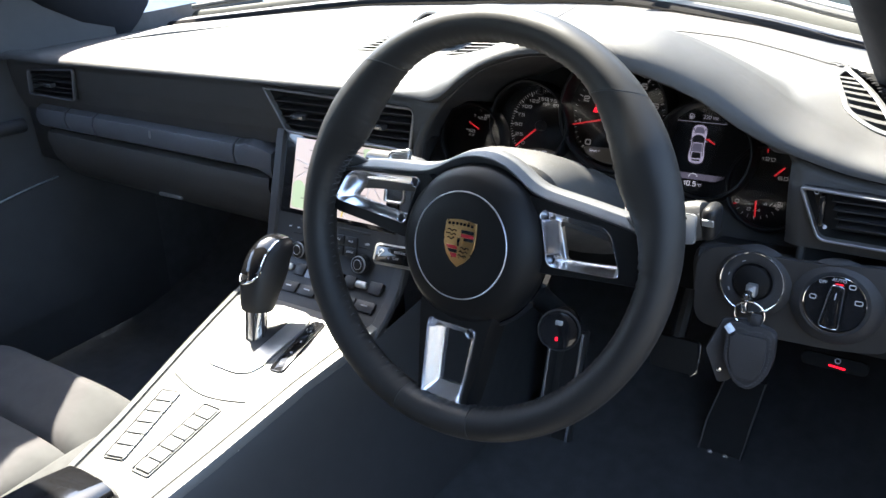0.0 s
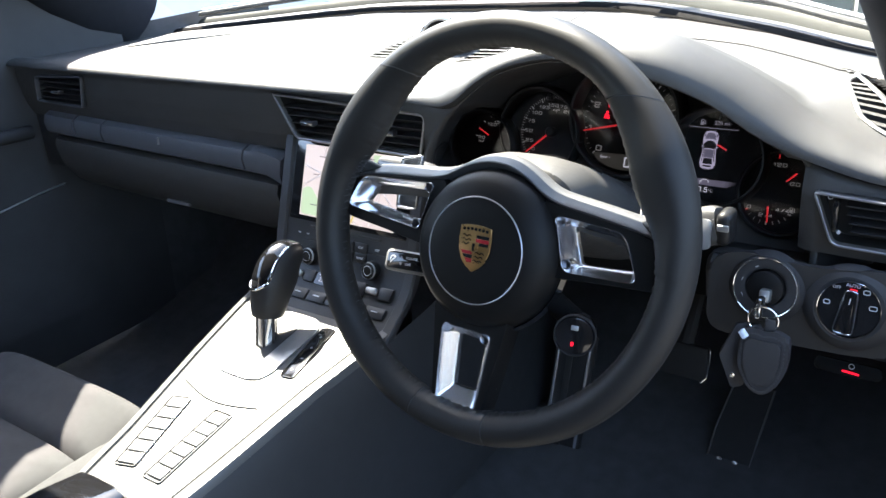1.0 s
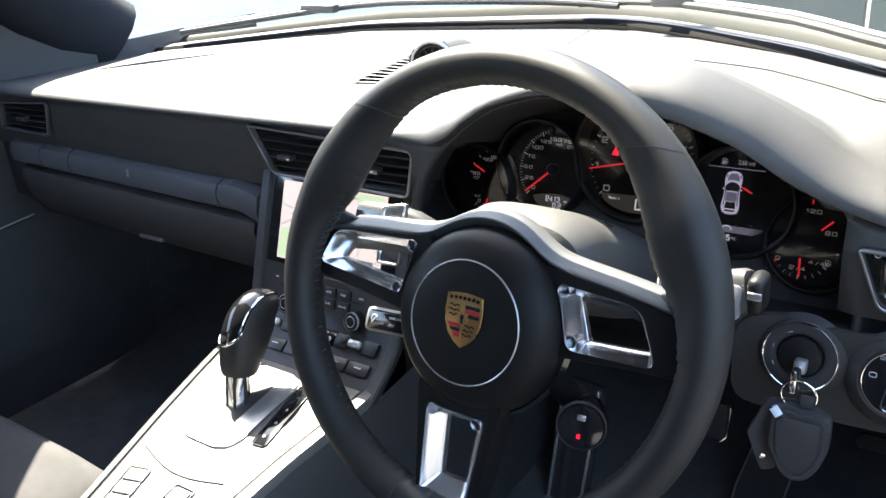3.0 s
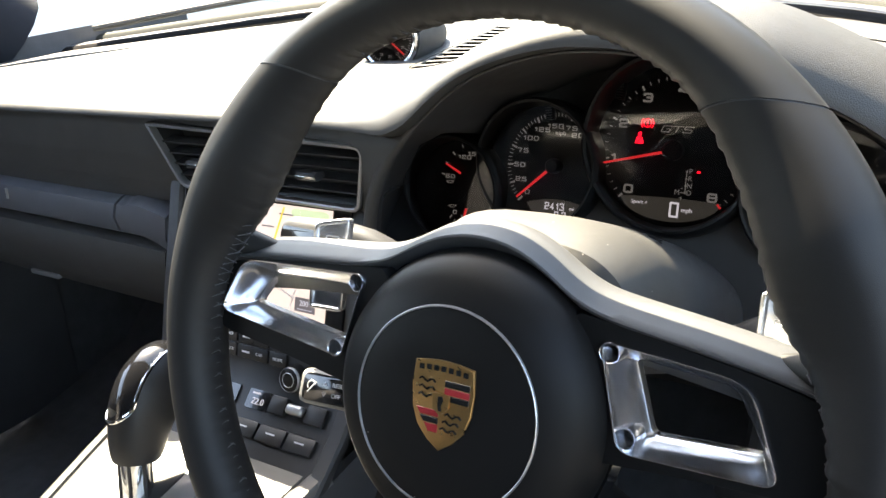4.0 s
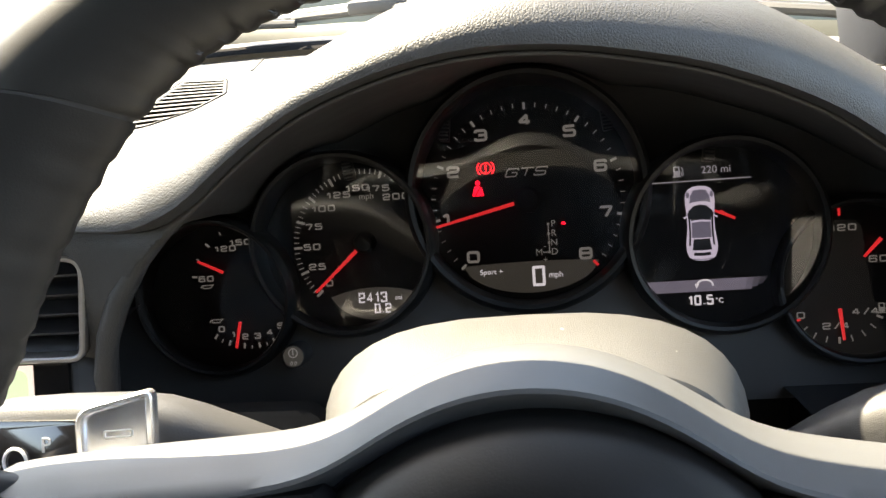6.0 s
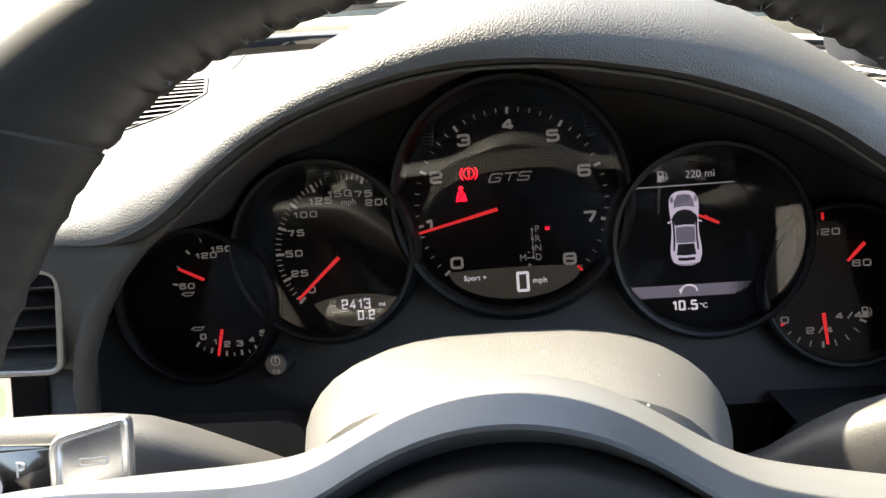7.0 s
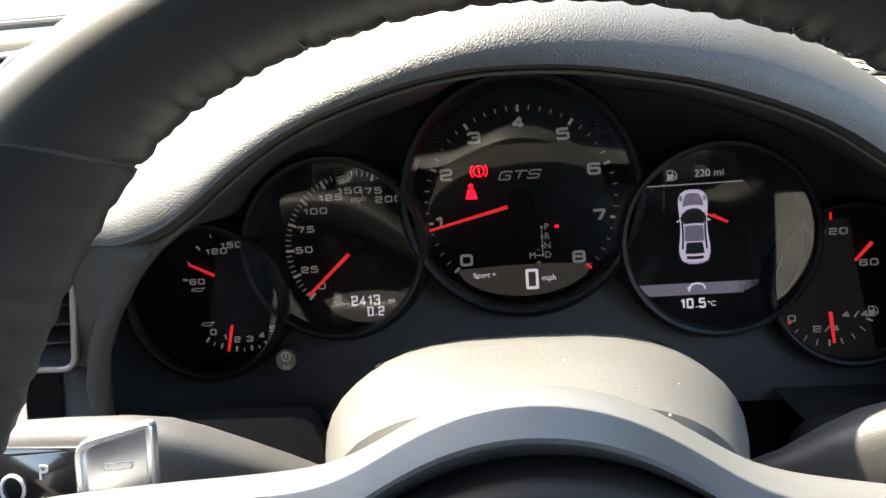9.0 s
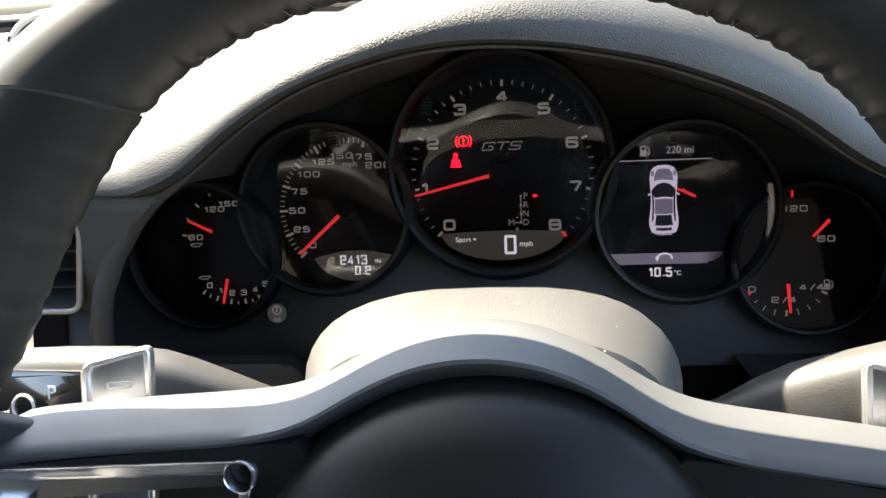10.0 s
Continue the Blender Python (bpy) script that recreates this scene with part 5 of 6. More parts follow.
tag = thing("paper_tag", pose(0.556, 0.146, 0.612, 80, 0, 0) @ pose(0, 0, 0, 0, 0, 40), "small pale blue curled paper tag", "tag")
part("loop", loft([[(-0.008 + 0.004 * math.cos(a), 0.0 + t, 0.004 * math.sin(a)) for a in np.linspace(-2, 2, 10)] for t in (-0.004, 0.004)], False, False), TAGPAPER, tag)

lights = thing("light_switch", pose(0.630, 0.190, 0.631, 80), "round rotary light switch with chrome ring", "switch")
part("surround", lathe([(0.0, 0.000), (0.026, 0.001), (0.030, 0.003), (0.036, 0.000), (0.041, -0.006)], 64), PLASTIC, lights)
part("plate", lathe([(0, 0.0035), (0.0255, 0.0035), (0.0262, 0.001)], 64), GLOSS, lights)
part("ring", lathe([(0.0258, 0.002), (0.0262, 0.0048), (0.0268, 0.0050), (0.0274, 0.0020)], 64), CHROME, lights, "thin chrome ring")
kn = part("knob", prism(rounded([(-0.0045, 0.0185), (0.0045, 0.0185), (0.0075, -0.020), (-0.0075, -0.020)], [0.003, 0.003, 0.004, 0.004]), 0.003, 0.012, 0.002), GLOSS, lights, "black pointer knob with chrome outline", m=pose(0, 0, 0, 0, 0, -5))
part("outline", frame_ring(rounded([(-0.0048, 0.0190), (0.0048, 0.0190), (0.0078, -0.0205), (-0.0078, -0.0205)], [0.003, 0.003, 0.004, 0.004]), 0.008, 0.0122, 0.0012), CHROME, kn)
bar("mark", PRINT, kn, 0, 0.010, 0.0123, 0.0008, 0.006)
lettering("letter", "AUTO", 0.0044, PRINT, lights, 0.001, 0.0228, 0.0038, -2)
lettering("letter", "OFF", 0.0040, PRINT, lights, -0.0125, 0.0192, 0.0038)
bar("red_lamp", REDGLOW, lights, 0.0015, 0.0182, 0.0042, 0.0065, 0.0030)
for x, y, w in ((-0.019, 0.004, 0.006), (0.0125, 0.0185, 0.006), (0.0195, 0.005, 0.007)):
    part("symbol", frame_ring(rrect(x, y, w, 0.0045, 0.002), 0.0034, 0.0040, 0.0007), PRINT, lights)

brake = thing("parking_brake_switch", pose(0.634, 0.206, 0.560, 70), "black parking brake switch with red lamp", "switch")
part("rocker", prism(rrect(0, 0, 0.060, 0.013, 0.006), -0.004, 0.002, 0.002), SEALSHADEBLACK, brake)
bar("red_lamp", REDGLOW, brake, 0.003, -0.003, 0.0026, 0.015, 0.0018, -4)
part("symbol", frame_ring(circle(0.003, 0.003, 0.0026, 20), 0.0018, 0.0026, 0.0005), PRINT, brake)

# ---- air vents ----
def vent(name, pts, y, label, slats, knobs, tilt=0, mat=SILVERD, frame_w=0.0030):
    """An air outlet: silver frame, dark duct, slats and thumb knobs; outline in x and z."""
    v = thing(name, pose(0, y, 0, 90 + tilt), label, "air vent")
    part("frame", frame_ring(pts, -0.004, 0.004, frame_w), mat, v, "thin frame")
    part("duct", prism(pts, -0.040, -0.030), CLUSTER, v)
    part("duct_wall", loft([[(x, z, d) for x, z in pts] for d in (-0.035, 0.0)], True, False), CLUSTER, v)
    for x0, x1, z, dz in slats:
        part("slat", loft([[(x, z + dz * (x - x0) / max(1e-6, x1 - x0) + q, d) for q, d in ((-0.0012, -0.016), (0.0, -0.002), (0.0015, -0.001), (0.0028, -0.016))] for x in (x0, x1)]), PLASTIC, v)
    for x, z in knobs:
        part("knob", B((x, z, 0.000), (0.022, 0.0075, 0.012), 0.002), PLASTIC, v)
        part("knob_trim", B((x, z, 0.0062), (0.021, 0.0026, 0.0016), 0.0007), CHROME, v, "chrome knob trim")
    return v


vent("center_air_vent", CENTER_VENT, 0.2075, "wide centre air vent with thin silver frame",
     [(-0.058, 0.150, 0.724, 0), (-0.064, 0.153, 0.734, 0), (-0.068, 0.155, 0.744, 0), (-0.074, 0.156, 0.754, 0)], [(-0.030, 0.7375), (0.100, 0.7375)])
vent("passenger_air_vent", SIDE_VENT, 0.2105, "passenger side air vent with thin dark frame",
     [(-0.655, -0.532, 0.724, 0), (-0.655, -0.530, 0.733, 0), (-0.655, -0.528, 0.742, 0), (-0.653, -0.526, 0.751, 0)], [(-0.600, 0.7365)], mat=TRIM, frame_w=0.0026)
vr = vent("driver_air_vent", DRIVER_VENT, 0.2025, "driver side air vent with thumb wheel",
     [(0.620, 0.735, 0.698, 0), (0.618, 0.737, 0.706, 0), (0.616, 0.738, 0.714, 0), (0.614, 0.74, 0.722, 0)], [], mat=SILVERD, frame_w=0.0024)
part("thumb_wheel", B((0.607, 0.714, 0.000), (0.005, 0.030, 0.010), 0.002), GLOSS, vr)
part("open_mark", frame_ring(circle(0.601, 0.7305, 0.0022, 16), 0.0, 0.001, 0.0006), PRINT, vr)
part("shut_mark", lathe([(0, 0.001), (0.0016, 0.001), (0.0018, -0.001)], 12, 0.611, 0.698), PRINT, vr)

# defrost grilles on the dashboard top with the stopwatch between them
def lay_on(bm, lift=0.0):
    """Lays flat work on the dashboard's curved top."""
    for v in bm.verts:
        v.co.z += at_dash(v.co.x, v.co.y) + lift
    return bm


def well(g, o, depth=0.045):
    """The dark duct under a grille."""
    part("duct_wall", lay_on(loft([[(x, y, d) for x, y in o] for d in (0.001, -depth)], True, False)), SEALSHADEBLACK, g)
    part("duct", lay_on(prism(o, -depth - 0.002, -depth)), SEALSHADEBLACK, g, "dark duct")


def grille(name, pts, label, n, wide=0.0012):
    g = thing(name, pose(0, 0, 0), label, "grille")
    o = rounded(pts, 0.012, 8)
    part("frame", lay_on(frame_ring([(x, y) for x, y in o], -0.006, 0.0006, 0.0035)), DASH, g, "black frame")
    well(g, o)
    a, d = Vector(pts[0]), Vector(pts[-1])
    edge = pts[1:-1]
    ey, ex = [p[1] for p in edge], [p[0] for p in edge]
    for k in range(n):
        t = (k + 0.6) / n
        p = a.lerp(d, t)
        qy = edge[0][1] + (edge[-1][1] - edge[0][1]) * t
        q = Vector((interp(qy, ey, ex), qy))
        e = (q - p).normalized() * 0.003
        P = [(p + e).lerp(q - e, s) for s in np.linspace(0, 1, 5)]
        part("slat", lay_on(loft([[(w.x, w.y + dy, dz) for dy, dz in ((-wide, 0.0002), (wide, 0.0006), (wide, -0.0006), (-wide + 0.0012, -0.0005))] for w in P])), DASH, g)
        # slat stem split off in near-black, to paint the gaps as shaded
        part("fin", lay_on(loft([[(w.x, w.y + dy, dz) for dy, dz in ((wide - 0.0016, -0.0007), (wide - 0.0004, -0.0007), (wide - 0.0004, -0.0240), (wide - 0.0016, -0.0240))] for w in P])), SEALSHADEBLACK, g)
    return g


grille("dash_top_grille", TOP_GRILLES[0], "black slatted grille on the dashboard top", 12, 0.0022)
grille("dash_top_grille", TOP_GRILLES[1], "black slatted grille on the dashboard top", 12, 0.0018)
gv = thing("side_defrost_grille", pose(0, 0, 0), "slatted side window vent with silver rim", "grille")
gp_ = SIDE_GRILLE
part("frame", lay_on(frame_ring(gp_, -0.006, 0.0030, 0.005)), SILVERD, gv, "silver rim")
well(gv, gp_)
part("divider", lay_on(tube([(0.574 + 0.078 * t, 0.442 - 0.172 * t, 0.002) for t in np.linspace(0, 1, 10)], 0.0036, 8, flat=0.6)), SILVERD, gv, "silver divider")
for k in range(7):
    y = 0.404 - 0.0190 * k
    xa = 0.571 + (0.404 - y) * 0.27
    xb = 0.574 + 0.096 * (0.442 - y) / 0.212
    part("slat", lay_on(loft([[(xa + (xb - xa) * t, y + dy, dz) for dy, dz in ((-0.0030, 0.0004), (0.0018, 0.0012), (0.0028, -0.0006), (0.0016, -0.0100), (0.0004, -0.0100))] for t in np.linspace(0, 1, 4)])), DASH, gv)
bm = bmesh.new()
for k in range(34):
    for d in (1, -1):
        x0 = 0.585 + 0.0062 * k
        P = [(x0 + 0.30 * t * d, 0.445 - 0.215 * t) for t in np.linspace(0, 1, 40)]
        P = [q for q in P if inside(gp_, q[0], q[1], -0.06) and q[0] > 0.582 + 0.096 * (0.442 - q[1]) / 0.212]
        if len(P) > 2:
            tube([(x, y, 0.0016) for x, y in (P[0], P[-1])], 0.0008, 4, bm=bm)
tagged(part("mesh", lay_on(bm), PLASTIC, gv, "fine black mesh"), kind="stuff")
clock = thing("dash_stopwatch", pose(0.056, 0.4100, 0.8065, -6, 0, 16) @ Matrix.Diagonal((1.06, 1.06, 1.06, 1)), "round black stopwatch with polished rim on the dashboard top", "clock")
part("pod", loft([[(r * math.cos(a), d, 0.006 + r * 0.95 * math.sin(a)) for a in np.linspace(0, 2 * math.pi, 33)[:-1]] for r, d in ((0.0270, -0.022), (0.0300, -0.024), (0.0315, -0.016), (0.031, 0.02), (0.028, 0.06), (0.020, 0.10), (0.008, 0.13))]), DASH, clock, "black leather pod")
CKM = pose(0, -0.0225, 0.006, 90)
cf = part("face", lathe([(0, 0.001), (0.0228, 0.001), (0.026, -0.002)], 48), FACE, clock, "black clock face", m=CKM)
part("rim", lathe([(0.0224, 0.0008), (0.0236, 0.0042), (0.0252, 0.0056), (0.0268, 0.0060), (0.0284, 0.0050), (0.0294, -0.002)], 64), CHROME, clock, "polished rim", m=CKM)
for k in range(60):
    a = radians(6 * k)
    l = 0.0042 if k % 5 == 0 else 0.0020
    bar("tick", MARK, cf, (0.0218 - l / 2) * math.cos(a), (0.0218 - l / 2) * math.sin(a), 0.0016, l, 0.0006, 6 * k)
bar("hand", NEEDLE, cf, 0.0065, -0.0065, 0.0022, 0.0215, 0.0013, -45)
part("display", prism(rrect(0.0, 0.0095, 0.0150, 0.0066, 0.0008), 0.0012, 0.0014), FACE, cf, "small black display")
digits("reading", "1", 0.0046, LCD, cf, -0.0052, 0.0095, 0.0016, 0.62, 0.16, 0.18, 0, 0)
digits("reading", "46", 0.0046, LCD, cf, 0.0022, 0.0095, 0.0016, 0.62, 0.16, 0.18, 0, 0)
for dy in (-0.0011, 0.0011):
    bar("colon_dot", LCD, cf, -0.0030, 0.0095 + dy, 0.0016, 0.0007, 0.0007)
part("glass", lathe([(0, 0.0035), (0.0232, 0.0035)], 48), DIALGLASS, clock, m=CKM, face_to=(0, 0, 1))
for k in range(12):
    lettering("numeral", str(5 * k if k else 60), 0.0034, MARK, cf, 0.0152 * math.sin(radians(30 * k)), 0.0152 * math.cos(radians(30 * k)), 0.0016)
part("cap", lathe([(0, 0.003), (0.0024, 0.003), (0.0026, 0.001)], 16), FACE, cf)

# ---- centre stack ----
stack = thing("center_stack", pose(0, 0, 0), "black centre stack with map screen, radio and climate controls", "centre stack")
def stack_prof(x):
    return [(0.26, 0.717), (0.223, 0.717), (0.2175, 0.712), (0.1815, 0.612), (0.1675, 0.571), (0.157, 0.554), (0.140, 0.538), (0.120, 0.524), (0.10, 0.510)]
STACKBLACK = material("satin black control panel", (0.013, 0.013, 0.014), 0.42, 0, 18, 0.12, 1500, 0.06)
part("fascia", loft([[(x, y, z) for y, z in stack_prof(x)] for x in np.linspace(-0.072, 0.142, 6)], False, False), STACKBLACK, stack, "satin black fascia")
for sg, x0 in ((-1, -0.075), (1, 0.145)):
    part("side_rail", loft([[(x0 + dx, y - dy, z) for dx, dy in ((-0.008, 0.0), (-0.006, 0.004), (0.006, 0.004), (0.008, 0.0))] for y, z in stack_prof(0)], False, False), PLASTIC, stack, "dark side rail")
    part("side_wall", loft([[(x0 + sg * 0.008, y + d, z) for d in (0.0, 0.25 if sg < 0 else 0.012)] for y, z in stack_prof(0)], False, False), PLASTIC, stack)
SC = pose(0.035, 0.1985, 0.6605, 70.2)
part("screen_glass", B((0, 0, -0.001), (0.196, 0.106, 0.005), 0.002), GLOSS, stack, "gloss black screen border", m=SC)
screen = part("screen", B((0, 0.001, 0.001), (0.158, 0.094, 0.002), 0.0004), MAPBG, stack, "lit map display", m=SC @ pose(0, 0, 0.0012))
def on_map(pts):
    return [(max(-0.0785, min(0.0785, x * 0.9)), max(-0.0455, min(0.0475, y)), z) for x, y, z in pts]
part("map_area", prism(rounded([(-0.077, -0.044), (-0.040, -0.044), (-0.050, -0.020), (-0.064, -0.006), (-0.077, -0.010)], 0.006), 0.002, 0.0024), MAPGREEN, screen, "pale green map area")
part("map_area", prism(rounded([(0.040, 0.030), (0.077, 0.028), (0.077, 0.046), (0.034, 0.046)], 0.006), 0.002, 0.0024), MAPGREEN, screen, "pale green map area")
part("map_road", tube(on_map([(0.012, -0.044, 0.0024), (0.022, -0.015, 0.0024), (0.018, 0.01, 0.0024), (0.030, 0.046, 0.0024)]), 0.0010, 6, flat=0.4), MAPROAD, screen, "yellow map road")
for P in ([(-0.085, 0.02), (-0.02, 0.005), (0.05, 0.012), (0.086, -0.02)], [(-0.05, 0.047), (-0.04, 0.0), (0.02, -0.044)], [(-0.085, -0.006), (-0.05, 0.012), (-0.01, 0.047)], [(0.02, -0.02), (0.05, -0.03), (0.086, -0.028)], [(-0.07, -0.044), (-0.02, -0.02), (0.01, -0.012), (0.04, 0.02), (0.086, 0.012)], [(0.05, 0.046), (0.058, 0.0), (0.044, -0.044)]):
    part("map_road", tube(on_map([(x, y, 0.0022) for x, y in P]), 0.0005, 6, flat=0.4), PRINT, screen, "pale map road")
for x, y, w in ((-0.046, 0.034, 0.014), (-0.056, 0.010, 0.010), (-0.054, -0.030, 0.014), (0.01, 0.028, 0.014), (0.040, -0.012, 0.012), (0.030, 0.040, 0.016), (0.058, 0.018, 0.014), (-0.010, -0.012, 0.012)):
    bar("map_word", MAPINK, screen, x, y, 0.0024, w, 0.0012)
sc_ = part("map_scale", B((0, 0, 0), (0.022, 0.012, 0.0006)), MAPINK, screen, "dark map scale box", m=pose(0.058, -0.034, 0.0024))
lettering("letter", "200", 0.0066, LCD, sc_, -0.001, 0.0012, 0.0005)
bar("scale_line", LCD, sc_, 0, -0.0038, 0.0004, 0.016, 0.0006)
RC = pose(0.035, 0.1742, 0.5905, 71)
for sg in (-1, 1):
    k = part("radio_knob", lathe([(0, 0.012), (0.0085, 0.012), (0.0095, 0.0115), (0.0100, 0.010), (0.0112, 0.008), (0.0118, 0.004), (0.0125, -0.004)], 40), GLOSSB, stack, "round black knob with chrome ring", m=RC @ pose(sg * 0.052, -0.024, 0))
    part("ring", lathe([(0.0100, 0.0110), (0.0103, 0.0116), (0.0108, 0.0110), (0.0110, 0.0090)], 40), SILVER, k)
    part("ring", lathe([(0.0058, 0.0121), (0.0061, 0.0125), (0.0065, 0.0121)], 32), SILVER, k)
    bar("chrome_line", CHROME, stack, sg * 0.056, -0.0035, 0.0012, 0.026, 0.0012, m=RC)
lettering("letter", "OFF", 0.0042, PRINT, stack, 0.056, 0.0018, 0.0010, m=RC)
for x, y, s in ((0.008, 0.001, "NAV"), (0.030, 0.001, "MAP"), (0.008, -0.0125, "CAR"), (0.030, -0.0125, "HOME")):
    for g in (1, -1):
        bn = part("radio_button", B((0, 0, 0), (0.0200, 0.0120, 0.003), 0.0008), STACKBLACK, stack, m=RC @ pose(x * g - (0.0 if g > 0 else 0.0), y, 0.0006))
        if g > 0 and s:
            lettering("letter", s, 0.0040, PRINT, bn, 0, 0, 0.0016)
        else:
            left = {"MAP": "TUNER", "HOME": "SOURCE"}.get(s, "")
            if left:
                lettering("letter", left, 0.0036, PRINT, bn, 0, 0, 0.0016)
            else:
                bar("print_bar", PRINT, bn, 0, 0, 0.0016, 0.009, 0.0016)
for x in (-0.085, -0.070):
    bar("print_bar", PRINT, stack, x + 0.008, 0.0042, 0.0012, 0.004, 0.0016, m=RC)
part("disc_slot", B((0, 0, 0), (0.12, 0.0035, 0.003), 0.001), CLUSTER, stack, "dark disc slot", m=RC @ pose(0, 0.0150, 0.0002))
CM = pose(0.035, 0.1485, 0.5462, 43)
for sg in (-1, 1):
    t_ = part("climate_display", prism(rrect(0, 0, 0.026, 0.017, 0.002), -0.001, 0.0010), GLOSS, stack, "small temperature display", m=CM @ pose(sg * 0.019, 0.001, 0.0008))
    lettering("reading", "22.0", 0.0082, LCD, t_, 0, -0.002, 0.0012)
    bar("print_bar", LCD, t_, -0.004, 0.0052, 0.0012, 0.009, 0.0014)
    part("climate_key", B((0, 0, 0.001), (0.018, 0.016, 0.004), 0.0012), STACKBLACK, stack, m=CM @ pose(sg * 0.0425, 0.001, 0.0008))
    rk = part("climate_rocker", B((0, 0, 0.003), (0.018, 0.009, 0.008), 0.003, None, 3), SILVER, stack, "silver rocker switch", m=CM @ pose(sg * 0.0630, 0.001, 0.001))
    part("climate_key", B((0, 0, 0.001), (0.020, 0.016, 0.004), 0.0012), STACKBLACK, stack, m=CM @ pose(sg * 0.0840, 0.001, 0.0008))
KM = pose(0.035, 0.1290, 0.5302, 35)
for i in range(6):
    kb = part("climate_button", B((0, 0, 0.001), (0.0300, 0.0150, 0.004), 0.0014), STACKBLACK, stack, "black climate button", m=KM @ pose(-0.0800 + 0.0320 * i, 0, 0.0006))
    bar("print_bar", PRINT, kb, 0, 0.001, 0.0031, 0.010, 0.0012)

# ---- centre console ----
console = thing("center_console", pose(0, 0, 0), "sunlit centre console with switch rows and gear gate", "console")
def zc(y):
    return 0.500 + 0.16 * y
CY = (-0.42, -0.239, -0.19, -0.135, -0.004, 0.06, 0.121, 0.20)
CLX = (0.000, -0.015, -0.024, -0.033, -0.066, -0.080, -0.092, -0.10)
CRX = (0.090, 0.101, 0.105, 0.111, 0.122, 0.132, 0.140, 0.145)
def cl(y):
    return interp(y, CY, CLX)
def cr(y):
    return interp(y, CY, CRX)
ys = np.linspace(-0.215, 0.13, 24)
part("deck", loft([[(cl(y) + 0.006, y, zc(y) - 0.004), (cl(y) + 0.008, y, zc(y))] + [(cl(y) + 0.008 + (cr(y) - cl(y) - 0.016) * t, y, zc(y)) for t in np.linspace(0.1, 0.9, 8)] + [(cr(y) - 0.008, y, zc(y)), (cr(y) - 0.006, y, zc(y) - 0.004)] for y in ys], False, False), COWLD, console, "dark satin console deck")
for f_, sg, wd in ((cl, -1, 0.007), (cr, 1, 0.013)):
    ys2 = np.linspace(-0.42, 0.12, 30)
    part("edge_groove", loft([[(f_(y) - sg * 0.0095, y, zc(y) - 0.003), (f_(y) - sg * 0.0070, y, zc(y) - 0.001), (f_(y) - sg * 0.0035, y, zc(y) - 0.001), (f_(y) - sg * 0.002, y, zc(y) - 0.003)] for y in ys2], False, False), RUBBER, console, "dark groove beside the deck")
    part("edge_rail", loft([[(f_(y) - sg * 0.004, y, zc(y) - 0.004), (f_(y) - sg * 0.003, y, zc(y) + 0.0015), (f_(y), y, zc(y) + 0.003), (f_(y) + sg * (wd - 0.003), y, zc(y) + 0.002), (f_(y) + sg * wd, y, zc(y) - 0.002), (f_(y) + sg * (wd + 0.001), y, zc(y) - 0.010)] for y in ys2], False, False), COWLD, console, "satin edge rail")
    part("side", loft([[(f_(y) + sg * (d + wd - 0.003), y, z + (zc(y) if rel else 0)) for d, z, rel in ((0.003, -0.006, 1), (0.010, -0.020, 1), (0.016, -0.08, 1), (0.022, 0.24, 0))] for y in np.linspace(-0.5, 0.5, 30)], False, False), PLASTIC, console, "dark leather console side")
tilt = math.degrees(math.atan(0.16))
def deck(x, y, rot=0, up=0.0):
    return pose(x, y, zc(y) + up, tilt, 0, 0) @ pose(0, 0, 0, 0, 0, rot)
# two fanned rows of switches
for sg, x0, x1, rot in ((-1, 0.0105, -0.0100, 13.9), (1, 0.0585, 0.0570, 1.0)):
    for k in range(6):
        t = k / 5
        y = -0.168 + 0.083 * t
        x = x0 + (x1 - x0) * t
        s = part("console_switch", B((0, 0, 0.0002), (0.022, 0.0152, 0.0026), 0.0010), PLASTICL, console, "satin grey switch", m=deck(x, y, rot, 0.0012))
        if sg < 0:
            part("switch_edge", B((0.0125, 0, 0.0006), (0.004, 0.0155, 0.0026), 0.001), SILVER, s)
    part("switch_frame", frame_ring(rrect(0, 0, 0.028, 0.108, 0.004), -0.001, 0.0014, 0.0012), COWLD, console, m=deck((x0 + x1) / 2, -0.1265, rot, 0.0006))
part("deck_joint", tube([(x, -0.055 - 0.010 * math.cos((x - 0.03) * 30), zc(-0.055 - 0.010 * math.cos((x - 0.03) * 30)) + 0.0006) for x in np.linspace(-0.035, 0.088, 14)], 0.0009, 6), PLASTIC, console)
# gear gate
gate = part("gear_gate", prism(rrect(0, 0, 0.085, 0.125, 0.028, 8), -0.004, 0.0020, 0.0015), SILVERD, console, "bright satin gate plate", m=deck(0.018, 0.040, 0, 0.0004))
part("gate_slot", prism(rrect(0, 0, 0.030, 0.088, 0.014, 8), 0.0015, 0.0026), CLUSTER, gate)
strip = part("mode_strip", prism(rrect(0, 0, 0.019, 0.094, 0.004), -0.003, 0.0016, 0.0010), GLOSS, console, "gloss black strip with gear letters", m=deck(0.0765, 0.046, 7, 0.0006))
for k, s in enumerate("DNRP"):
    lettering("letter", s, 0.0042, PRINT, strip, 0.0, -0.034 + 0.0205 * k, 0.0018, 0)
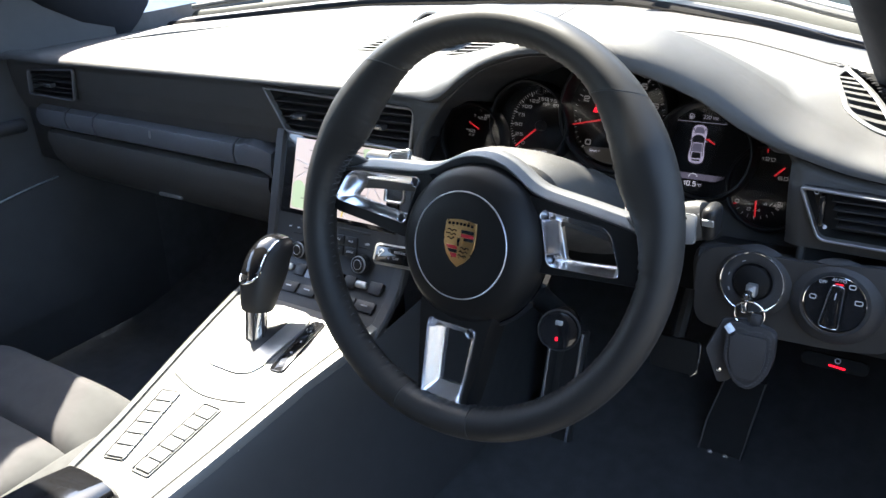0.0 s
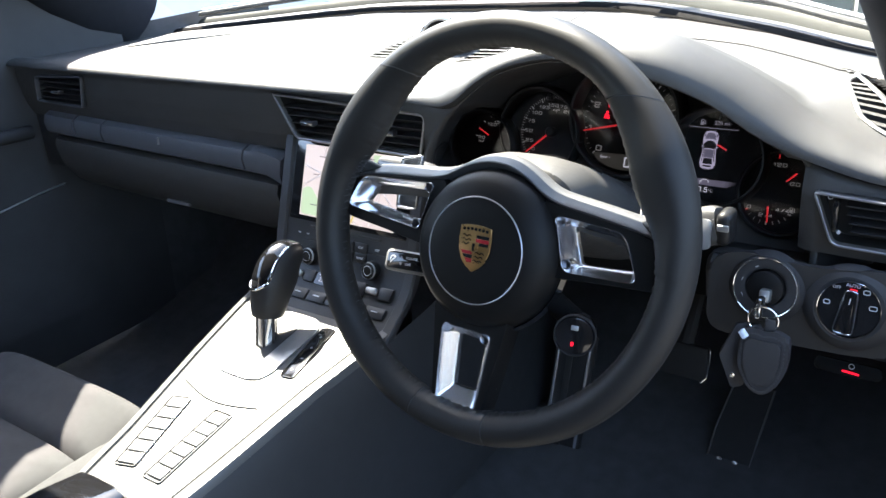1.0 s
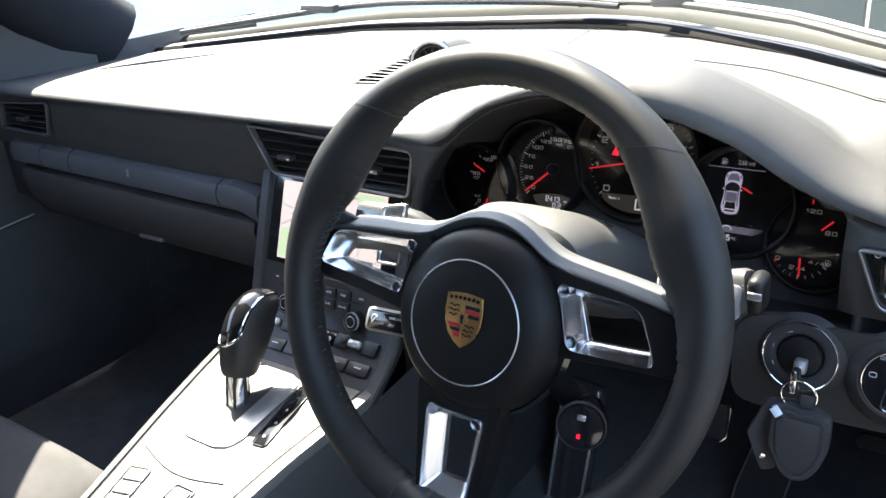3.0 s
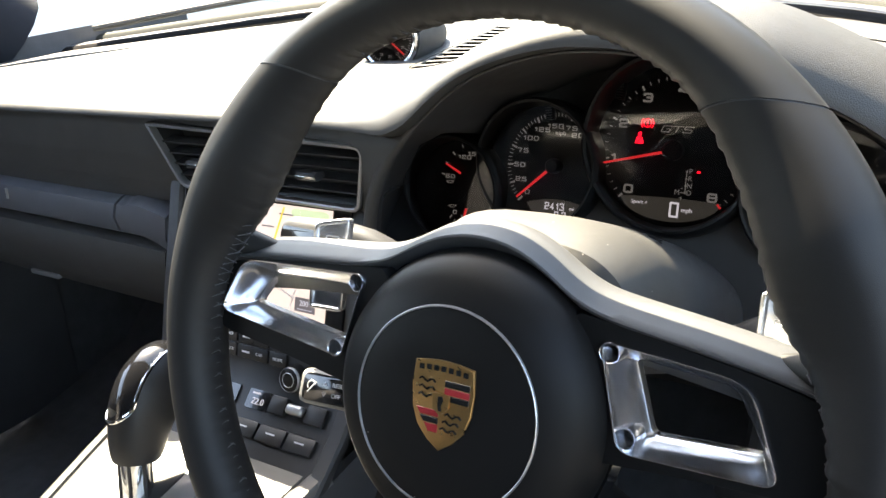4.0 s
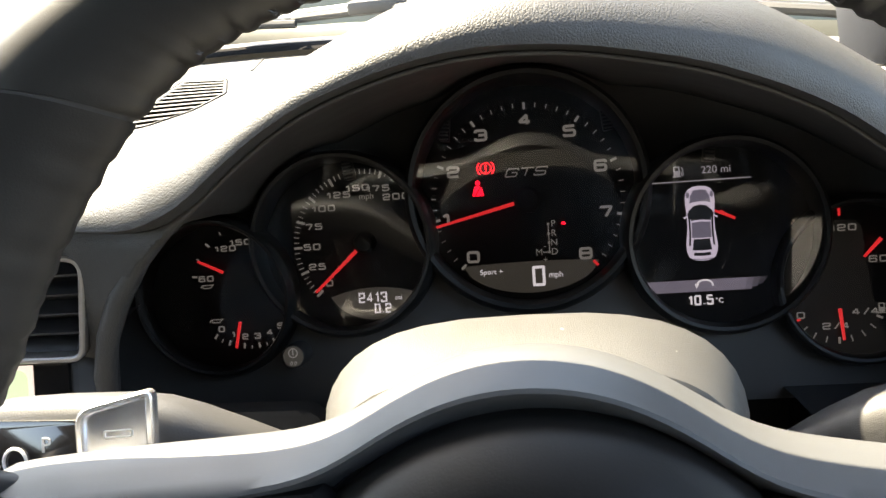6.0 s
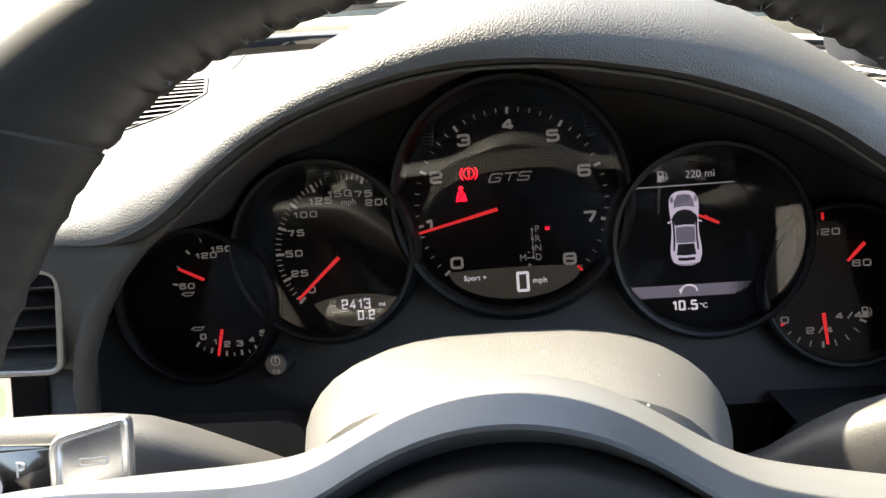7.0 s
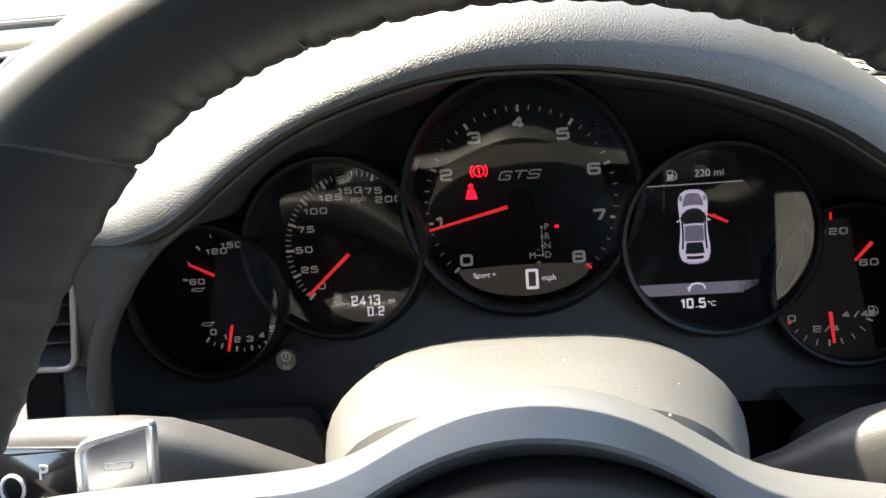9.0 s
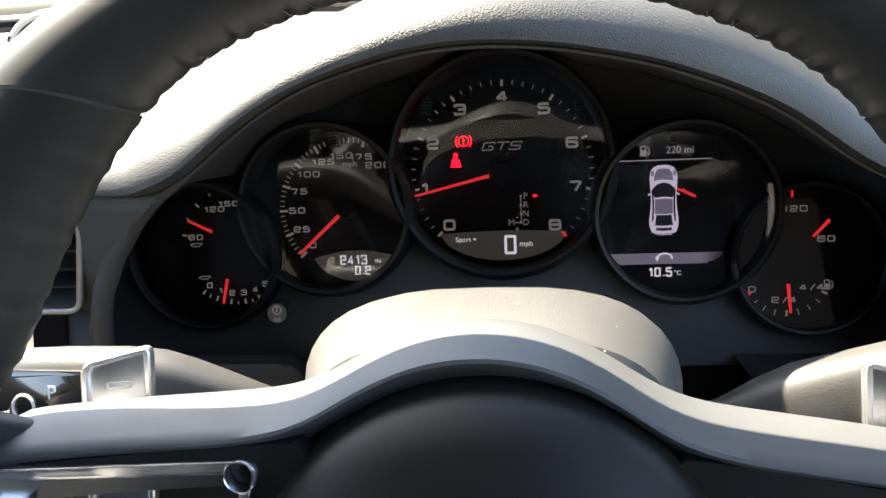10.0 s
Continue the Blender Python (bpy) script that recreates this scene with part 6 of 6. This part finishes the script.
# armrest lid behind
part("armrest", loft([[(0.035 + w * math.copysign(abs(math.cos(a)) ** 0.5, math.cos(a)), y, z + 0.020 * math.copysign(abs(math.sin(a)) ** 0.6, math.sin(a))) for a in np.linspace(0, 2 * math.pi, 29)[:-1]] for y, w, z in ((-0.212, 0.036, 0.464), (-0.218, 0.041, 0.470), (-0.26, 0.045, 0.476), (-0.45, 0.050, 0.490))]), GLOSS, console, "gloss black armrest front")
# gear lever
lever = thing("gear_lever", pose(0.011, 0.040, 0.503), "black leather gear lever with chrome cap", "gear lever")
part("shaft", tube([(0, 0, -0.004), (0, 0.004, 0.02), (0, 0.010, 0.048)], [0.0125, 0.0115, 0.0125], 20), CHROME, lever, "chrome shaft")
for k in range(6):
    a = 60 * k
    part("groove", tube([(0.0122 * math.cos(radians(a)), 0.0122 * math.sin(radians(a)), 0.0), (0.0118 * math.cos(radians(a)), 0.008 + 0.0118 * math.sin(radians(a)), 0.040)], 0.0016, 6), PLASTIC, lever)
sec = [((0, 0.010, 0.038), 0.0185, 0.019), ((0, 0.012, 0.044), 0.0205, 0.0215), ((0, 0.018, 0.058), 0.0225, 0.025), ((0, 0.028, 0.075), 0.024, 0.029), ((0, 0.040, 0.089), 0.0235, 0.0290), ((0, 0.053, 0.098), 0.0215, 0.0240), ((0, 0.066, 0.100), 0.0180, 0.0160), ((0, 0.074, 0.098), 0.0100, 0.0080)]
SEC_T = list(np.linspace(0, 7, 8))
def section(t):
    c = [curve(t, SEC_T, [s[0][k] for s in sec]) for k in range(3)]
    return Vector(c), curve(t, SEC_T, [s[1] for s in sec]), curve(t, SEC_T, [s[2] for s in sec])
GT = [0.0, 0.25] + list(np.linspace(0.5, 7, 27))
def grip(scale):
    rings = []
    for t in GT:
        c, w, d = section(t)
        q = (section(min(t + 0.2, 7))[0] - section(max(t - 0.2, 0))[0]).normalized()
        s = Vector((1, 0, 0))
        u = s.cross(q).normalized()
        rings.append([c + s * (w * scale * math.cos(a)) + u * (d * scale * math.sin(a)) for a in np.linspace(0, 2 * math.pi, 57)[:-1]])
    return rings
part("grip", loft(grip(1.0)), RIM, lever, "black leather grip")
rs_ = grip(1.012)
i0 = next(i for i, t in enumerate(GT) if t > 2.9)
inl = [[r[j] for j in range(8, 25)] for r in rs_[i0:]]
part("cap_inlay", loft(inl, False, False), GLOSS, lever, "gloss black inlay")
foot = []
for j in range(9, 24):
    q = 2.6 * math.sin(math.pi * (j - 8) / 16) ** 0.7
    foot.append(rs_[i0 - int(q)][j].lerp(rs_[i0 - int(q) - 1][j], q - int(q)))
part("inlay_end", loft([[r for r in foot], [rs_[i0][j] for j in range(9, 24)]], False, False), GLOSS, lever)
edge = [r[8] for r in rs_[:i0 - 1:-1]] + foot + [r[24] for r in rs_[i0:]]
part("cap", tube(edge, 0.0016, 8, True), CHROME, lever, "chrome outline of the inlay")

# ---- pedals ----
ped = thing("accelerator_pedal", pose(0, 0, 0), "long black accelerator pedal with two steel studs", "pedal")
part("plate", loft([[(0.437, 0.452, 0.212), (0.497, 0.452, 0.214), (0.497, 0.464, 0.210), (0.437, 0.464, 0.208)], [(0.443, 0.470, 0.262), (0.504, 0.470, 0.264), (0.504, 0.482, 0.262), (0.443, 0.482, 0.260)], [(0.457, 0.500, 0.322), (0.513, 0.500, 0.326), (0.513, 0.512, 0.322), (0.457, 0.512, 0.318)]]), RUBBER, ped, "black rubber pedal plate")
part("edge", tube([(0.437, 0.4515, 0.212), (0.443, 0.4695, 0.262), (0.457, 0.4995, 0.322)], 0.0014, 6), PLASTICL, ped)
part("edge", tube([(0.437, 0.4515, 0.212), (0.497, 0.4515, 0.214), (0.504, 0.4695, 0.264), (0.513, 0.4995, 0.326)], 0.0014, 6), PLASTICL, ped)
for x in (0.456, 0.478):
    part("stud", lathe([(0, 0.005), (0.004, 0.004), (0.005, 0.0)], 16), ALU, ped, m=pose(x, 0.453, 0.2205, 70))
bp = thing("brake_pedal", pose(0.4125, 0.405, 0.400), "black brake pedal with bright metal edge", "pedal")
part("pad", B((0, 0, 0), (0.066, 0.012, 0.050), 0.006, pose(0, 0, 0, -10, 0, 0)), RUBBER, bp)
part("edge", tube([(0.026, -0.009, -0.024), (0.033, -0.007, -0.016), (0.0345, -0.004, 0.004), (0.034, 0.0, 0.022)], 0.0016, 8), CHROME, bp, "bright metal edge")
part("arm", tube([(0, 0.01, 0.02), (0.005, 0.08, 0.14), (0.005, 0.14, 0.24)], 0.010, 8), PLASTIC, bp)
fr = thing("footrest", pose(0.238, 0.410, 0.290, 0, 4, 0), "black footrest with two bright metal strips", "footrest")
part("plate", B((0, 0, 0), (0.064, 0.010, 0.20), 0.005, pose(0, 0, 0, -12, 0, 0)), RUBBER, fr)
for x in (-0.0245, 0.0245):
    part("strip", B((x, -0.007, 0), (0.005, 0.005, 0.19), 0.0015, pose(0, 0, 0, -12, 0, 0)), ALU, fr, "bright metal strip")
part("rib", B((-0.006, -0.006, 0), (0.010, 0.003, 0.19), 0.001, pose(0, 0, 0, -12, 0, 0)), PLASTIC, fr)

# ---- passenger seat ----
def seat(x0, y0, label):
    s = thing("bucket_seat", pose(x0, y0, 0), label, "seat", "front seats")
    def cush(name, cx, w, ya, yb, z, mat, puff=0.018):
        rings = []
        for t in np.linspace(0, 1, 14):
            y = ya + (yb - ya) * t
            e = 1 - abs(2 * t - 1) ** 6
            rings.append([(cx + w / 2 * math.copysign(abs(math.cos(a)) ** 0.45, math.cos(a)), y, z + (0.06 + puff * e) * max(-0.9, math.copysign(abs(math.sin(a)) ** 0.5, math.sin(a))) * (0.7 + 0.3 * e) + 0.03 * t) for a in np.linspace(0, 2 * math.pi, 33)[:-1]])
        part(name, loft(rings), mat, s, "charcoal suede seat panel" if mat is SEATCLOTH else "black leather seat bolster")
    cush("cushion", 0, 0.385, -0.20, 0.255, 0.325, SEATCLOTH, 0.010)
    cush("cushion", 0, 0.385, 0.259, 0.372, 0.318, SEATCLOTH, 0.010)
    for sg in (-1, 1):
        cush("bolster", sg * 0.222, 0.070, -0.22, 0.36, 0.318, SEATCLOTH, 0.012)
    part("backrest", loft([[(w * math.copysign(abs(math.cos(a)) ** 0.6, math.cos(a)), y + d * math.sin(a), z) for a in np.linspace(0, 2 * math.pi, 33)[:-1]] for z, y, w, d in ((0.40, -0.22, 0.24, 0.07), (0.55, -0.27, 0.26, 0.09), (0.75, -0.33, 0.265, 0.085), (0.92, -0.38, 0.22, 0.07), (1.02, -0.42, 0.14, 0.06), (1.12, -0.44, 0.11, 0.05), (1.14, -0.45, 0.06, 0.03))]), SEATLEATHER, s, "black leather one-piece backrest")
    part("base", B((0, 0.0, 0.27), (0.44, 0.46, 0.09), 0.02), PLASTIC, s)
    return s
seat(-0.33, -0.40, "charcoal suede passenger seat with patch of sunlight")
seat(0.385, -0.64, "charcoal suede driver seat pushed back")

# kept near black so the added walls stay dark in the dial glass
UNSEENWALL = material("near-black for unseen light-blocking walls", (0.008, 0.0075, 0.007), 0.95, 0, 1.5, 0.15, 40, 0.5, spec=0.1)
# ---- car body round the cabin ----
ws = []
for t in np.linspace(0, 1, 25):
    x = -0.70 + 1.46 * t
    yw, zw = screen_foot(x)
    d = abs(x - 0.03) / 0.73
    ws.append([(x, yw + 0.02, zw + 0.012), (0.03 + (x - 0.03) * 0.89, 0.5 * (yw + 0.02) + 0.5 * (0.02 - 0.10 * d * d) + 0.015, 1.005), (0.03 + (x - 0.03) * 0.78, 0.02 - 0.10 * d * d, 1.20)])
tagged(part("window_1", loft(ws, False, False), WINDOWGLASS, None, face_to=(0, -0.6, -0.8)), "clear raked windscreen", "windscreen", kind="structure")
DARKGLASS = pane_glass("dark tinted glass", (0.25, 0.27, 0.27), 1.0)
body_ = thing("car_body", pose(0, 0, 0), "car cabin shell with dark grey headliner and dark pillars", "car body", kind="structure")
# cowl strip and bonnet
cw, led = [], []
for x in np.linspace(-0.74, 0.80, 31):
    yw, zw = screen_foot(x)
    cw.append([(x, yw + 0.022, zw - 0.002), (x, yw + 0.026, zw + 0.003), (x, yw + 0.034, zw + 0.006)])
    led.append([(x, yw + 0.034, zw + 0.006), (x, yw + 0.06, zw + 0.008), (x, yw + 0.075, zw + 0.004), (x, yw + 0.11, zw - 0.003)])
part("windscreen_seal", loft(cw, False, False), SEALSHADEBLACK, body_, "black windscreen seal")
# lighter than the black trim it stands for: glare put into the colour
part("cowl_panel", loft(led, False, False), COWLD, body_, "cowl panel under the screen, coloured grey for its glare")
bn = []
for x in np.linspace(-0.80, 0.86, 31):
    d = abs(x - 0.03) / 0.8
    yw, zw = screen_foot(max(-0.75, min(0.8, x)))
    crown = 0.012 * (1 - d * d)
    lift = 0.05 * max(0, (d - 0.72) / 0.28) ** 1.0
    bn.append([(x, yw + 0.085, zw - 0.008 + 0.004), (x, yw + 0.095, zw + 0.012), (x, yw + 0.105, zw + 0.016 + crown * 0.3)] + [(x, yw + 0.105 + (1.75 - yw) * t, zw + 0.012 - 0.34 * t ** 0.9 + crown * (0.3 + 0.7 * t) + lift * math.sin(math.pi * min(1, t * 1.1)) ** 0.6 * (1 - 0.4 * t)) for t in np.linspace(0.05, 1, 16)] + [(x, 1.90, 0.38)])
part("bonnet", loft(bn, False, False), PAINT, body_, "olive grey painted bonnet")
bl_ = []
for x in np.linspace(-0.60, 0.66, 25):
    yw, zw = screen_foot(x)
    bl_.append((x, yw + 0.215, zw + 0.012 - 0.34 * (0.11 / (1.75 - yw)) ** 0.9 + 0.016))
# sunlight on the dark bonnet's rear edge, painted as a pale tube
part("lit_bonnet_edge", tube(bl_, 0.004, 8, flat=0.6), KERB_LIT_EDGE, body_, "pale strip painted as the sunlit rear edge of the bonnet")
# pillars
def pillar(x0, x1, sg):
    rings = []
    for t in np.linspace(0, 1, 10):
        c = Vector((x0 + (x1 - x0) * t, 0.50 - 0.56 * t, 0.80 + 0.41 * t - 0.04 * (t - 0.5) ** 2))
        w, d = 0.045 + 0.030 * (1 - t) ** 2, 0.055 + 0.06 * (1 - t) ** 2
        rings.append([c + Vector((w * math.cos(a), d * 0.7 * math.sin(a), d * 0.6 * math.sin(a))) for a in np.linspace(0, 2 * math.pi, 17)[:-1]])
    part("pillar", loft(rings), PILLAR, body_, "dark blue-grey windscreen pillar")
DOORLINING = material("dark grey door lining", (0.046, 0.046, 0.049), 0.75, 0, 14, 0.15, 1100, 0.3, spec=0.3)
PILLAR = material("dark blue-grey pillar lining", (0.011, 0.0125, 0.017), 0.85, 0, 18, 0.1, 900, 0.3, spec=0.2)
pillar(-0.800, -0.600, -1)
pillar(0.672, 0.545, 1)
part("headliner", loft([[(x, y, 1.205 + 0.035 * (1 - (abs(x - 0.03) / 0.6) ** 2) + 0.02 * math.sin((0.05 - y) * 2.2)) for y in np.linspace(0.02, -1.35, 14)] for x in np.linspace(-0.57, 0.63, 13)], False, False), LINER, body_, "dark grey cloth headliner")
part("roof_skin", loft([[(x, y, 1.235 + 0.04 * (1 - (abs(x - 0.03) / 0.6) ** 2) + 0.02 * math.sin((0.05 - y) * 2.2)) for y in np.linspace(0.03, -1.38, 14)] for x in np.linspace(-0.585, 0.645, 13)], False, False), PAINT, body_)
for x in (-0.58, 0.64):
    part("roof_rail", tube([(x, 0.03, 1.205), (x, -0.5, 1.225), (x, -1.0, 1.20), (x * 0.95, -1.45, 1.05)], 0.030, 12), LINER, body_)
part("header_rail", tube([(x, 0.02 - 0.10 * (abs(x - 0.03) / 0.6) ** 2, 1.215) for x in np.linspace(-0.58, 0.64, 13)], 0.028, 12), LINER, body_)
for x in (-0.27, 0.34):
    vs = thing("sun_visor", pose(x, -0.085, 1.190, -8), "dark grey folded-up sun visor", "sun visor", "sun visors")
    part("board", B((0, 0, 0), (0.40, 0.15, 0.018), 0.008), LINER, vs)
# passenger door
door = thing("passenger_door", pose(0, 0, 0), "closed dark passenger door with speaker panel", "car door")
part("panel", loft([[(-0.735 + 0.02 * math.sin(math.pi * t), y, 0.20 + 0.720 * t) for t in np.linspace(0, 1, 16)] for y in np.linspace(0.44, -0.95, 12)], False, False), DOORLINING, door, "dark plastic door lining")
part("outer_skin", loft([[(-0.82 - 0.02 * math.sin(math.pi * t), y, 0.20 + 0.720 * t) for t in np.linspace(0, 1, 6)] for y in np.linspace(0.5, -0.95, 6)], False, False), PAINT, door)
part("sill_top", loft([[(-0.735, y, 0.912), (-0.728, y, 0.926), (-0.75, y, 0.936), (-0.83, y, 0.922)] for y in np.linspace(0.46, -0.95, 12)], False, False), DASH, door, "dark leather door top")
# corner trim drawn oversize to cast the shade of an unbuilt door mirror
part("mirror_triangle", loft([[(-0.742, 0.46, 0.87), (-0.742, -0.04, 0.92), (-0.690, 0.06, 1.08)], [(-0.752, 0.46, 0.87), (-0.752, -0.04, 0.92), (-0.700, 0.06, 1.08)]], True, True), PILLAR, door, "dark mirror corner trim, enlarged to cast shade inside")
part("armrest", loft([[(-0.70 + 0.03 * math.cos(a), y, 0.60 + 0.03 * math.sin(a)) for a in np.linspace(0, 2 * math.pi, 17)[:-1]] for y in (0.02, -0.05, -0.5)]), SEATLEATHER, door)
part("speaker_panel", loft([[(-0.712, y, 0.30), (-0.706, y, 0.42), (-0.708, y, 0.535 + 0.09 * (y - 0.1))] for y in np.linspace(0.30, -0.40, 8)], False, False), DOORLINING, door, "dark speaker cover")
part("trim_line", tube([(-0.704, y, 0.538 + 0.12 * (y - 0.1) - 0.4 * max(0, y - 0.2) ** 1.5) for y in np.linspace(0.24, -0.30, 10)], 0.0016, 6), SILVER, door, "thin silver trim line")
part("pull", tube([(-0.70, 0.20, 0.66), (-0.68, 0.10, 0.67), (-0.68, -0.05, 0.67), (-0.70, -0.15, 0.66)], 0.012, 10), PLASTIC, door)
# centre posts and windowless rear quarters, unseen, added to darken the dial reflections
for sg, xa, xb in ((-1, -0.76, -0.60), (1, 0.82, 0.66)):
    part("rear_quarter", loft([[(xa + (xb - xa) * t, y - 0.10 * t, 0.90 + 0.33 * t) for t in np.linspace(0, 1, 6)] for y in np.linspace(-0.92, -1.95, 6)], False, False), PILLAR, body_, "unseen solid dark rear quarter, added to darken dial reflections")
    part("center_post", loft([[(xa + (xb - xa) * t + 0.02 * math.cos(a), -0.90 - 0.05 * t + 0.05 * math.sin(a), 0.25 + 0.97 * t ** 0.8) for a in np.linspace(0, 2 * math.pi, 13)[:-1]] for t in np.linspace(0, 1, 8)]), PILLAR, body_, "unseen dark centre post, added to darken dial reflections")
# rear wall and floor
part("rear_wall", loft([[(x, y, z) for y, z in ((-1.05, 0.25), (-1.15, 0.60), (-1.35, 0.85), (-1.95, 0.95))] for x in (-0.75, 0.80)], False, False), CARPET, body_)
part("rear_lining", loft([[(x, y, z) for y, z in ((-1.35, 1.21), (-1.55, 1.17), (-1.72, 1.11))] for x in np.linspace(-0.6, 0.66, 5)], False, False), LINER, body_, "dark grey cloth rear lining")
part("rear_window", loft([[(x, y, z) for y, z in ((-1.72, 1.11), (-2.0, 0.95))] for x in (-0.6, 0.66)], False, False), DARKGLASS, body_, "dark tinted rear window", face_to=(0, 0.6, -0.8))
part("rear_side", B((-0.79, -1.45, 0.62), (0.05, 1.0, 0.75)), PILLAR, body_)
part("rear_side", B((0.84, -1.45, 0.62), (0.05, 1.0, 0.75)), PILLAR, body_)
part("footwell_side", loft([[(-0.74, y, z) for z in (0.2, 0.80)] for y in (0.40, 0.85)], False, False), CARPET, body_)
part("footwell_side", loft([[(0.80, y, z) for z in (0.2, 0.80)] for y in (0.10, 0.85)], False, False), CARPET, body_)
part("sill", B((0.82, -0.45, 0.27), (0.10, 1.3, 0.14), 0.03), PAINT, body_)
floor = part("floor", loft([[(x, y, z) for y, z in ((-1.1, 0.20), (0.30, 0.19), (0.55, 0.24), (0.80, 0.45), (0.84, 0.70))] for x in np.linspace(-0.78, 0.82, 9)], False, False), CARPET, None)
tagged(floor, "black carpeted car floor", "floor", kind="structure")

# plain unseen walls, added to cut sky light and darken the dial reflections
for nm, c_, s_ in (("unseen_wall_right", (6.0, -1.0, 0.7), (0.2, 11.0, 1.4)), ("unseen_wall_back", (0.0, -6.5, 2.0), (12.2, 0.2, 4.0))):
    tagged(part(nm, B(c_, s_, 0.01), UNSEENWALL, None), "added dark wall out of view that blocks sky light", "wall", kind="structure")

# wiper at the foot of the screen
def wiper(x0, x1, dy, label, jn):
    w = thing("wiper", pose(0, 0, 0), label, "wiper", "windscreen wipers")
    P = []
    for t in np.linspace(0, 1, 14):
        x = x0 + (x1 - x0) * t
        yw, zw = screen_foot(x)
        P.append((x, yw + dy - 0.02 * t, zw + 0.028 + 0.012 * math.sin(t * math.pi)))
    part("blade", tube(P, 0.005, 8), RUBBER, w)
    part("arm", tube([(p[0], p[1] + 0.012, p[2] + 0.006) for p in P], 0.004, 8), SILVER, w)
    part("joint", B((P[jn][0], P[jn][1], P[jn][2] + 0.004), (0.085, 0.022, 0.016), 0.005), PLASTIC, w)
wiper(-0.70, 0.10, 0.045, "black wiper resting on the windscreen", 4)
wiper(0.02, 0.66, 0.040, "black wiper resting on the windscreen", 4)

# ---- outside ----
gr = part("ground", loft([[(x, y, 0.0) for y in (-60, -8, 0, 8, 60)] for x in (-60, -8, 0, 8, 60)], False, False), ASPHALT, None)
tagged(gr, "worn grey asphalt yard", "ground", kind="structure")
wall = thing("wall_front", pose(0, 3.6, 0), "olive grey sheet steel wall with seams", "wall", kind="structure")
for i in range(6):
    part("panel", B((-0.55 + 1.22 * i, 0, 1.3), (1.20, 0.06, 2.6), 0.006), WALLPAINT, wall)
part("kerb", B((2.5, -0.18, 0.08), (7.4, 0.22, 0.16), 0.02), KERB_LIT_EDGE, wall)
van = thing("parked_van", pose(-3.0, 2.7, 0, 0, 0, 28), "pale blue van parked ahead of the car", "van")
part("side", loft([[(x, 0, 0.35), (x, -0.02, 0.8), (x, 0.0, 1.3), (x, 0.12, 1.9), (x, 0.3, 2.1), (x, 1.5, 2.15)] for x in np.linspace(-2.4, 2.2, 9)], False, False), BLUEPAINT, van, "pale blue body side")
part("end", B((2.2, 0.8, 1.2), (0.04, 1.5, 1.7), 0.01), BLUEPAINT, van)
for x in (-1.6, -0.3, 1.0):
    part("panel_pressing", frame_ring(rrect(x, 1.0, 1.0, 0.7, 0.12), -0.01, 0.012, 0.03), BLUEPAINT, van, "raised panel outline", m=pose(0, 0.0, 0, 90))
for x in (-1.5, 1.4):
    part("wheel", lathe([(0, 0.02), (0.2, 0.02), (0.22, 0.05), (0.32, 0.05), (0.34, 0.0), (0.34, -0.2)], 32), RUBBER, van, m=pose(x, 0.05, 0.34, 90))
